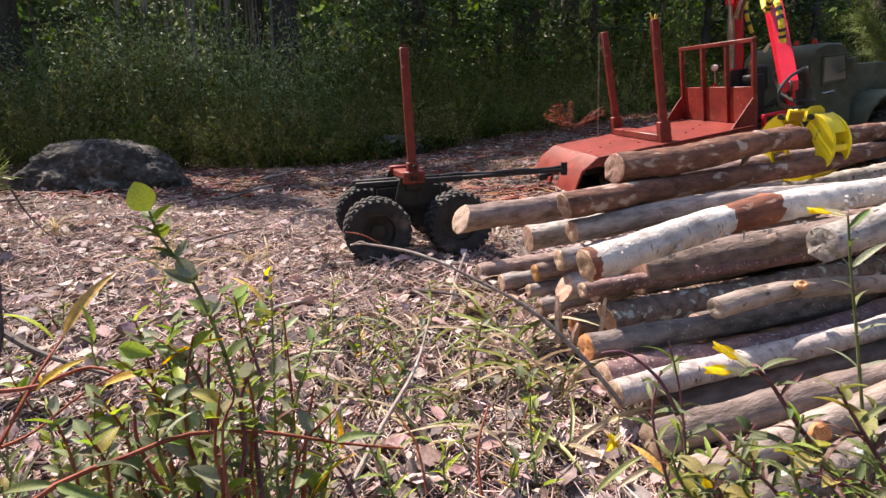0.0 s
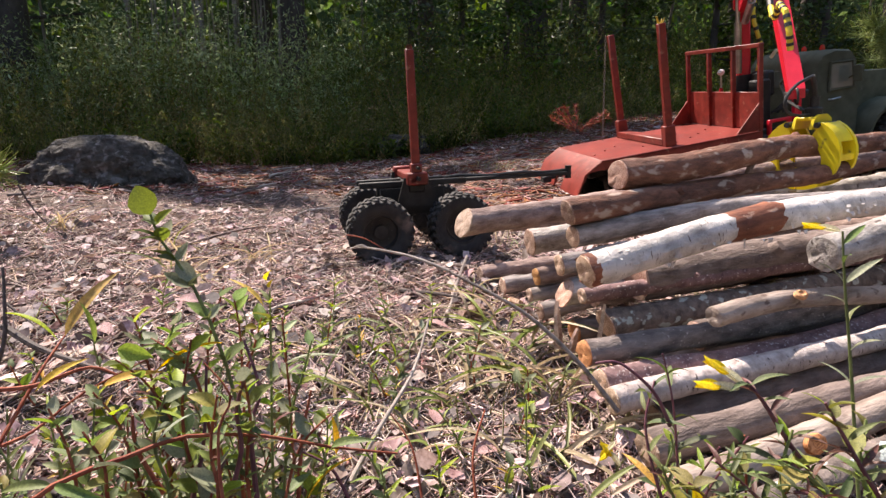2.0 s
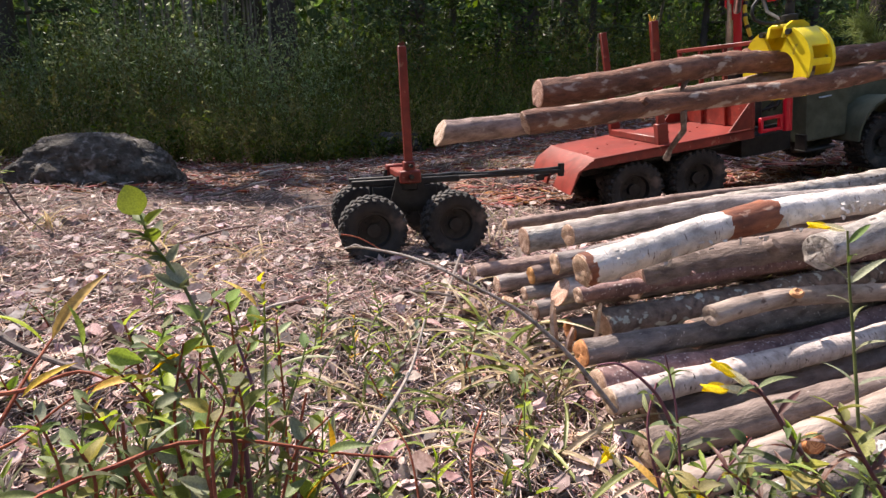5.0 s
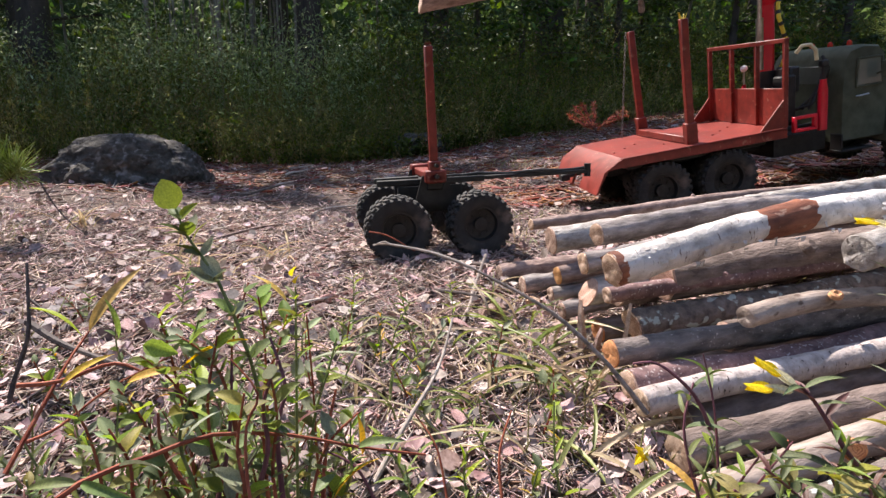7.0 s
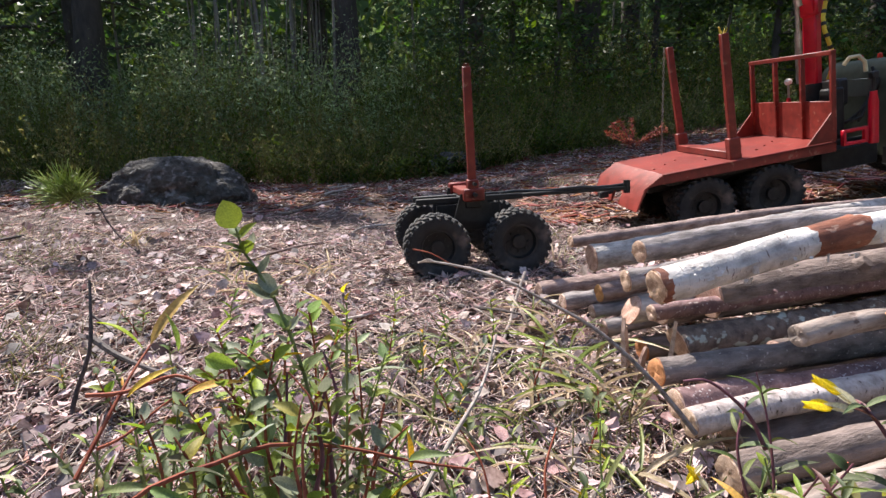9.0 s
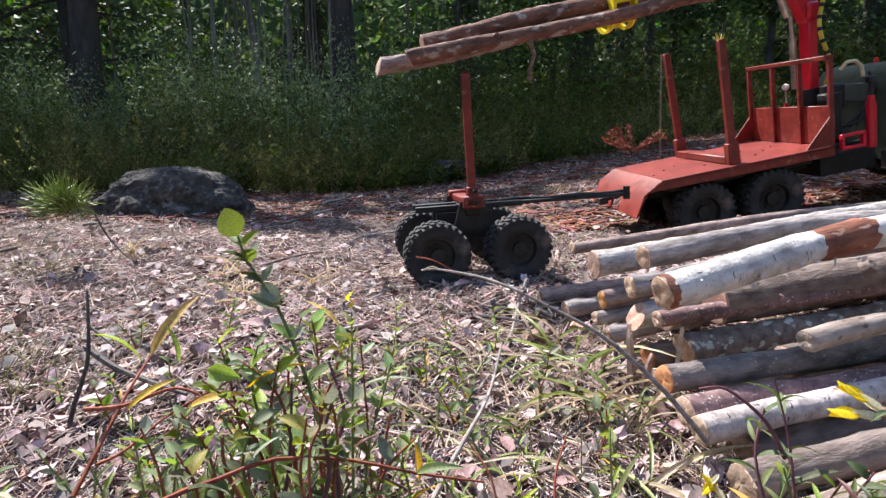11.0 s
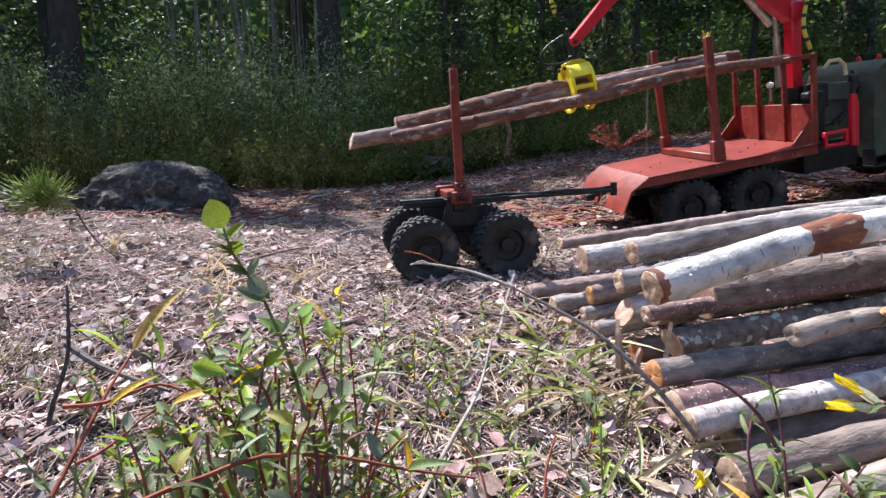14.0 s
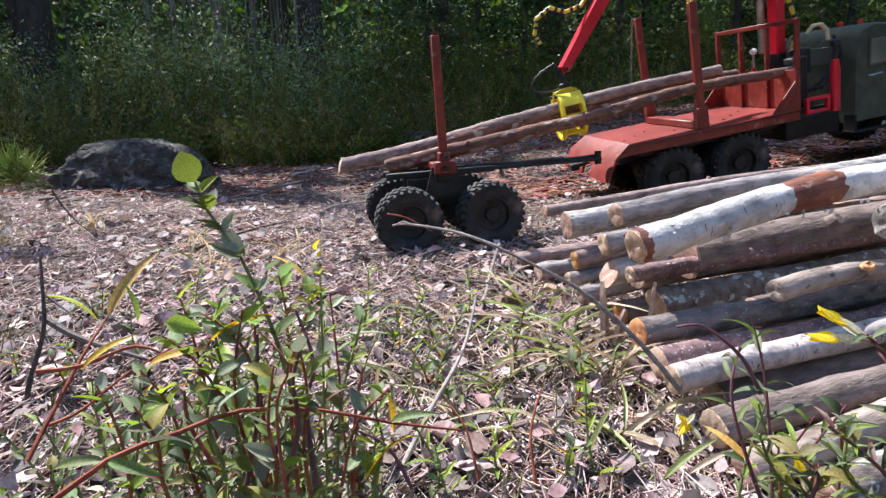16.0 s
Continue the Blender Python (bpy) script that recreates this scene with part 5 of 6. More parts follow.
TWIG_DARK = material("twig_dark", (0.035, 0.026, 0.024), (0.12, 0.09, 0.08), 0.8, scale=160, bump=0.5, dist=0.0006)
GRASS = material("grass_blade", (0.13, 0.17, 0.035), (0.29, 0.33, 0.10), 0.45, scale=40, stretch=(1, 8, 8), bump=0.15, dist=0.0003, per_object=0.35, translucent=0.4)
GRASS_GOLD = material("golden_blade", (0.42, 0.31, 0.16), (0.62, 0.49, 0.29), 0.6, scale=40, stretch=(1, 8, 8), bump=0.15, dist=0.0003, per_object=0.3, translucent=0.3)
GRASS_DRY = material("dry_blade", (0.36, 0.27, 0.16), (0.56, 0.45, 0.30), 0.6, scale=40, stretch=(1, 8, 8), bump=0.15, dist=0.0003, per_object=0.3, translucent=0.3)


def leaf_mesh(name, mat, width, curl, fold, tip=1.0, teeth=0.0):
    """A leaf of length 1 along +x with a folded midrib."""
    n = 8
    vs, fs = [], []
    for i in range(n + 1):
        u = i / n
        w = width * 0.5 * (math.sin(math.pi * u ** 0.85) ** 0.75 if 0 < u < 1 else 0.02) * (1 - 0.25 * u * tip)
        if teeth and i % 2:
            w *= 1 - teeth
        z = curl * (u - u * u * 1.9)
        vs += [(u, w, z + fold * w), (u, w * 0.5, z + fold * w * 0.35), (u, 0, z - 0.01), (u, -w * 0.5, z + fold * w * 0.35), (u, -w, z + fold * w)]
    for i in range(n):
        for k in range(4):
            a = i * 5 + k
            fs.append((a, a + 5, a + 6, a + 1))
    me = bpy.data.meshes.new(name)
    me.from_pydata(vs, [], fs)
    me.polygons.foreach_set("use_smooth", [True] * len(me.polygons))
    me.materials.append(mat)
    return me


OVATE = {k: leaf_mesh("leaf", m, 0.58, c, 0.35, 1.0, 0.08) for k, m, c in (("green", LEAF_GREEN, 0.12), ("dark", LEAF_DARK, 0.2), ("pale", LEAF_PALE, -0.1), ("lime", LEAF_LIME, 0.15), ("olive", LEAF_OLIVE, 0.25), ("small", LEAF_SMALL, 0.05))}
ROUND_LIME = leaf_mesh("leaf", LEAF_LIME, 0.95, 0.1, 0.25, 0.6, 0.04)
LANCE = {k: leaf_mesh("leaf", m, 0.20, c, 0.3) for k, m, c in (("green", LEAF_GREEN, 0.25), ("dark", LEAF_DARK, 0.3), ("orange", LEAF_ORANGE, 0.2), ("lime", LEAF_LIME, 0.2), ("pale", LEAF_PALE, 0.2), ("brown", LEAF_BROWN, 0.3))}
PALE_BUD = leaf_mesh("bud", PETAL_PALE, 0.6, 0.1, 0.5, 0.4)
BLADE = {k: leaf_mesh("blade", m, 0.055, c, 0.5) for k, m, c in (("green", GRASS, 0.45), ("dry", GRASS_DRY, 0.6), ("gold", GRASS_GOLD, 0.5))}


def put_leaf(parent, mesh, p, way, size, roll=0.0, name="leaf", label="", face=None):
    ob = new(name, mesh)
    ob.parent = parent
    way = Vector(way).normalized()
    if face is None:
        m = way.to_track_quat("X", "Z").to_matrix().to_4x4()
    else:
        y = Vector(face).cross(way).normalized()
        m = Matrix((way, y, way.cross(y))).transposed().to_4x4()
    ob.matrix_basis = Matrix.Translation(Vector(p)) @ m @ Matrix.Rotation(roll, 4, "X") @ Matrix.Scale(size, 4)
    if label:
        tagged(ob, label)
    return ob


def plant(name, label, category, group=""):
    ob = new(name)
    return tagged(ob, label, category, group)


def stem(parent, pts, r, mat, name="stem"):
    line = smooth_line(pts)
    part(name, Geo().tube(line, [r * (1 - 0.55 * i / (len(line) - 1)) for i in range(len(line))], 7, True, 0.1, r * 1000), mat, parent)
    return line


def leafy(parent, line, meshes, count, s0, s1, rnd, start=0.15, droop=0.0):
    """Leaves set in turn along a stem."""
    for k in range(count):
        u = start + (1 - start) * (k + rnd.random() * 0.6) / count
        i = min(len(line) - 2, int(u * (len(line) - 1)))
        d = (line[i + 1] - line[i]).normalized()
        a = k * 2.4 + rnd.uniform(-0.5, 0.5)
        side = Vector((math.cos(a), math.sin(a), rnd.uniform(0.0, 0.6) - droop))
        put_leaf(parent, rnd.choice(meshes), line[i], side + d * 0.5, rnd.uniform(s0, s1) * (1.0 - 0.25 * u), rnd.uniform(-0.7, 0.7))


def build_bilberry():
    rnd = random.Random(3)
    b = plant("bilberry_bush", "leafy green bilberry bush with red-tinged stems", "shrub")
    G, D, L, W2 = OVATE["green"], OVATE["dark"], OVATE["lime"], OVATE["pale"]
    line = stem(b, [(-0.0670, 0.2127, 0.0187), (-0.0787, 0.2179, 0.0553), (-0.0938, 0.2272, 0.1103), (-0.1073, 0.2317, 0.1438), (-0.1198, 0.2330, 0.1634), (-0.1235, 0.2327, 0.1755)], 0.0011, STEM_GREEN)
    leafy(b, line, [G, G, D, W2], 24, 0.009, 0.017, rnd, 0.2)
    put_leaf(b, ROUND_LIME, line[-1], (-0.45, 0.1, 0.9), 0.0140, 0.0, face=(0.15, -1, 0.25), label="round sunlit lime green leaf")
    put_leaf(b, D, line[-3], (-0.7, -0.1, 0.5), 0.013, 0.4)
    put_leaf(b, W2, line[-4], (0.55, -0.1, -0.6), 0.014, 0.9)
    for pts, n in (([(-0.0749, 0.2212, 0.0110), (-0.0760, 0.2298, 0.0644), (-0.0761, 0.2359, 0.1064), (-0.0761, 0.2400, 0.1400)], 16), ([(-0.0987, 0.2212, 0.0110), (-0.1066, 0.2370, 0.0658), (-0.1115, 0.2495, 0.1061), (-0.1052, 0.2595, 0.1355)], 19), ([(-0.0974, 0.2133, 0.0212), (-0.1136, 0.2214, 0.0726), (-0.1269, 0.2239, 0.0985), (-0.1410, 0.2235, 0.1120)], 16),
                   ([(-0.0924, 0.2467, -0.0122), (-0.1012, 0.2623, 0.0567), (-0.1042, 0.2726, 0.1026), (-0.1086, 0.2778, 0.1256)], 13), ([(-0.1198, 0.2212, 0.0110), (-0.1277, 0.2328, 0.0625), (-0.1377, 0.2421, 0.1036), (-0.1448, 0.2467, 0.1242)], 18), ([(-0.1054, 0.2096, 0.0274), (-0.1129, 0.2216, 0.0808), (-0.1203, 0.2281, 0.1099), (-0.1166, 0.2325, 0.1293)], 17), ([(-0.0847, 0.2138, 0.0237), (-0.0898, 0.2283, 0.0880), (-0.0834, 0.2339, 0.1127), (-0.0796, 0.2372, 0.1276)], 16), ([(-0.0868, 0.2010, 0.0350), (-0.0987, 0.2146, 0.0954), (-0.1082, 0.2188, 0.1140), (-0.1226, 0.2209, 0.1234)], 16), ([(-0.0751, 0.2309, 0.0086), (-0.0723, 0.2442, 0.0674), (-0.0655, 0.2502, 0.0941), (-0.0614, 0.2538, 0.1102)], 10), ([(-0.0659, 0.2467, -0.0122), (-0.0739, 0.2554, 0.0414), (-0.0759, 0.2600, 0.0771), (-0.0793, 0.2657, 0.1175)], 12),
                   ([(-0.1179, 0.2042, 0.0265), (-0.1300, 0.2117, 0.0597), (-0.1386, 0.2171, 0.0835), (-0.1507, 0.2203, 0.0977)], 12), ([(-0.0790, 0.1872, 0.0419), (-0.0969, 0.1955, 0.0789), (-0.1013, 0.2009, 0.1029), (-0.0980, 0.2068, 0.1290)], 15), ([(-0.0679, 0.1872, 0.0419), (-0.0734, 0.1916, 0.0767), (-0.0712, 0.1939, 0.1020), (-0.0733, 0.1946, 0.1203)], 13), ([(-0.0820, 0.1702, 0.0574), (-0.0779, 0.1755, 0.0811), (-0.0810, 0.1791, 0.0970), (-0.0789, 0.1836, 0.1168)], 12), ([(-0.1415, 0.1872, 0.0419), (-0.1437, 0.1931, 0.0680), (-0.1482, 0.1970, 0.0855), (-0.1560, 0.2004, 0.1007)], 10), ([(-0.1104, 0.1702, 0.0574), (-0.1185, 0.1746, 0.0772), (-0.1205, 0.1778, 0.0910), (-0.1286, 0.1804, 0.1029)], 10), ([(-0.0472, 0.2042, 0.0265), (-0.0509, 0.2096, 0.0502), (-0.0472, 0.2138, 0.0692), (-0.0545, 0.2181, 0.0882)], 9), ([(-0.0663, 0.1957, 0.0342), (-0.0625, 0.2048, 0.0593), (-0.0574, 0.2125, 0.0782), (-0.0448, 0.2187, 0.0906)], 9), ([(-0.1031, 0.1787, 0.0496), (-0.1010, 0.1843, 0.0746), (-0.1074, 0.1885, 0.0933), (-0.1031, 0.1927, 0.1120)], 12)):
        line = stem(b, pts, 0.0009, STEM_RED if rnd.random() < 0.5 else STEM_GREEN)
        leafy(b, line, [G, G, D, L, W2, OVATE["small"], OVATE["olive"], LANCE["green"], LANCE["brown"]], int(n * 1.5), 0.006, 0.0165, rnd, 0.15)
    put_leaf(b, LANCE["orange"], [(-0.0896, 0.2160, 0.1241), (-0.1129, 0.2147, 0.1184)][0], Vector([(-0.0896, 0.2160, 0.1241), (-0.1129, 0.2147, 0.1184)][1]) - Vector([(-0.0896, 0.2160, 0.1241), (-0.1129, 0.2147, 0.1184)][0]), 0.030, 0.3, label="yellowing narrow leaf")
    put_leaf(b, OVATE["lime"], [(-0.1281, 0.2058, 0.1247), (-0.1136, 0.2044, 0.1181)][0], (0.9, 0, -0.2), 0.014, 0.0, face=(0, -1, 0.6))
    # a dense low clump of small rounded leaves on thin side shoots
    for k in range(56):
        x, y = -0.110 + rnd.gauss(0, 0.034), 0.248 + rnd.gauss(0, 0.028)
        z = float(ground_z(x, y))
        h = rnd.uniform(0.045, 0.115) * max(0.5, 1 - abs(x + 0.112) / 0.14)
        line = stem(b, [(x, y, z), (x + rnd.uniform(-0.01, 0.01), y, z + h * 0.5), (x + rnd.uniform(-0.022, 0.022), y + rnd.uniform(-0.012, 0.012), z + h)], 0.0006, STEM_RED if k % 3 == 0 else STEM_GREEN)
        leafy(b, line, [W2, W2, D, G, OVATE["small"], OVATE["small"]], 11, 0.005, 0.0105, rnd, 0.25)
    for p, s in (([(-0.0770, 0.2391, 0.1450), (-0.0760, 0.2398, 0.1479)][0], 0.006), ([(-0.0752, 0.2374, 0.1421), (-0.0757, 0.2388, 0.1482)][0], 0.005)):
        put_leaf(b, leaf_mesh("bud", PETAL, 0.8, 0.2, 0.4), p, (0.3, -0.2, 0.9), s, 0.3, "bud", "small yellow bud")


def build_red_stems():
    rnd = random.Random(5)
    w = plant("willow_shoot", "arching red willow shoot with narrow yellow leaves", "shrub")
    line = stem(w, [(-0.1456, 0.1450, 0.0823), (-0.1261, 0.1599, 0.0953), (-0.1087, 0.1725, 0.0979), (-0.0923, 0.1847, 0.0992), (-0.0668, 0.1954, 0.0934), (-0.0426, 0.2050, 0.0829), (-0.0156, 0.2149, 0.0740)], 0.0011, STEM_RED)
    line2 = stem(w, [(-0.2006, 0.2117, 0.0597), (-0.1990, 0.2327, 0.0771), (-0.1980, 0.2533, 0.0927), (-0.1983, 0.2726, 0.1026)], 0.0012, STEM_RED)
    put_leaf(w, LANCE["orange"], line2[-1], Vector([(-0.1983, 0.2726, 0.1026), (-0.1832, 0.2895, 0.1321)][1]) - line2[-1], 0.042, 0.0, face=(-0.2, -1, 0.5), label="orange withering leaf")
    line3 = stem(w, [(-0.0682, 0.1617, 0.0651), (-0.0740, 0.1698, 0.0898), (-0.0760, 0.1764, 0.1076), (-0.0729, 0.1813, 0.1180), (-0.0840, 0.1862, 0.1286)], 0.0007, STEM_RED)
    for pts in ([(-0.0969, 0.1921, 0.0637), (-0.0945, 0.2025, 0.0870), (-0.0961, 0.2142, 0.1161)], [(-0.0701, 0.1921, 0.0637), (-0.0745, 0.2020, 0.0924), (-0.0722, 0.2085, 0.1063), (-0.0803, 0.2162, 0.1252)], [(-0.0786, 0.1834, 0.0704), (-0.0733, 0.1880, 0.0912), (-0.0754, 0.1918, 0.1078), (-0.0701, 0.1955, 0.1245)], [(-0.1750, 0.1970, 0.0855), (-0.1714, 0.2105, 0.0847), (-0.1587, 0.2264, 0.0945), (-0.1382, 0.2421, 0.1036)], [(-0.0644, 0.2270, 0.0367), (-0.0643, 0.2385, 0.0648), (-0.0614, 0.2484, 0.0861)], [(-0.2121, 0.2386, 0.0882), (-0.1910, 0.2392, 0.0908), (-0.1646, 0.2412, 0.0998), (-0.1461, 0.2398, 0.0933)], [(-0.1031, 0.1843, 0.0746), (-0.1138, 0.1880, 0.0912), (-0.1159, 0.1909, 0.1037)], [(0.0231, 0.2619, 0.0098), (0.0208, 0.2776, 0.0337), (0.0279, 0.2923, 0.0533)], [(-0.0073, 0.2633, 0.0157), (-0.0138, 0.2783, 0.0368), (-0.0273, 0.2915, 0.0501)], [(-0.0365, 0.2183, 0.0435), (-0.0467, 0.2222, 0.0608), (-0.0606, 0.2239, 0.0682)]):
        stem(w, pts, rnd.uniform(0.0008, 0.0013), STEM_RED if rnd.random() < 0.7 else STEM_PURPLE)
    stem(w, [(-0.0681, 0.3866, 0.1363), (-0.0559, 0.3873, 0.1339), (-0.0437, 0.3872, 0.1275), (-0.0356, 0.3870, 0.1227)], 0.0006, STEM_RED)
    for p, q in (([(-0.0441, 0.2239, 0.0682), (-0.0451, 0.2275, 0.0843)]), ([(-0.0558, 0.2104, 0.0538), (-0.0448, 0.2141, 0.0704)]), ([(-0.1510, 0.1755, 0.0811), (-0.1469, 0.1786, 0.0950)]), ([(-0.1758, 0.2626, 0.1036), (-0.1801, 0.2667, 0.1216)]), ([(-0.2386, 0.2847, 0.1107), (-0.2112, 0.2830, 0.1033)]), ([(-0.1763, 0.2203, 0.0977), (-0.1592, 0.2235, 0.1120)]), ([(-0.1532, 0.2300, 0.0954), (-0.1304, 0.2320, 0.1041)]), ([(-0.0864, 0.2787, 0.0840), (-0.0590, 0.2810, 0.0944)]), ([(-0.0956, 0.2860, 0.1167), (-0.1108, 0.2894, 0.1315)]), ([(-0.0545, 0.2088, 0.0548), (-0.0413, 0.2130, 0.0728)]), ([(-0.0442, 0.2221, 0.0682), (-0.0449, 0.2255, 0.0830)])):
        put_leaf(w, rnd.choice([LANCE["lime"], LANCE["orange"], LANCE["pale"], LANCE["pale"]]), p, Vector(q) - Vector(p), (Vector(q) - Vector(p)).length * 1.15, rnd.uniform(-0.6, 0.6))
    for k in range(9):
        i = rnd.randrange(2, len(line) - 2)
        put_leaf(w, rnd.choice([LANCE["pale"], LANCE["dark"]]), line[i], (rnd.uniform(-1, 1), rnd.uniform(-0.4, 0.6), rnd.uniform(-0.3, 0.6)), rnd.uniform(0.014, 0.024), rnd.uniform(-1, 1))


def build_shoots():
    """Low green shoots that come up through the litter."""
    rnd = random.Random(11)
    spots = [(-0.07 + rnd.gauss(0, 0.035), 0.47 + rnd.gauss(0, 0.06), 0.055) for _ in range(12)] + [(0.02 + rnd.gauss(0, 0.04), 0.40 + rnd.gauss(0, 0.05), 0.04) for _ in range(5)]
    spots += [(rnd.uniform(-0.42, -0.12), rnd.uniform(0.36, 0.6), rnd.uniform(0.025, 0.06)) for _ in range(12)] + [(rnd.uniform(-0.27, 0.07), rnd.uniform(0.25, 0.36), rnd.uniform(0.03, 0.07)) for _ in range(28)] + [(rnd.uniform(-0.24, -0.08), rnd.uniform(0.16, 0.26), rnd.uniform(0.05, 0.085)) for _ in range(12)]
    for i, (x, y, h) in enumerate(spots):
        z = float(ground_z(x, y))
        s = plant("green_shoot", "small green leafy shoot in the litter", "plant", "shoots in the litter")
        lean = Vector((rnd.uniform(-0.4, 0.4), rnd.uniform(-0.3, 0.3), 1))
        line = stem(s, [Vector((x, y, z - 0.003)), Vector((x, y, z)) + lean * h * 0.5, Vector((x, y, z)) + lean * h + Vector((rnd.uniform(-0.01, 0.01), 0, 0))], 0.0009, STEM_RED if i % 4 == 0 else STEM_GREEN)
        kinds = ([OVATE["green"], OVATE["dark"], OVATE["pale"]], [OVATE["dark"], LANCE["brown"], OVATE["pale"]], [LANCE["green"], LANCE["lime"], LANCE["green"]], [OVATE["dark"], OVATE["green"], LANCE["orange"]])[i % 4]
        leafy(s, line, kinds, rnd.randint(7, 11), 0.009, 0.022 if i % 4 == 2 else 0.015, rnd, 0.2)


def build_foreground():
    """Low leafy plants close before the camera, on both sides."""
    rnd = random.Random(71)
    for k in range(20):
        left = k < 11
        x, y = (rnd.uniform(-0.20, -0.105), rnd.uniform(0.155, 0.21)) if left else (rnd.uniform(0.095, 0.15), rnd.uniform(0.165, 0.215))
        h = rnd.uniform(0.055, 0.085) if left else rnd.uniform(0.06, 0.095)
        z = float(ground_z(x, y))
        s = plant("leafy_plant", "low dark-leaved plant with reddish stems in the litter", "plant", "leafy plants close by")
        line = stem(s, [(x, y, z - 0.003), (x + rnd.uniform(-0.008, 0.008), y, z + h * 0.55), (x + rnd.uniform(-0.016, 0.016), y + rnd.uniform(-0.01, 0.01), z + h)], 0.0008, (STEM_RED, STEM_GREEN, STEM_PURPLE)[k % 3])
        leafy(s, line, [OVATE["dark"], OVATE["dark"], OVATE["olive"], LANCE["brown"], OVATE["small"], LANCE["dark"]] if left else [LANCE["dark"], OVATE["dark"], LANCE["green"], OVATE["green"]], 15, 0.008, 0.016, rnd, 0.2)
        if left and k % 4 == 0:
            put_leaf(s, PALE_BUD, line[-1], (rnd.uniform(-0.8, 0.8), -0.2, 0.3), 0.007, 0.2, "bud", "pale whitish bud")


def build_grass():
    rnd = random.Random(21)
    tufts = [(0.07, 0.50, 24, 0.07), (0.055, 0.58, 20, 0.06), (0.09, 0.42, 16, 0.07), (0.05, 0.66, 12, 0.05), (-0.02, 0.50, 12, 0.06), (-0.06, 0.38, 12, 0.05), (-0.12, 0.50, 10, 0.05), (-0.01, 0.33, 12, 0.05), (0.02, 0.41, 14, 0.055), (-0.34, 0.72, 14, 0.055), (-0.30, 0.85, 12, 0.05), (-0.46, 0.9, 16, 0.06), (-0.40, 0.78, 14, 0.055), (-0.75, 1.05, 14, 0.06), (0.07, 0.33, 8, 0.06), (0.10, 0.95, 6, 0.04)]
    for x, y, n, h in tufts:
        t = plant("grass_tuft", "tuft of half-dry yellowish grass" if x > -0.2 else "tuft of bleached dry grass", "grass", "grass tufts")
        for k in range(n):
            px, py = x + rnd.gauss(0, 0.012), y + rnd.gauss(0, 0.014)
            z = float(ground_z(px, py)) - 0.002
            way = Vector((rnd.gauss(0, 0.9), rnd.gauss(0, 0.7), rnd.uniform(0.3, 1.4)))
            put_leaf(t, BLADE["green"] if rnd.random() < (0.55 if x > -0.2 else 0.08) else BLADE["dry" if x > -0.2 else "gold"], (px, py, z), way, h * rnd.uniform(0.6, 1.5), rnd.uniform(-0.5, 0.5), "blade")
    t = plant("broad_grass", "broad green grass blades by the log pile", "grass", "grass tufts")
    for pts in ([(0.0835, 0.3864, 0.0162), (0.0366, 0.3920, 0.0411)], [(0.0918, 0.4150, 0.0066), (0.0210, 0.4230, 0.0423)], [(0.0539, 0.2918, 0.0059), (0.0690, 0.3007, 0.0451)], [(0.0728, 0.2282, 0.0419), (0.0965, 0.2328, 0.0625)], [(0.0862, 0.3304, 0.0406), (0.1118, 0.3272, 0.0263)], [(0.0804, 0.4170, 0.0155), (0.1032, 0.4190, 0.0244)], [(0.0802, 0.2200, 0.0509), (0.1004, 0.2227, 0.0633)]):
        p, q = Vector(pts[0]), Vector(pts[1])
        put_leaf(t, leaf_mesh("blade", GRASS if rnd.random() < 0.6 else GRASS_DRY, 0.13, 0.12, 0.4), p, q - p, (q - p).length, rnd.uniform(-0.4, 0.4), "blade")


FLOWER = leaf_mesh("petal", PETAL, 0.52, 0.12, -0.8, 0.2)
FLOWER_TUBE = leaf_mesh("corolla", PETAL_PALE, 0.26, 0.05, -0.9, 0.4)


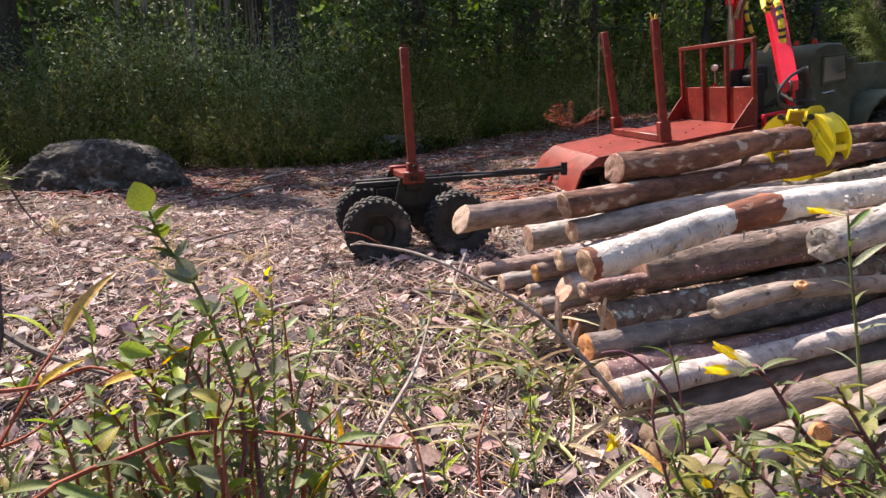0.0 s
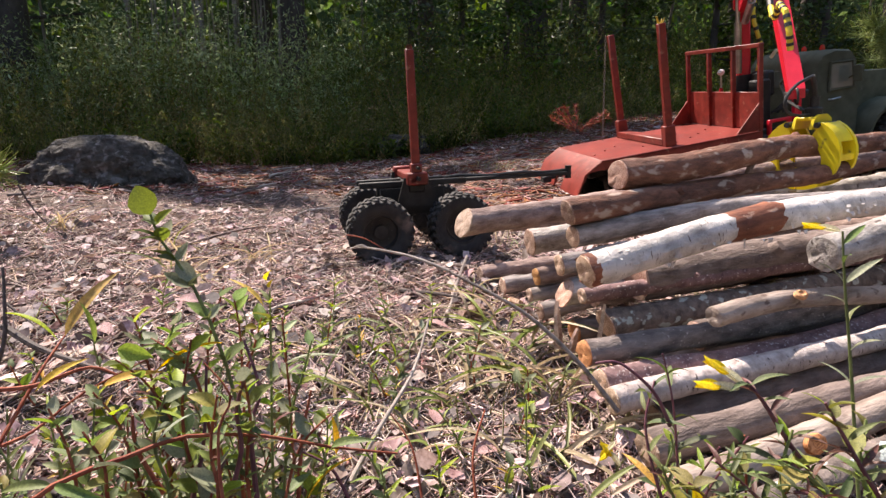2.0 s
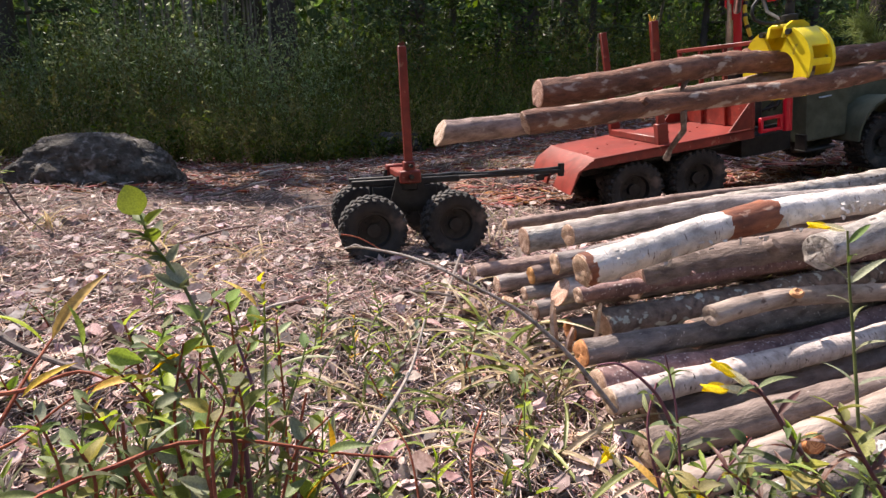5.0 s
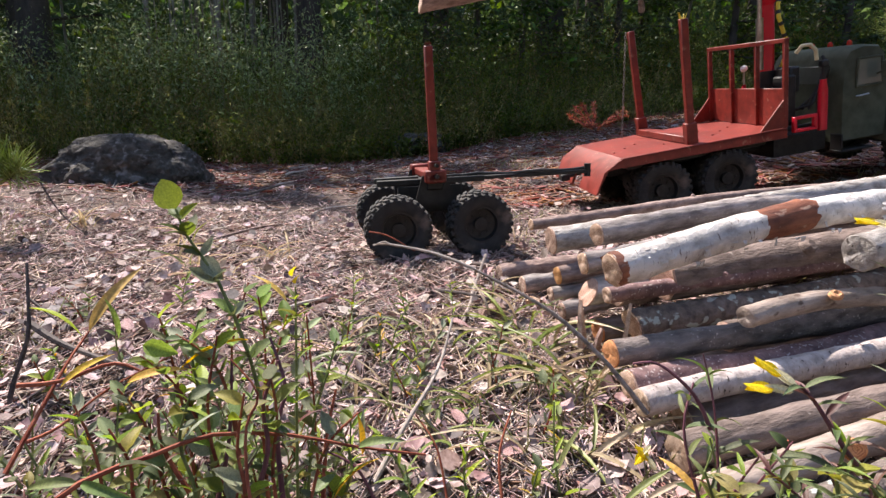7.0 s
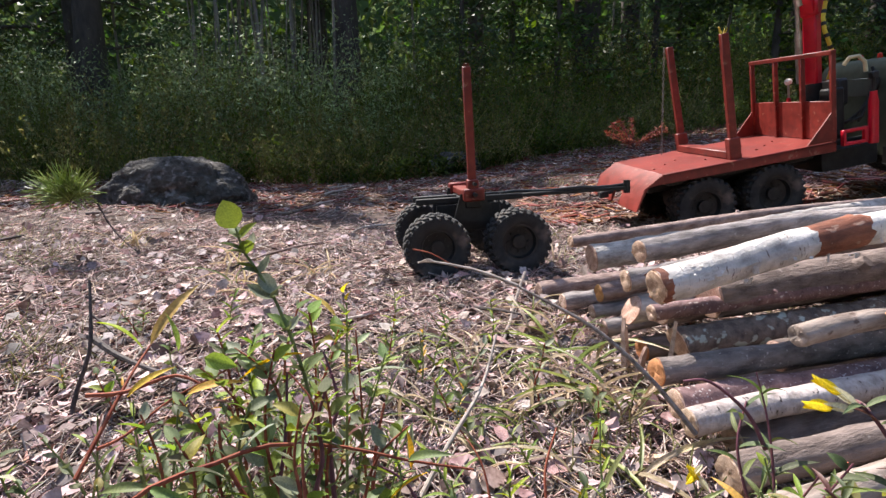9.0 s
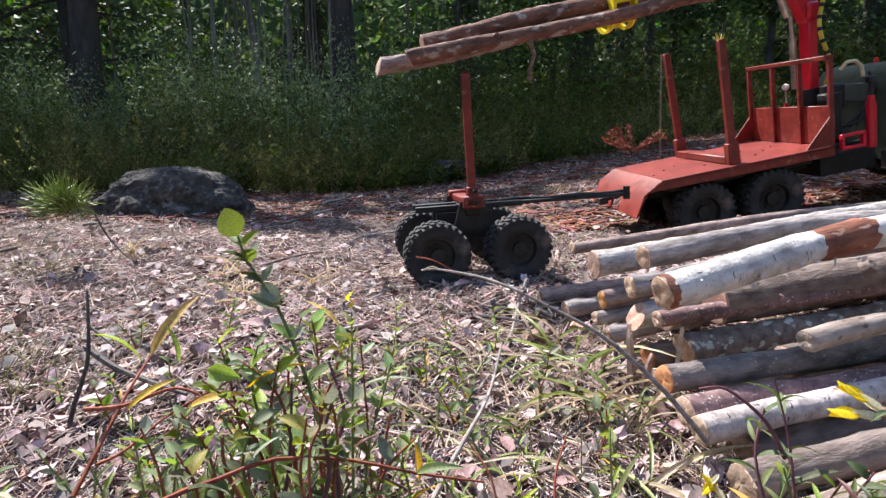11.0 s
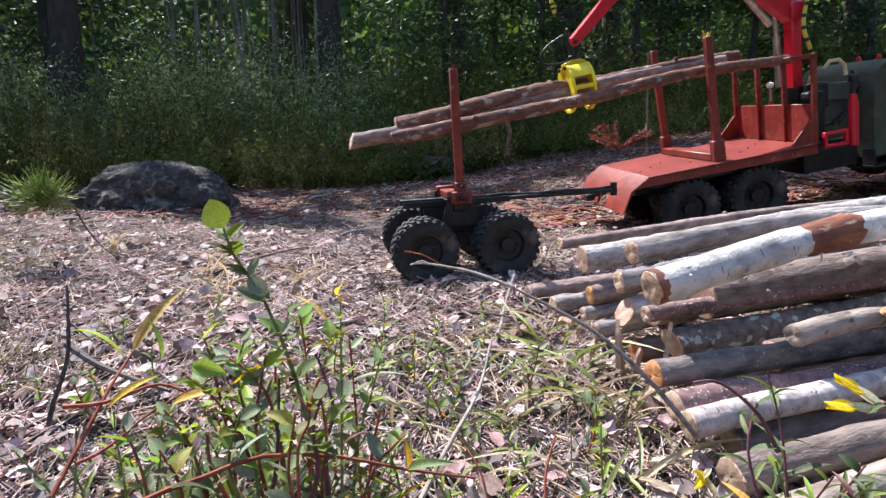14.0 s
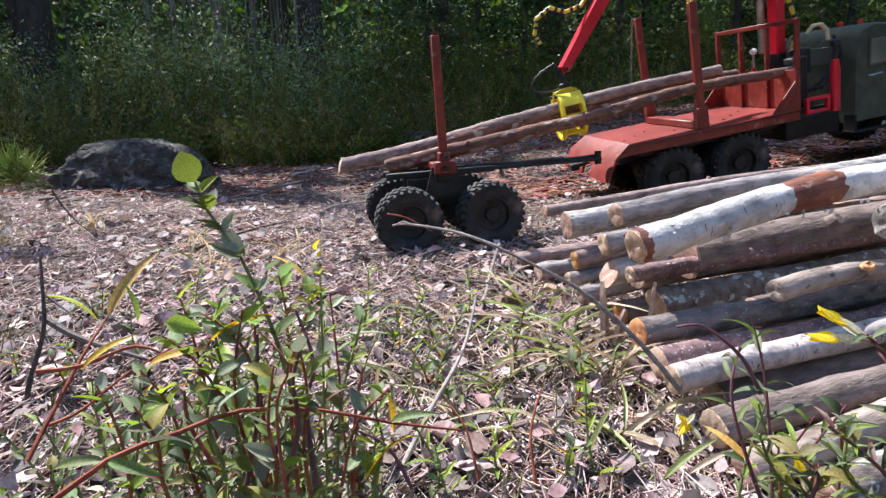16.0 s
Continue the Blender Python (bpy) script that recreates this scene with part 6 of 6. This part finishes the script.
def build_cow_wheat():
    rnd = random.Random(31)
    c = plant("cow_wheat", "cow-wheat with yellow tube flowers and dark narrow leaves", "wildflower", "cow-wheat plants")

    def bloom(pts, size):
        p, q = Vector(pts[0]), Vector(pts[1])
        d = q - p
        put_leaf(c, FLOWER_TUBE, p, d, d.length * 0.7, 0.2, "flower_tube")
        put_leaf(c, FLOWER_TUBE, p, d, d.length * 0.7, 2.6, "flower_tube")
        put_leaf(c, FLOWER, p + d * 0.45, d + Vector((0, 0, 0.1)) * d.length, d.length * 0.72, 0.1, "petal", "bright yellow petal")
        put_leaf(c, FLOWER, p + d * 0.45, d + Vector((0, 0, -0.35)) * d.length, d.length * 0.66, 2.8, "petal", "bright yellow petal")
    line = stem(c, [(0.1476, 0.1439, 0.0772), (0.1239, 0.1508, 0.1055), (0.1121, 0.1546, 0.1204), (0.1046, 0.1578, 0.1320), (0.0996, 0.1596, 0.1378)], 0.0010, STEM_PURPLE)
    leafy(c, line, [LANCE["dark"], LANCE["brown"], LANCE["dark"]], 14, 0.009, 0.017, rnd, 0.25)
    bloom([(0.0980, 0.1575, 0.1374), (0.0873, 0.1592, 0.1453)], 1)
    bloom([(0.0956, 0.1554, 0.1373), (0.0832, 0.1558, 0.1393)], 1)
    line = stem(c, [(0.1653, 0.1787, 0.0496), (0.1602, 0.1858, 0.0927), (0.1552, 0.1927, 0.1347), (0.1512, 0.1958, 0.1597), (0.1483, 0.1976, 0.1791)], 0.0008, STEM_GREEN)
    leafy(c, line, [LANCE["pale"], LANCE["dark"], LANCE["pale"]], 9, 0.010, 0.02, rnd, 0.4)
    bloom([(0.1477, 0.1976, 0.1791), (0.1355, 0.1982, 0.1817)], 1)
    line = stem(c, [(0.1018, 0.1872, 0.0419), (0.0920, 0.1975, 0.0725), (0.0876, 0.2060, 0.0951), (0.0924, 0.2131, 0.1116)], 0.0009, STEM_PURPLE)
    leafy(c, line, [LANCE["dark"], LANCE["orange"], LANCE["dark"]], 9, 0.012, 0.022, rnd, 0.3)
    line = stem(c, [(0.0996, 0.1872, 0.0419), (0.0984, 0.1960, 0.0811), (0.0962, 0.2019, 0.1072), (0.0917, 0.2063, 0.1268)], 0.0007, STEM_PURPLE)
    leafy(c, line, [LANCE["dark"]], 6, 0.012, 0.020, rnd, 0.4)
    stem(c, [(0.0951, 0.1999, 0.0985), (0.0884, 0.2029, 0.1116), (0.0750, 0.2053, 0.1225), (0.0650, 0.2053, 0.1225)], 0.0009, STEM_PURPLE)
    bloom([(0.0818, 0.2141, 0.0704), (0.0745, 0.2162, 0.0799)], 1)
    bloom([(0.0794, 0.2165, 0.0811), (0.0733, 0.2149, 0.0740)], 1)
    bloom([(0.0996, 0.1744, 0.0762), (0.0970, 0.1766, 0.0861)], 1)
    for pts in ([(0.1487, 0.1361, 0.0883), (0.1325, 0.1411, 0.1105), (0.1227, 0.1447, 0.1263), (0.1162, 0.1472, 0.1374)], [(0.1200, 0.1443, 0.0789), (0.1131, 0.1484, 0.0974), (0.1097, 0.1515, 0.1109), (0.1131, 0.1545, 0.1243)], [(0.1161, 0.1528, 0.0711), (0.1125, 0.1572, 0.0907), (0.1052, 0.1592, 0.0996), (0.0942, 0.1612, 0.1085)], [(0.1272, 0.1273, 0.0945), (0.1181, 0.1310, 0.1109), (0.1090, 0.1323, 0.1168), (0.1014, 0.1326, 0.1183)], [(0.1128, 0.1697, 0.0554), (0.1027, 0.1737, 0.0732), (0.0905, 0.1755, 0.0811), (0.0844, 0.1786, 0.0950)], [(0.1260, 0.1358, 0.0867), (0.1211, 0.1397, 0.1041), (0.1130, 0.1422, 0.1152), (0.1000, 0.1436, 0.1216)], [(0.1149, 0.1612, 0.0632), (0.1130, 0.1651, 0.0802), (0.1053, 0.1672, 0.0896), (0.1072, 0.1706, 0.1046)], [(0.1511, 0.1446, 0.0806), (0.1390, 0.1492, 0.1008), (0.1338, 0.1522, 0.1142), (0.1356, 0.1553, 0.1277)], [(0.0975, 0.1612, 0.0632), (0.0937, 0.1642, 0.0764), (0.0975, 0.1667, 0.0877), (0.0898, 0.1684, 0.0952)]):
        line = stem(c, pts, 0.0009, STEM_PURPLE if rnd.random() < 0.6 else STEM_GREEN)
        leafy(c, line, [LANCE["dark"], LANCE["dark"], LANCE["brown"], LANCE["green"], OVATE["olive"]], 20, 0.007, 0.016, rnd, 0.15)


def build_twigs():
    t = plant("dead_branch", "pale forked dead branch leaning on the pile", "branch", "dead branches")
    stem(t, [(0.1140, 0.3197, 0.0384), (0.0912, 0.3268, 0.0657), (0.0629, 0.3337, 0.0914), (0.0433, 0.3375, 0.1040), (0.0237, 0.3407, 0.1135), (0.0022, 0.3440, 0.1238)], 0.0017, TWIG_GREY)
    stem(t, [(0.0058, 0.3432, 0.1225), (-0.0051, 0.3452, 0.1264), (-0.0177, 0.3473, 0.1304), (-0.0305, 0.3490, 0.1330), (-0.0495, 0.3507, 0.1356), (-0.0592, 0.3516, 0.1346)], 0.00125, TWIG_PALE)
    stem(t, [(-0.0463, 0.2635, 0.0245), (-0.0329, 0.2836, 0.0448), (-0.0196, 0.3028, 0.0615), (-0.0129, 0.3205, 0.0717), (-0.0071, 0.3403, 0.0906)], 0.0016, TWIG_PALE)
    stem(t, [(-0.0487, 0.3498, 0.1358), (-0.0523, 0.3501, 0.1372), (-0.0588, 0.3496, 0.1347)], 0.0008, TWIG_PALE)
    t = plant("dead_branch", "grey dead branch lying in the litter", "branch", "dead branches")
    line = [Vector((x, y, float(ground_z(x, y)) + h)) for x, y, h in ((0.03, 0.76, 0.03), (0.015, 0.68, 0.012), (0.0, 0.56, 0.008), (-0.03, 0.45, 0.01), (-0.045, 0.36, 0.006), (-0.06, 0.30, 0.006))]
    stem(t, line, 0.0022, TWIG_GREY)
    t = plant("dead_twig", "dark bare forked twig standing in the litter", "twig", "dead branches")
    stem(t, [(-0.3341, 0.3580, -0.0340), (-0.3412, 0.3751, 0.0074), (-0.3357, 0.3930, 0.0465), (-0.3424, 0.4084, 0.0787), (-0.3507, 0.4216, 0.0988)], 0.0022, TWIG_DARK)
    stem(t, [(-0.3431, 0.4041, 0.0554), (-0.3090, 0.3886, 0.0466), (-0.2724, 0.3741, 0.0423), (-0.2337, 0.3599, 0.0392)], 0.0030, TWIG_DARK)
    stem(t, [(-0.3496, 0.4166, 0.0712), (-0.3353, 0.4114, 0.0636), (-0.3204, 0.4063, 0.0561)], 0.0012, TWIG_DARK)
    t = plant("dead_twig", "thin bare twig in front of the boulder", "twig", "dead branches")
    stem(t, [(-0.7347, 0.9390, 0.1028), (-0.7142, 0.9344, 0.0677), (-0.6887, 0.9312, 0.0375), (-0.6633, 0.9298, 0.0173)], 0.0018, TWIG_DARK)
    rnd = random.Random(44)
    for k in range(34):
        x, y = rnd.uniform(-1.3, 0.05), rnd.uniform(0.55, 2.5)
        a, ln = rnd.uniform(-0.6, 0.9), rnd.uniform(0.05, 0.16)
        t = plant("fallen_stick", "broken stick lying on the soil", "stick", "fallen sticks")
        line = [Vector((x + math.cos(a) * ln * f + 0.004 * math.sin(f * 7 + k), y + math.sin(a) * ln * f, float(ground_z(x + math.cos(a) * ln * f, y + math.sin(a) * ln * f)) + 0.006 + 0.01 * f * (k % 3))) for f in (0, 0.35, 0.7, 1)]
        stem(t, line, rnd.uniform(0.0022, 0.006), rnd.choice([TWIG_PALE, TWIG_PALE, BARK["redgrey"], BARK["brown"], TWIG_DARK]))
    rl = leaf_mesh("leaf", DEAD_LEAF, 0.6, 0.3, 0.3)
    for x, y, s in ((-0.145, 0.62, 0.034), (-0.02, 0.55, 0.028), (-0.19, 0.70, 0.026), (0.03, 0.72, 0.026), (-0.28, 0.60, 0.028), (-0.35, 0.52, 0.03), (-0.07, 0.80, 0.024), (0.0, 0.36, 0.022), (0.04, 0.32, 0.02), (-0.25, 0.45, 0.03)):
        t = plant("dead_leaf", "large curled pale dead leaf", "leaf", "large dead leaves")
        put_leaf(t, rl, (x, y, float(ground_z(x, y)) + 0.010), (rnd.uniform(-1, 1), rnd.uniform(-0.5, 0.5), 0.12), s, rnd.uniform(-0.4, 0.4))


def needle_spray(name, label, p, way, length, needles, nlen, mat, wood):
    """A twig set round with needles."""
    s = plant(name, label, "branch", "needle sprays")
    p, way = Vector(p), Vector(way).normalized()
    stem(s, [p, p + way * length * 0.5 + Vector((0, 0, 0.01 * length)), p + way * length], 0.0018, wood)
    t = rng.random(needles) ** 0.8
    c = np.array(p)[None] + np.array(way)[None] * (t * length)[:, None]
    d = unit(np.array(way)[None] * 0.9 + rng.normal(size=(needles, 3)) * 0.75)
    v, f = sticks(c, c + d * nlen * rng.uniform(0.6, 1.1, (needles, 1)), 0.0009)
    ob = bulk("needles", mat, v, f)
    ob.parent = s
    return s


PINE_NEEDLE = material("pine_needle", (0.24, 0.33, 0.06), (0.44, 0.54, 0.16), 0.45, scale=20, bump=0.0, island=0.3, translucent=0.3)
DEAD_NEEDLE = material("dead_needle", (0.28, 0.05, 0.02), (0.46, 0.12, 0.05), 0.7, scale=20, bump=0.0, island=0.3)
build_bilberry()
build_red_stems()
build_shoots()
build_foreground()
build_grass()
build_cow_wheat()
build_twigs()
for dx, dz in ((0, 0.02), (0.05, 0.05), (-0.05, 0.045), (0.02, 0.075), (-0.03, 0.01)):
    q = [(-0.7852, 0.9351, 0.1062), (-0.7854, 0.9409, 0.1381)][0]
    needle_spray("pine_shoot", "bright green young pine shoot", q, (dx * 9, -0.1, 0.1 + dz * 6), 0.035, 60, 0.050, PINE_NEEDLE, TWIG_DARK)
for k in range(6):
    q = [(0.4013, 1.7888, 0.1893), (0.4013, 1.8013, 0.2447)][0]
    needle_spray("dead_spruce_sprig", "rust-red dead spruce sprig on the soil", q, (math.sin(k * 1.1) * 0.9, 0.2 * math.cos(k * 2), 0.30 + 0.15 * (k % 3)), 0.10, 110, 0.016, DEAD_NEEDLE, TWIG_DARK)
for k in range(7):
    q = [(1.5152, 2.0002, 0.4450), (1.3802, 2.0235, 0.5484)][0]
    needle_spray("pine_branch", "pale green pine branch in the light", q, (-0.8 + 0.2 * k, 0.1 * k, 0.9 - 0.22 * k), 0.16, 150, 0.055, PINE_NEEDLE, TWIG_DARK)


def motions():
    """The crane lifts the logs off the pile, swings them over and lowers them onto the truck."""
    walk(log_a, [
        (0, pose(0.173, 0.564, 0.167, 15, -3.5, 29.1)),
        (0.5, pose(0.175, 0.566, 0.168, 15, -3.6, 28.8)),
        (1, pose(0.175, 0.567, 0.168, 15, -3.8, 28.6)),
        (1.5, pose(0.174, 0.565, 0.166, 15, -3.5, 28.8)),
        (2, pose(0.174, 0.563, 0.166, 15, -3.5, 29.0)),
        (2.5, pose(0.176, 0.565, 0.164, 15, -3.6, 28.9)),
        (3, pose(0.177, 0.563, 0.162, 15, -4.0, 28.9)),
        (5.3, pose(0.105, 0.659, 0.260, 15, -9.2, 15.1)),
        (5.5, pose(0.109, 0.668, 0.269, 15, -10.7, 12.8)),
        (6, pose(0.106, 0.696, 0.299, 15, -13.0, 12.8)),
        (6.5, pose(0.074, 0.727, 0.331, 15, -14.6, 12.6)),
        (7, pose(0.037, 0.767, 0.398, 15, -14.3, 9.3)),
        (8.3, pose(-0.040, 0.821, 0.472, 15, -13.5, 15.0)),
        (9.7, pose(-0.114, 0.875, 0.447, 15, -12.5, 21.0)),
        (11.8, pose(-0.151, 0.936, 0.349, 15, -12.1, 23.4)),
        (12, pose(-0.166, 0.942, 0.350, 15, -11.3, 22.7)),
        (12.5, pose(-0.172, 0.957, 0.344, 15, -9.2, 21.8)),
        (13, pose(-0.169, 0.969, 0.307, 15, -11.7, 20.1)),
        (13.5, pose(-0.163, 0.981, 0.271, 15, -12.6, 20.3)),
        (14, pose(-0.165, 0.990, 0.242, 15, -11.5, 19.3)),
        (14.5, pose(-0.164, 0.994, 0.214, 15, -11.2, 17.9)),
        (15, pose(-0.156, 0.999, 0.172, 15, -12.6, 17.9)),
        (15.5, pose(-0.153, 1.004, 0.145, 15, -13.2, 17.2)),
        (16, pose(-0.154, 1.011, 0.132, 15, -11.9, 14.9)),
    ])
    walk(log_b, [
        (0, pose(0.018, 0.528, 0.121, 0, -3.5, 29.1)),
        (0.5, pose(0.019, 0.531, 0.124, 0, -3.6, 28.8)),
        (1, pose(0.019, 0.532, 0.122, 0, -3.8, 28.6)),
        (1.5, pose(0.018, 0.529, 0.121, 0, -3.5, 28.8)),
        (2, pose(0.019, 0.527, 0.121, 0, -3.5, 29.0)),
        (2.5, pose(0.023, 0.531, 0.119, 0, -3.6, 28.9)),
        (3, pose(0.021, 0.530, 0.120, 0, -4.0, 28.9)),
        (5.3, pose(-0.006, 0.625, 0.218, 0, -9.2, 15.1)),
        (5.5, pose(-0.009, 0.633, 0.228, 0, -10.7, 12.8)),
        (6, pose(-0.003, 0.659, 0.251, 0, -13.0, 12.8)),
        (6.5, pose(-0.025, 0.691, 0.288, 0, -14.6, 12.6)),
        (7, pose(-0.058, 0.731, 0.355, 0, -14.3, 9.3)),
        (8.3, pose(-0.119, 0.784, 0.433, 0, -13.5, 15.0)),
        (9.7, pose(-0.180, 0.838, 0.410, 0, -12.5, 21.0)),
        (11.8, pose(-0.211, 0.899, 0.313, 0, -12.1, 23.4)),
        (12, pose(-0.229, 0.904, 0.315, 0, -11.3, 22.7)),
        (12.5, pose(-0.237, 0.919, 0.310, 0, -9.2, 21.8)),
        (13, pose(-0.234, 0.933, 0.273, 0, -11.7, 20.1)),
        (13.5, pose(-0.229, 0.946, 0.240, 0, -12.6, 20.3)),
        (14, pose(-0.237, 0.955, 0.216, 0, -11.5, 19.3)),
        (14.5, pose(-0.241, 0.959, 0.191, 0, -11.2, 17.9)),
        (15, pose(-0.235, 0.965, 0.153, 0, -12.6, 17.9)),
        (15.5, pose(-0.233, 0.971, 0.132, 0, -13.2, 17.2)),
        (16, pose(-0.235, 0.980, 0.125, 0, -11.9, 14.9)),
    ])
    walk(log_c, [
        (0, pose(0.112, 0.506, 0.137, 40, -3.5, 29.1)),
        (0.5, pose(0.114, 0.509, 0.139, 40, -3.6, 28.8)),
        (1, pose(0.114, 0.509, 0.137, 40, -3.8, 28.6)),
        (1.5, pose(0.113, 0.507, 0.136, 40, -3.5, 28.8)),
        (2, pose(0.114, 0.505, 0.136, 40, -3.5, 29.0)),
        (2.5, pose(0.117, 0.507, 0.134, 40, -3.6, 28.9)),
        (3, pose(0.116, 0.506, 0.135, 40, -4.0, 28.9)),
        (5.3, pose(0.079, 0.601, 0.229, 40, -9.2, 15.1)),
        (5.5, pose(0.075, 0.610, 0.239, 40, -10.7, 12.8)),
        (6, pose(0.075, 0.637, 0.268, 40, -13.0, 12.8)),
        (6.5, pose(0.049, 0.669, 0.303, 40, -14.6, 12.6)),
        (7, pose(0.014, 0.709, 0.369, 40, -14.3, 9.3)),
        (8.3, pose(-0.053, 0.763, 0.442, 40, -13.5, 15.0)),
        (9.7, pose(-0.120, 0.818, 0.416, 40, -12.5, 21.0)),
        (11.8, pose(-0.153, 0.879, 0.317, 40, -12.1, 23.4)),
        (12, pose(-0.158, 0.885, 0.316, 40, -11.3, 22.7)),
        (12.5, pose(-0.167, 0.900, 0.309, 40, -9.2, 21.8)),
        (13, pose(-0.161, 0.913, 0.276, 40, -11.7, 20.1)),
        (13.5, pose(-0.155, 0.926, 0.245, 40, -12.6, 20.3)),
        (14, pose(-0.161, 0.935, 0.219, 40, -11.5, 19.3)),
        (14.5, pose(-0.162, 0.939, 0.194, 40, -11.2, 17.9)),
        (15, pose(-0.154, 0.945, 0.157, 40, -12.6, 17.9)),
        (15.5, pose(-0.151, 0.950, 0.134, 40, -13.2, 17.2)),
        (16, pose(-0.148, 0.959, 0.124, 40, -11.9, 14.9)),
    ])
    walk(grab, [
        (0, pose(0.466, 0.735, 0.182, 0, -3.5, 31.1)),
        (0.5, pose(0.468, 0.735, 0.184, 0, -3.6, 30.8)),
        (1, pose(0.469, 0.736, 0.185, 0, -3.8, 30.6)),
        (1.5, pose(0.467, 0.734, 0.181, 0, -3.5, 30.8)),
        (2, pose(0.467, 0.733, 0.181, 0, -3.5, 31.0)),
        (2.5, pose(0.470, 0.735, 0.180, 0, -3.6, 30.9)),
        (3, pose(0.470, 0.732, 0.180, 0, -4.0, 30.9)),
        (5.3, pose(0.440, 0.750, 0.317, 0, -9.2, 17.1)),
        (5.5, pose(0.446, 0.744, 0.334, 0, -10.7, 14.8)),
        (6, pose(0.441, 0.772, 0.378, 0, -13.0, 14.8)),
        (6.5, pose(0.406, 0.801, 0.420, 0, -14.6, 14.6)),
        (7, pose(0.374, 0.822, 0.485, 0, -14.3, 5.3)),
        (8.3, pose(0.291, 0.909, 0.554, 0, -13.5, 4.0)),
        (9.7, pose(0.206, 0.998, 0.523, 0, -12.5, 10.0)),
        (11.8, pose(0.165, 1.073, 0.423, 0, -12.1, 12.4)),
        (12, pose(0.153, 1.075, 0.419, 0, -11.3, 11.7)),
        (12.5, pose(0.151, 1.086, 0.400, 0, -9.2, 10.8)),
        (13, pose(0.155, 1.088, 0.379, 0, -11.7, 9.1)),
        (13.5, pose(0.160, 1.100, 0.348, 0, -12.6, 9.3)),
        (14, pose(0.161, 1.105, 0.313, 0, -11.5, 8.3)),
        (14.5, pose(0.165, 1.100, 0.283, 0, -11.2, 6.9)),
        (15, pose(0.171, 1.105, 0.248, 0, -12.6, 6.9)),
        (15.5, pose(0.174, 1.105, 0.226, 0, -13.2, 6.2)),
        (16, pose(0.179, 1.100, 0.205, 0, -11.9, 3.9)),
    ])
    tips = [
        (0, 0.448, 0.735, 0.264),
        (0.5, 0.450, 0.735, 0.266),
        (1, 0.451, 0.736, 0.267),
        (1.5, 0.449, 0.734, 0.263),
        (2, 0.449, 0.733, 0.263),
        (2.5, 0.452, 0.735, 0.262),
        (3, 0.452, 0.732, 0.262),
        (5.3, 0.428, 0.750, 0.405),
        (5.5, 0.434, 0.744, 0.422),
        (6, 0.429, 0.772, 0.466),
        (6.5, 0.394, 0.801, 0.508),
        (7, 0.362, 0.822, 0.573),
        (8.3, 0.279, 0.909, 0.642),
        (9.7, 0.194, 0.998, 0.611),
        (11.8, 0.153, 1.073, 0.511),
        (12, 0.141, 1.075, 0.507),
        (12.5, 0.139, 1.086, 0.488),
        (13, 0.143, 1.088, 0.467),
        (13.5, 0.148, 1.100, 0.436),
        (14, 0.149, 1.105, 0.401),
        (14.5, 0.153, 1.100, 0.371),
        (15, 0.159, 1.105, 0.336),
        (15.5, 0.162, 1.105, 0.314),
        (16, 0.167, 1.100, 0.293),
    ]
    reach = [(t, crane_poses(Vector((x - 0.006, y, z - 0.016)))) for t, x, y, z in tips]
    walk(column, [(t, p[0]) for t, p in reach])
    walk(boom, [(t, p[1]) for t, p in reach])
    walk(jib, [(t, p[2]) for t, p in reach])


motions()
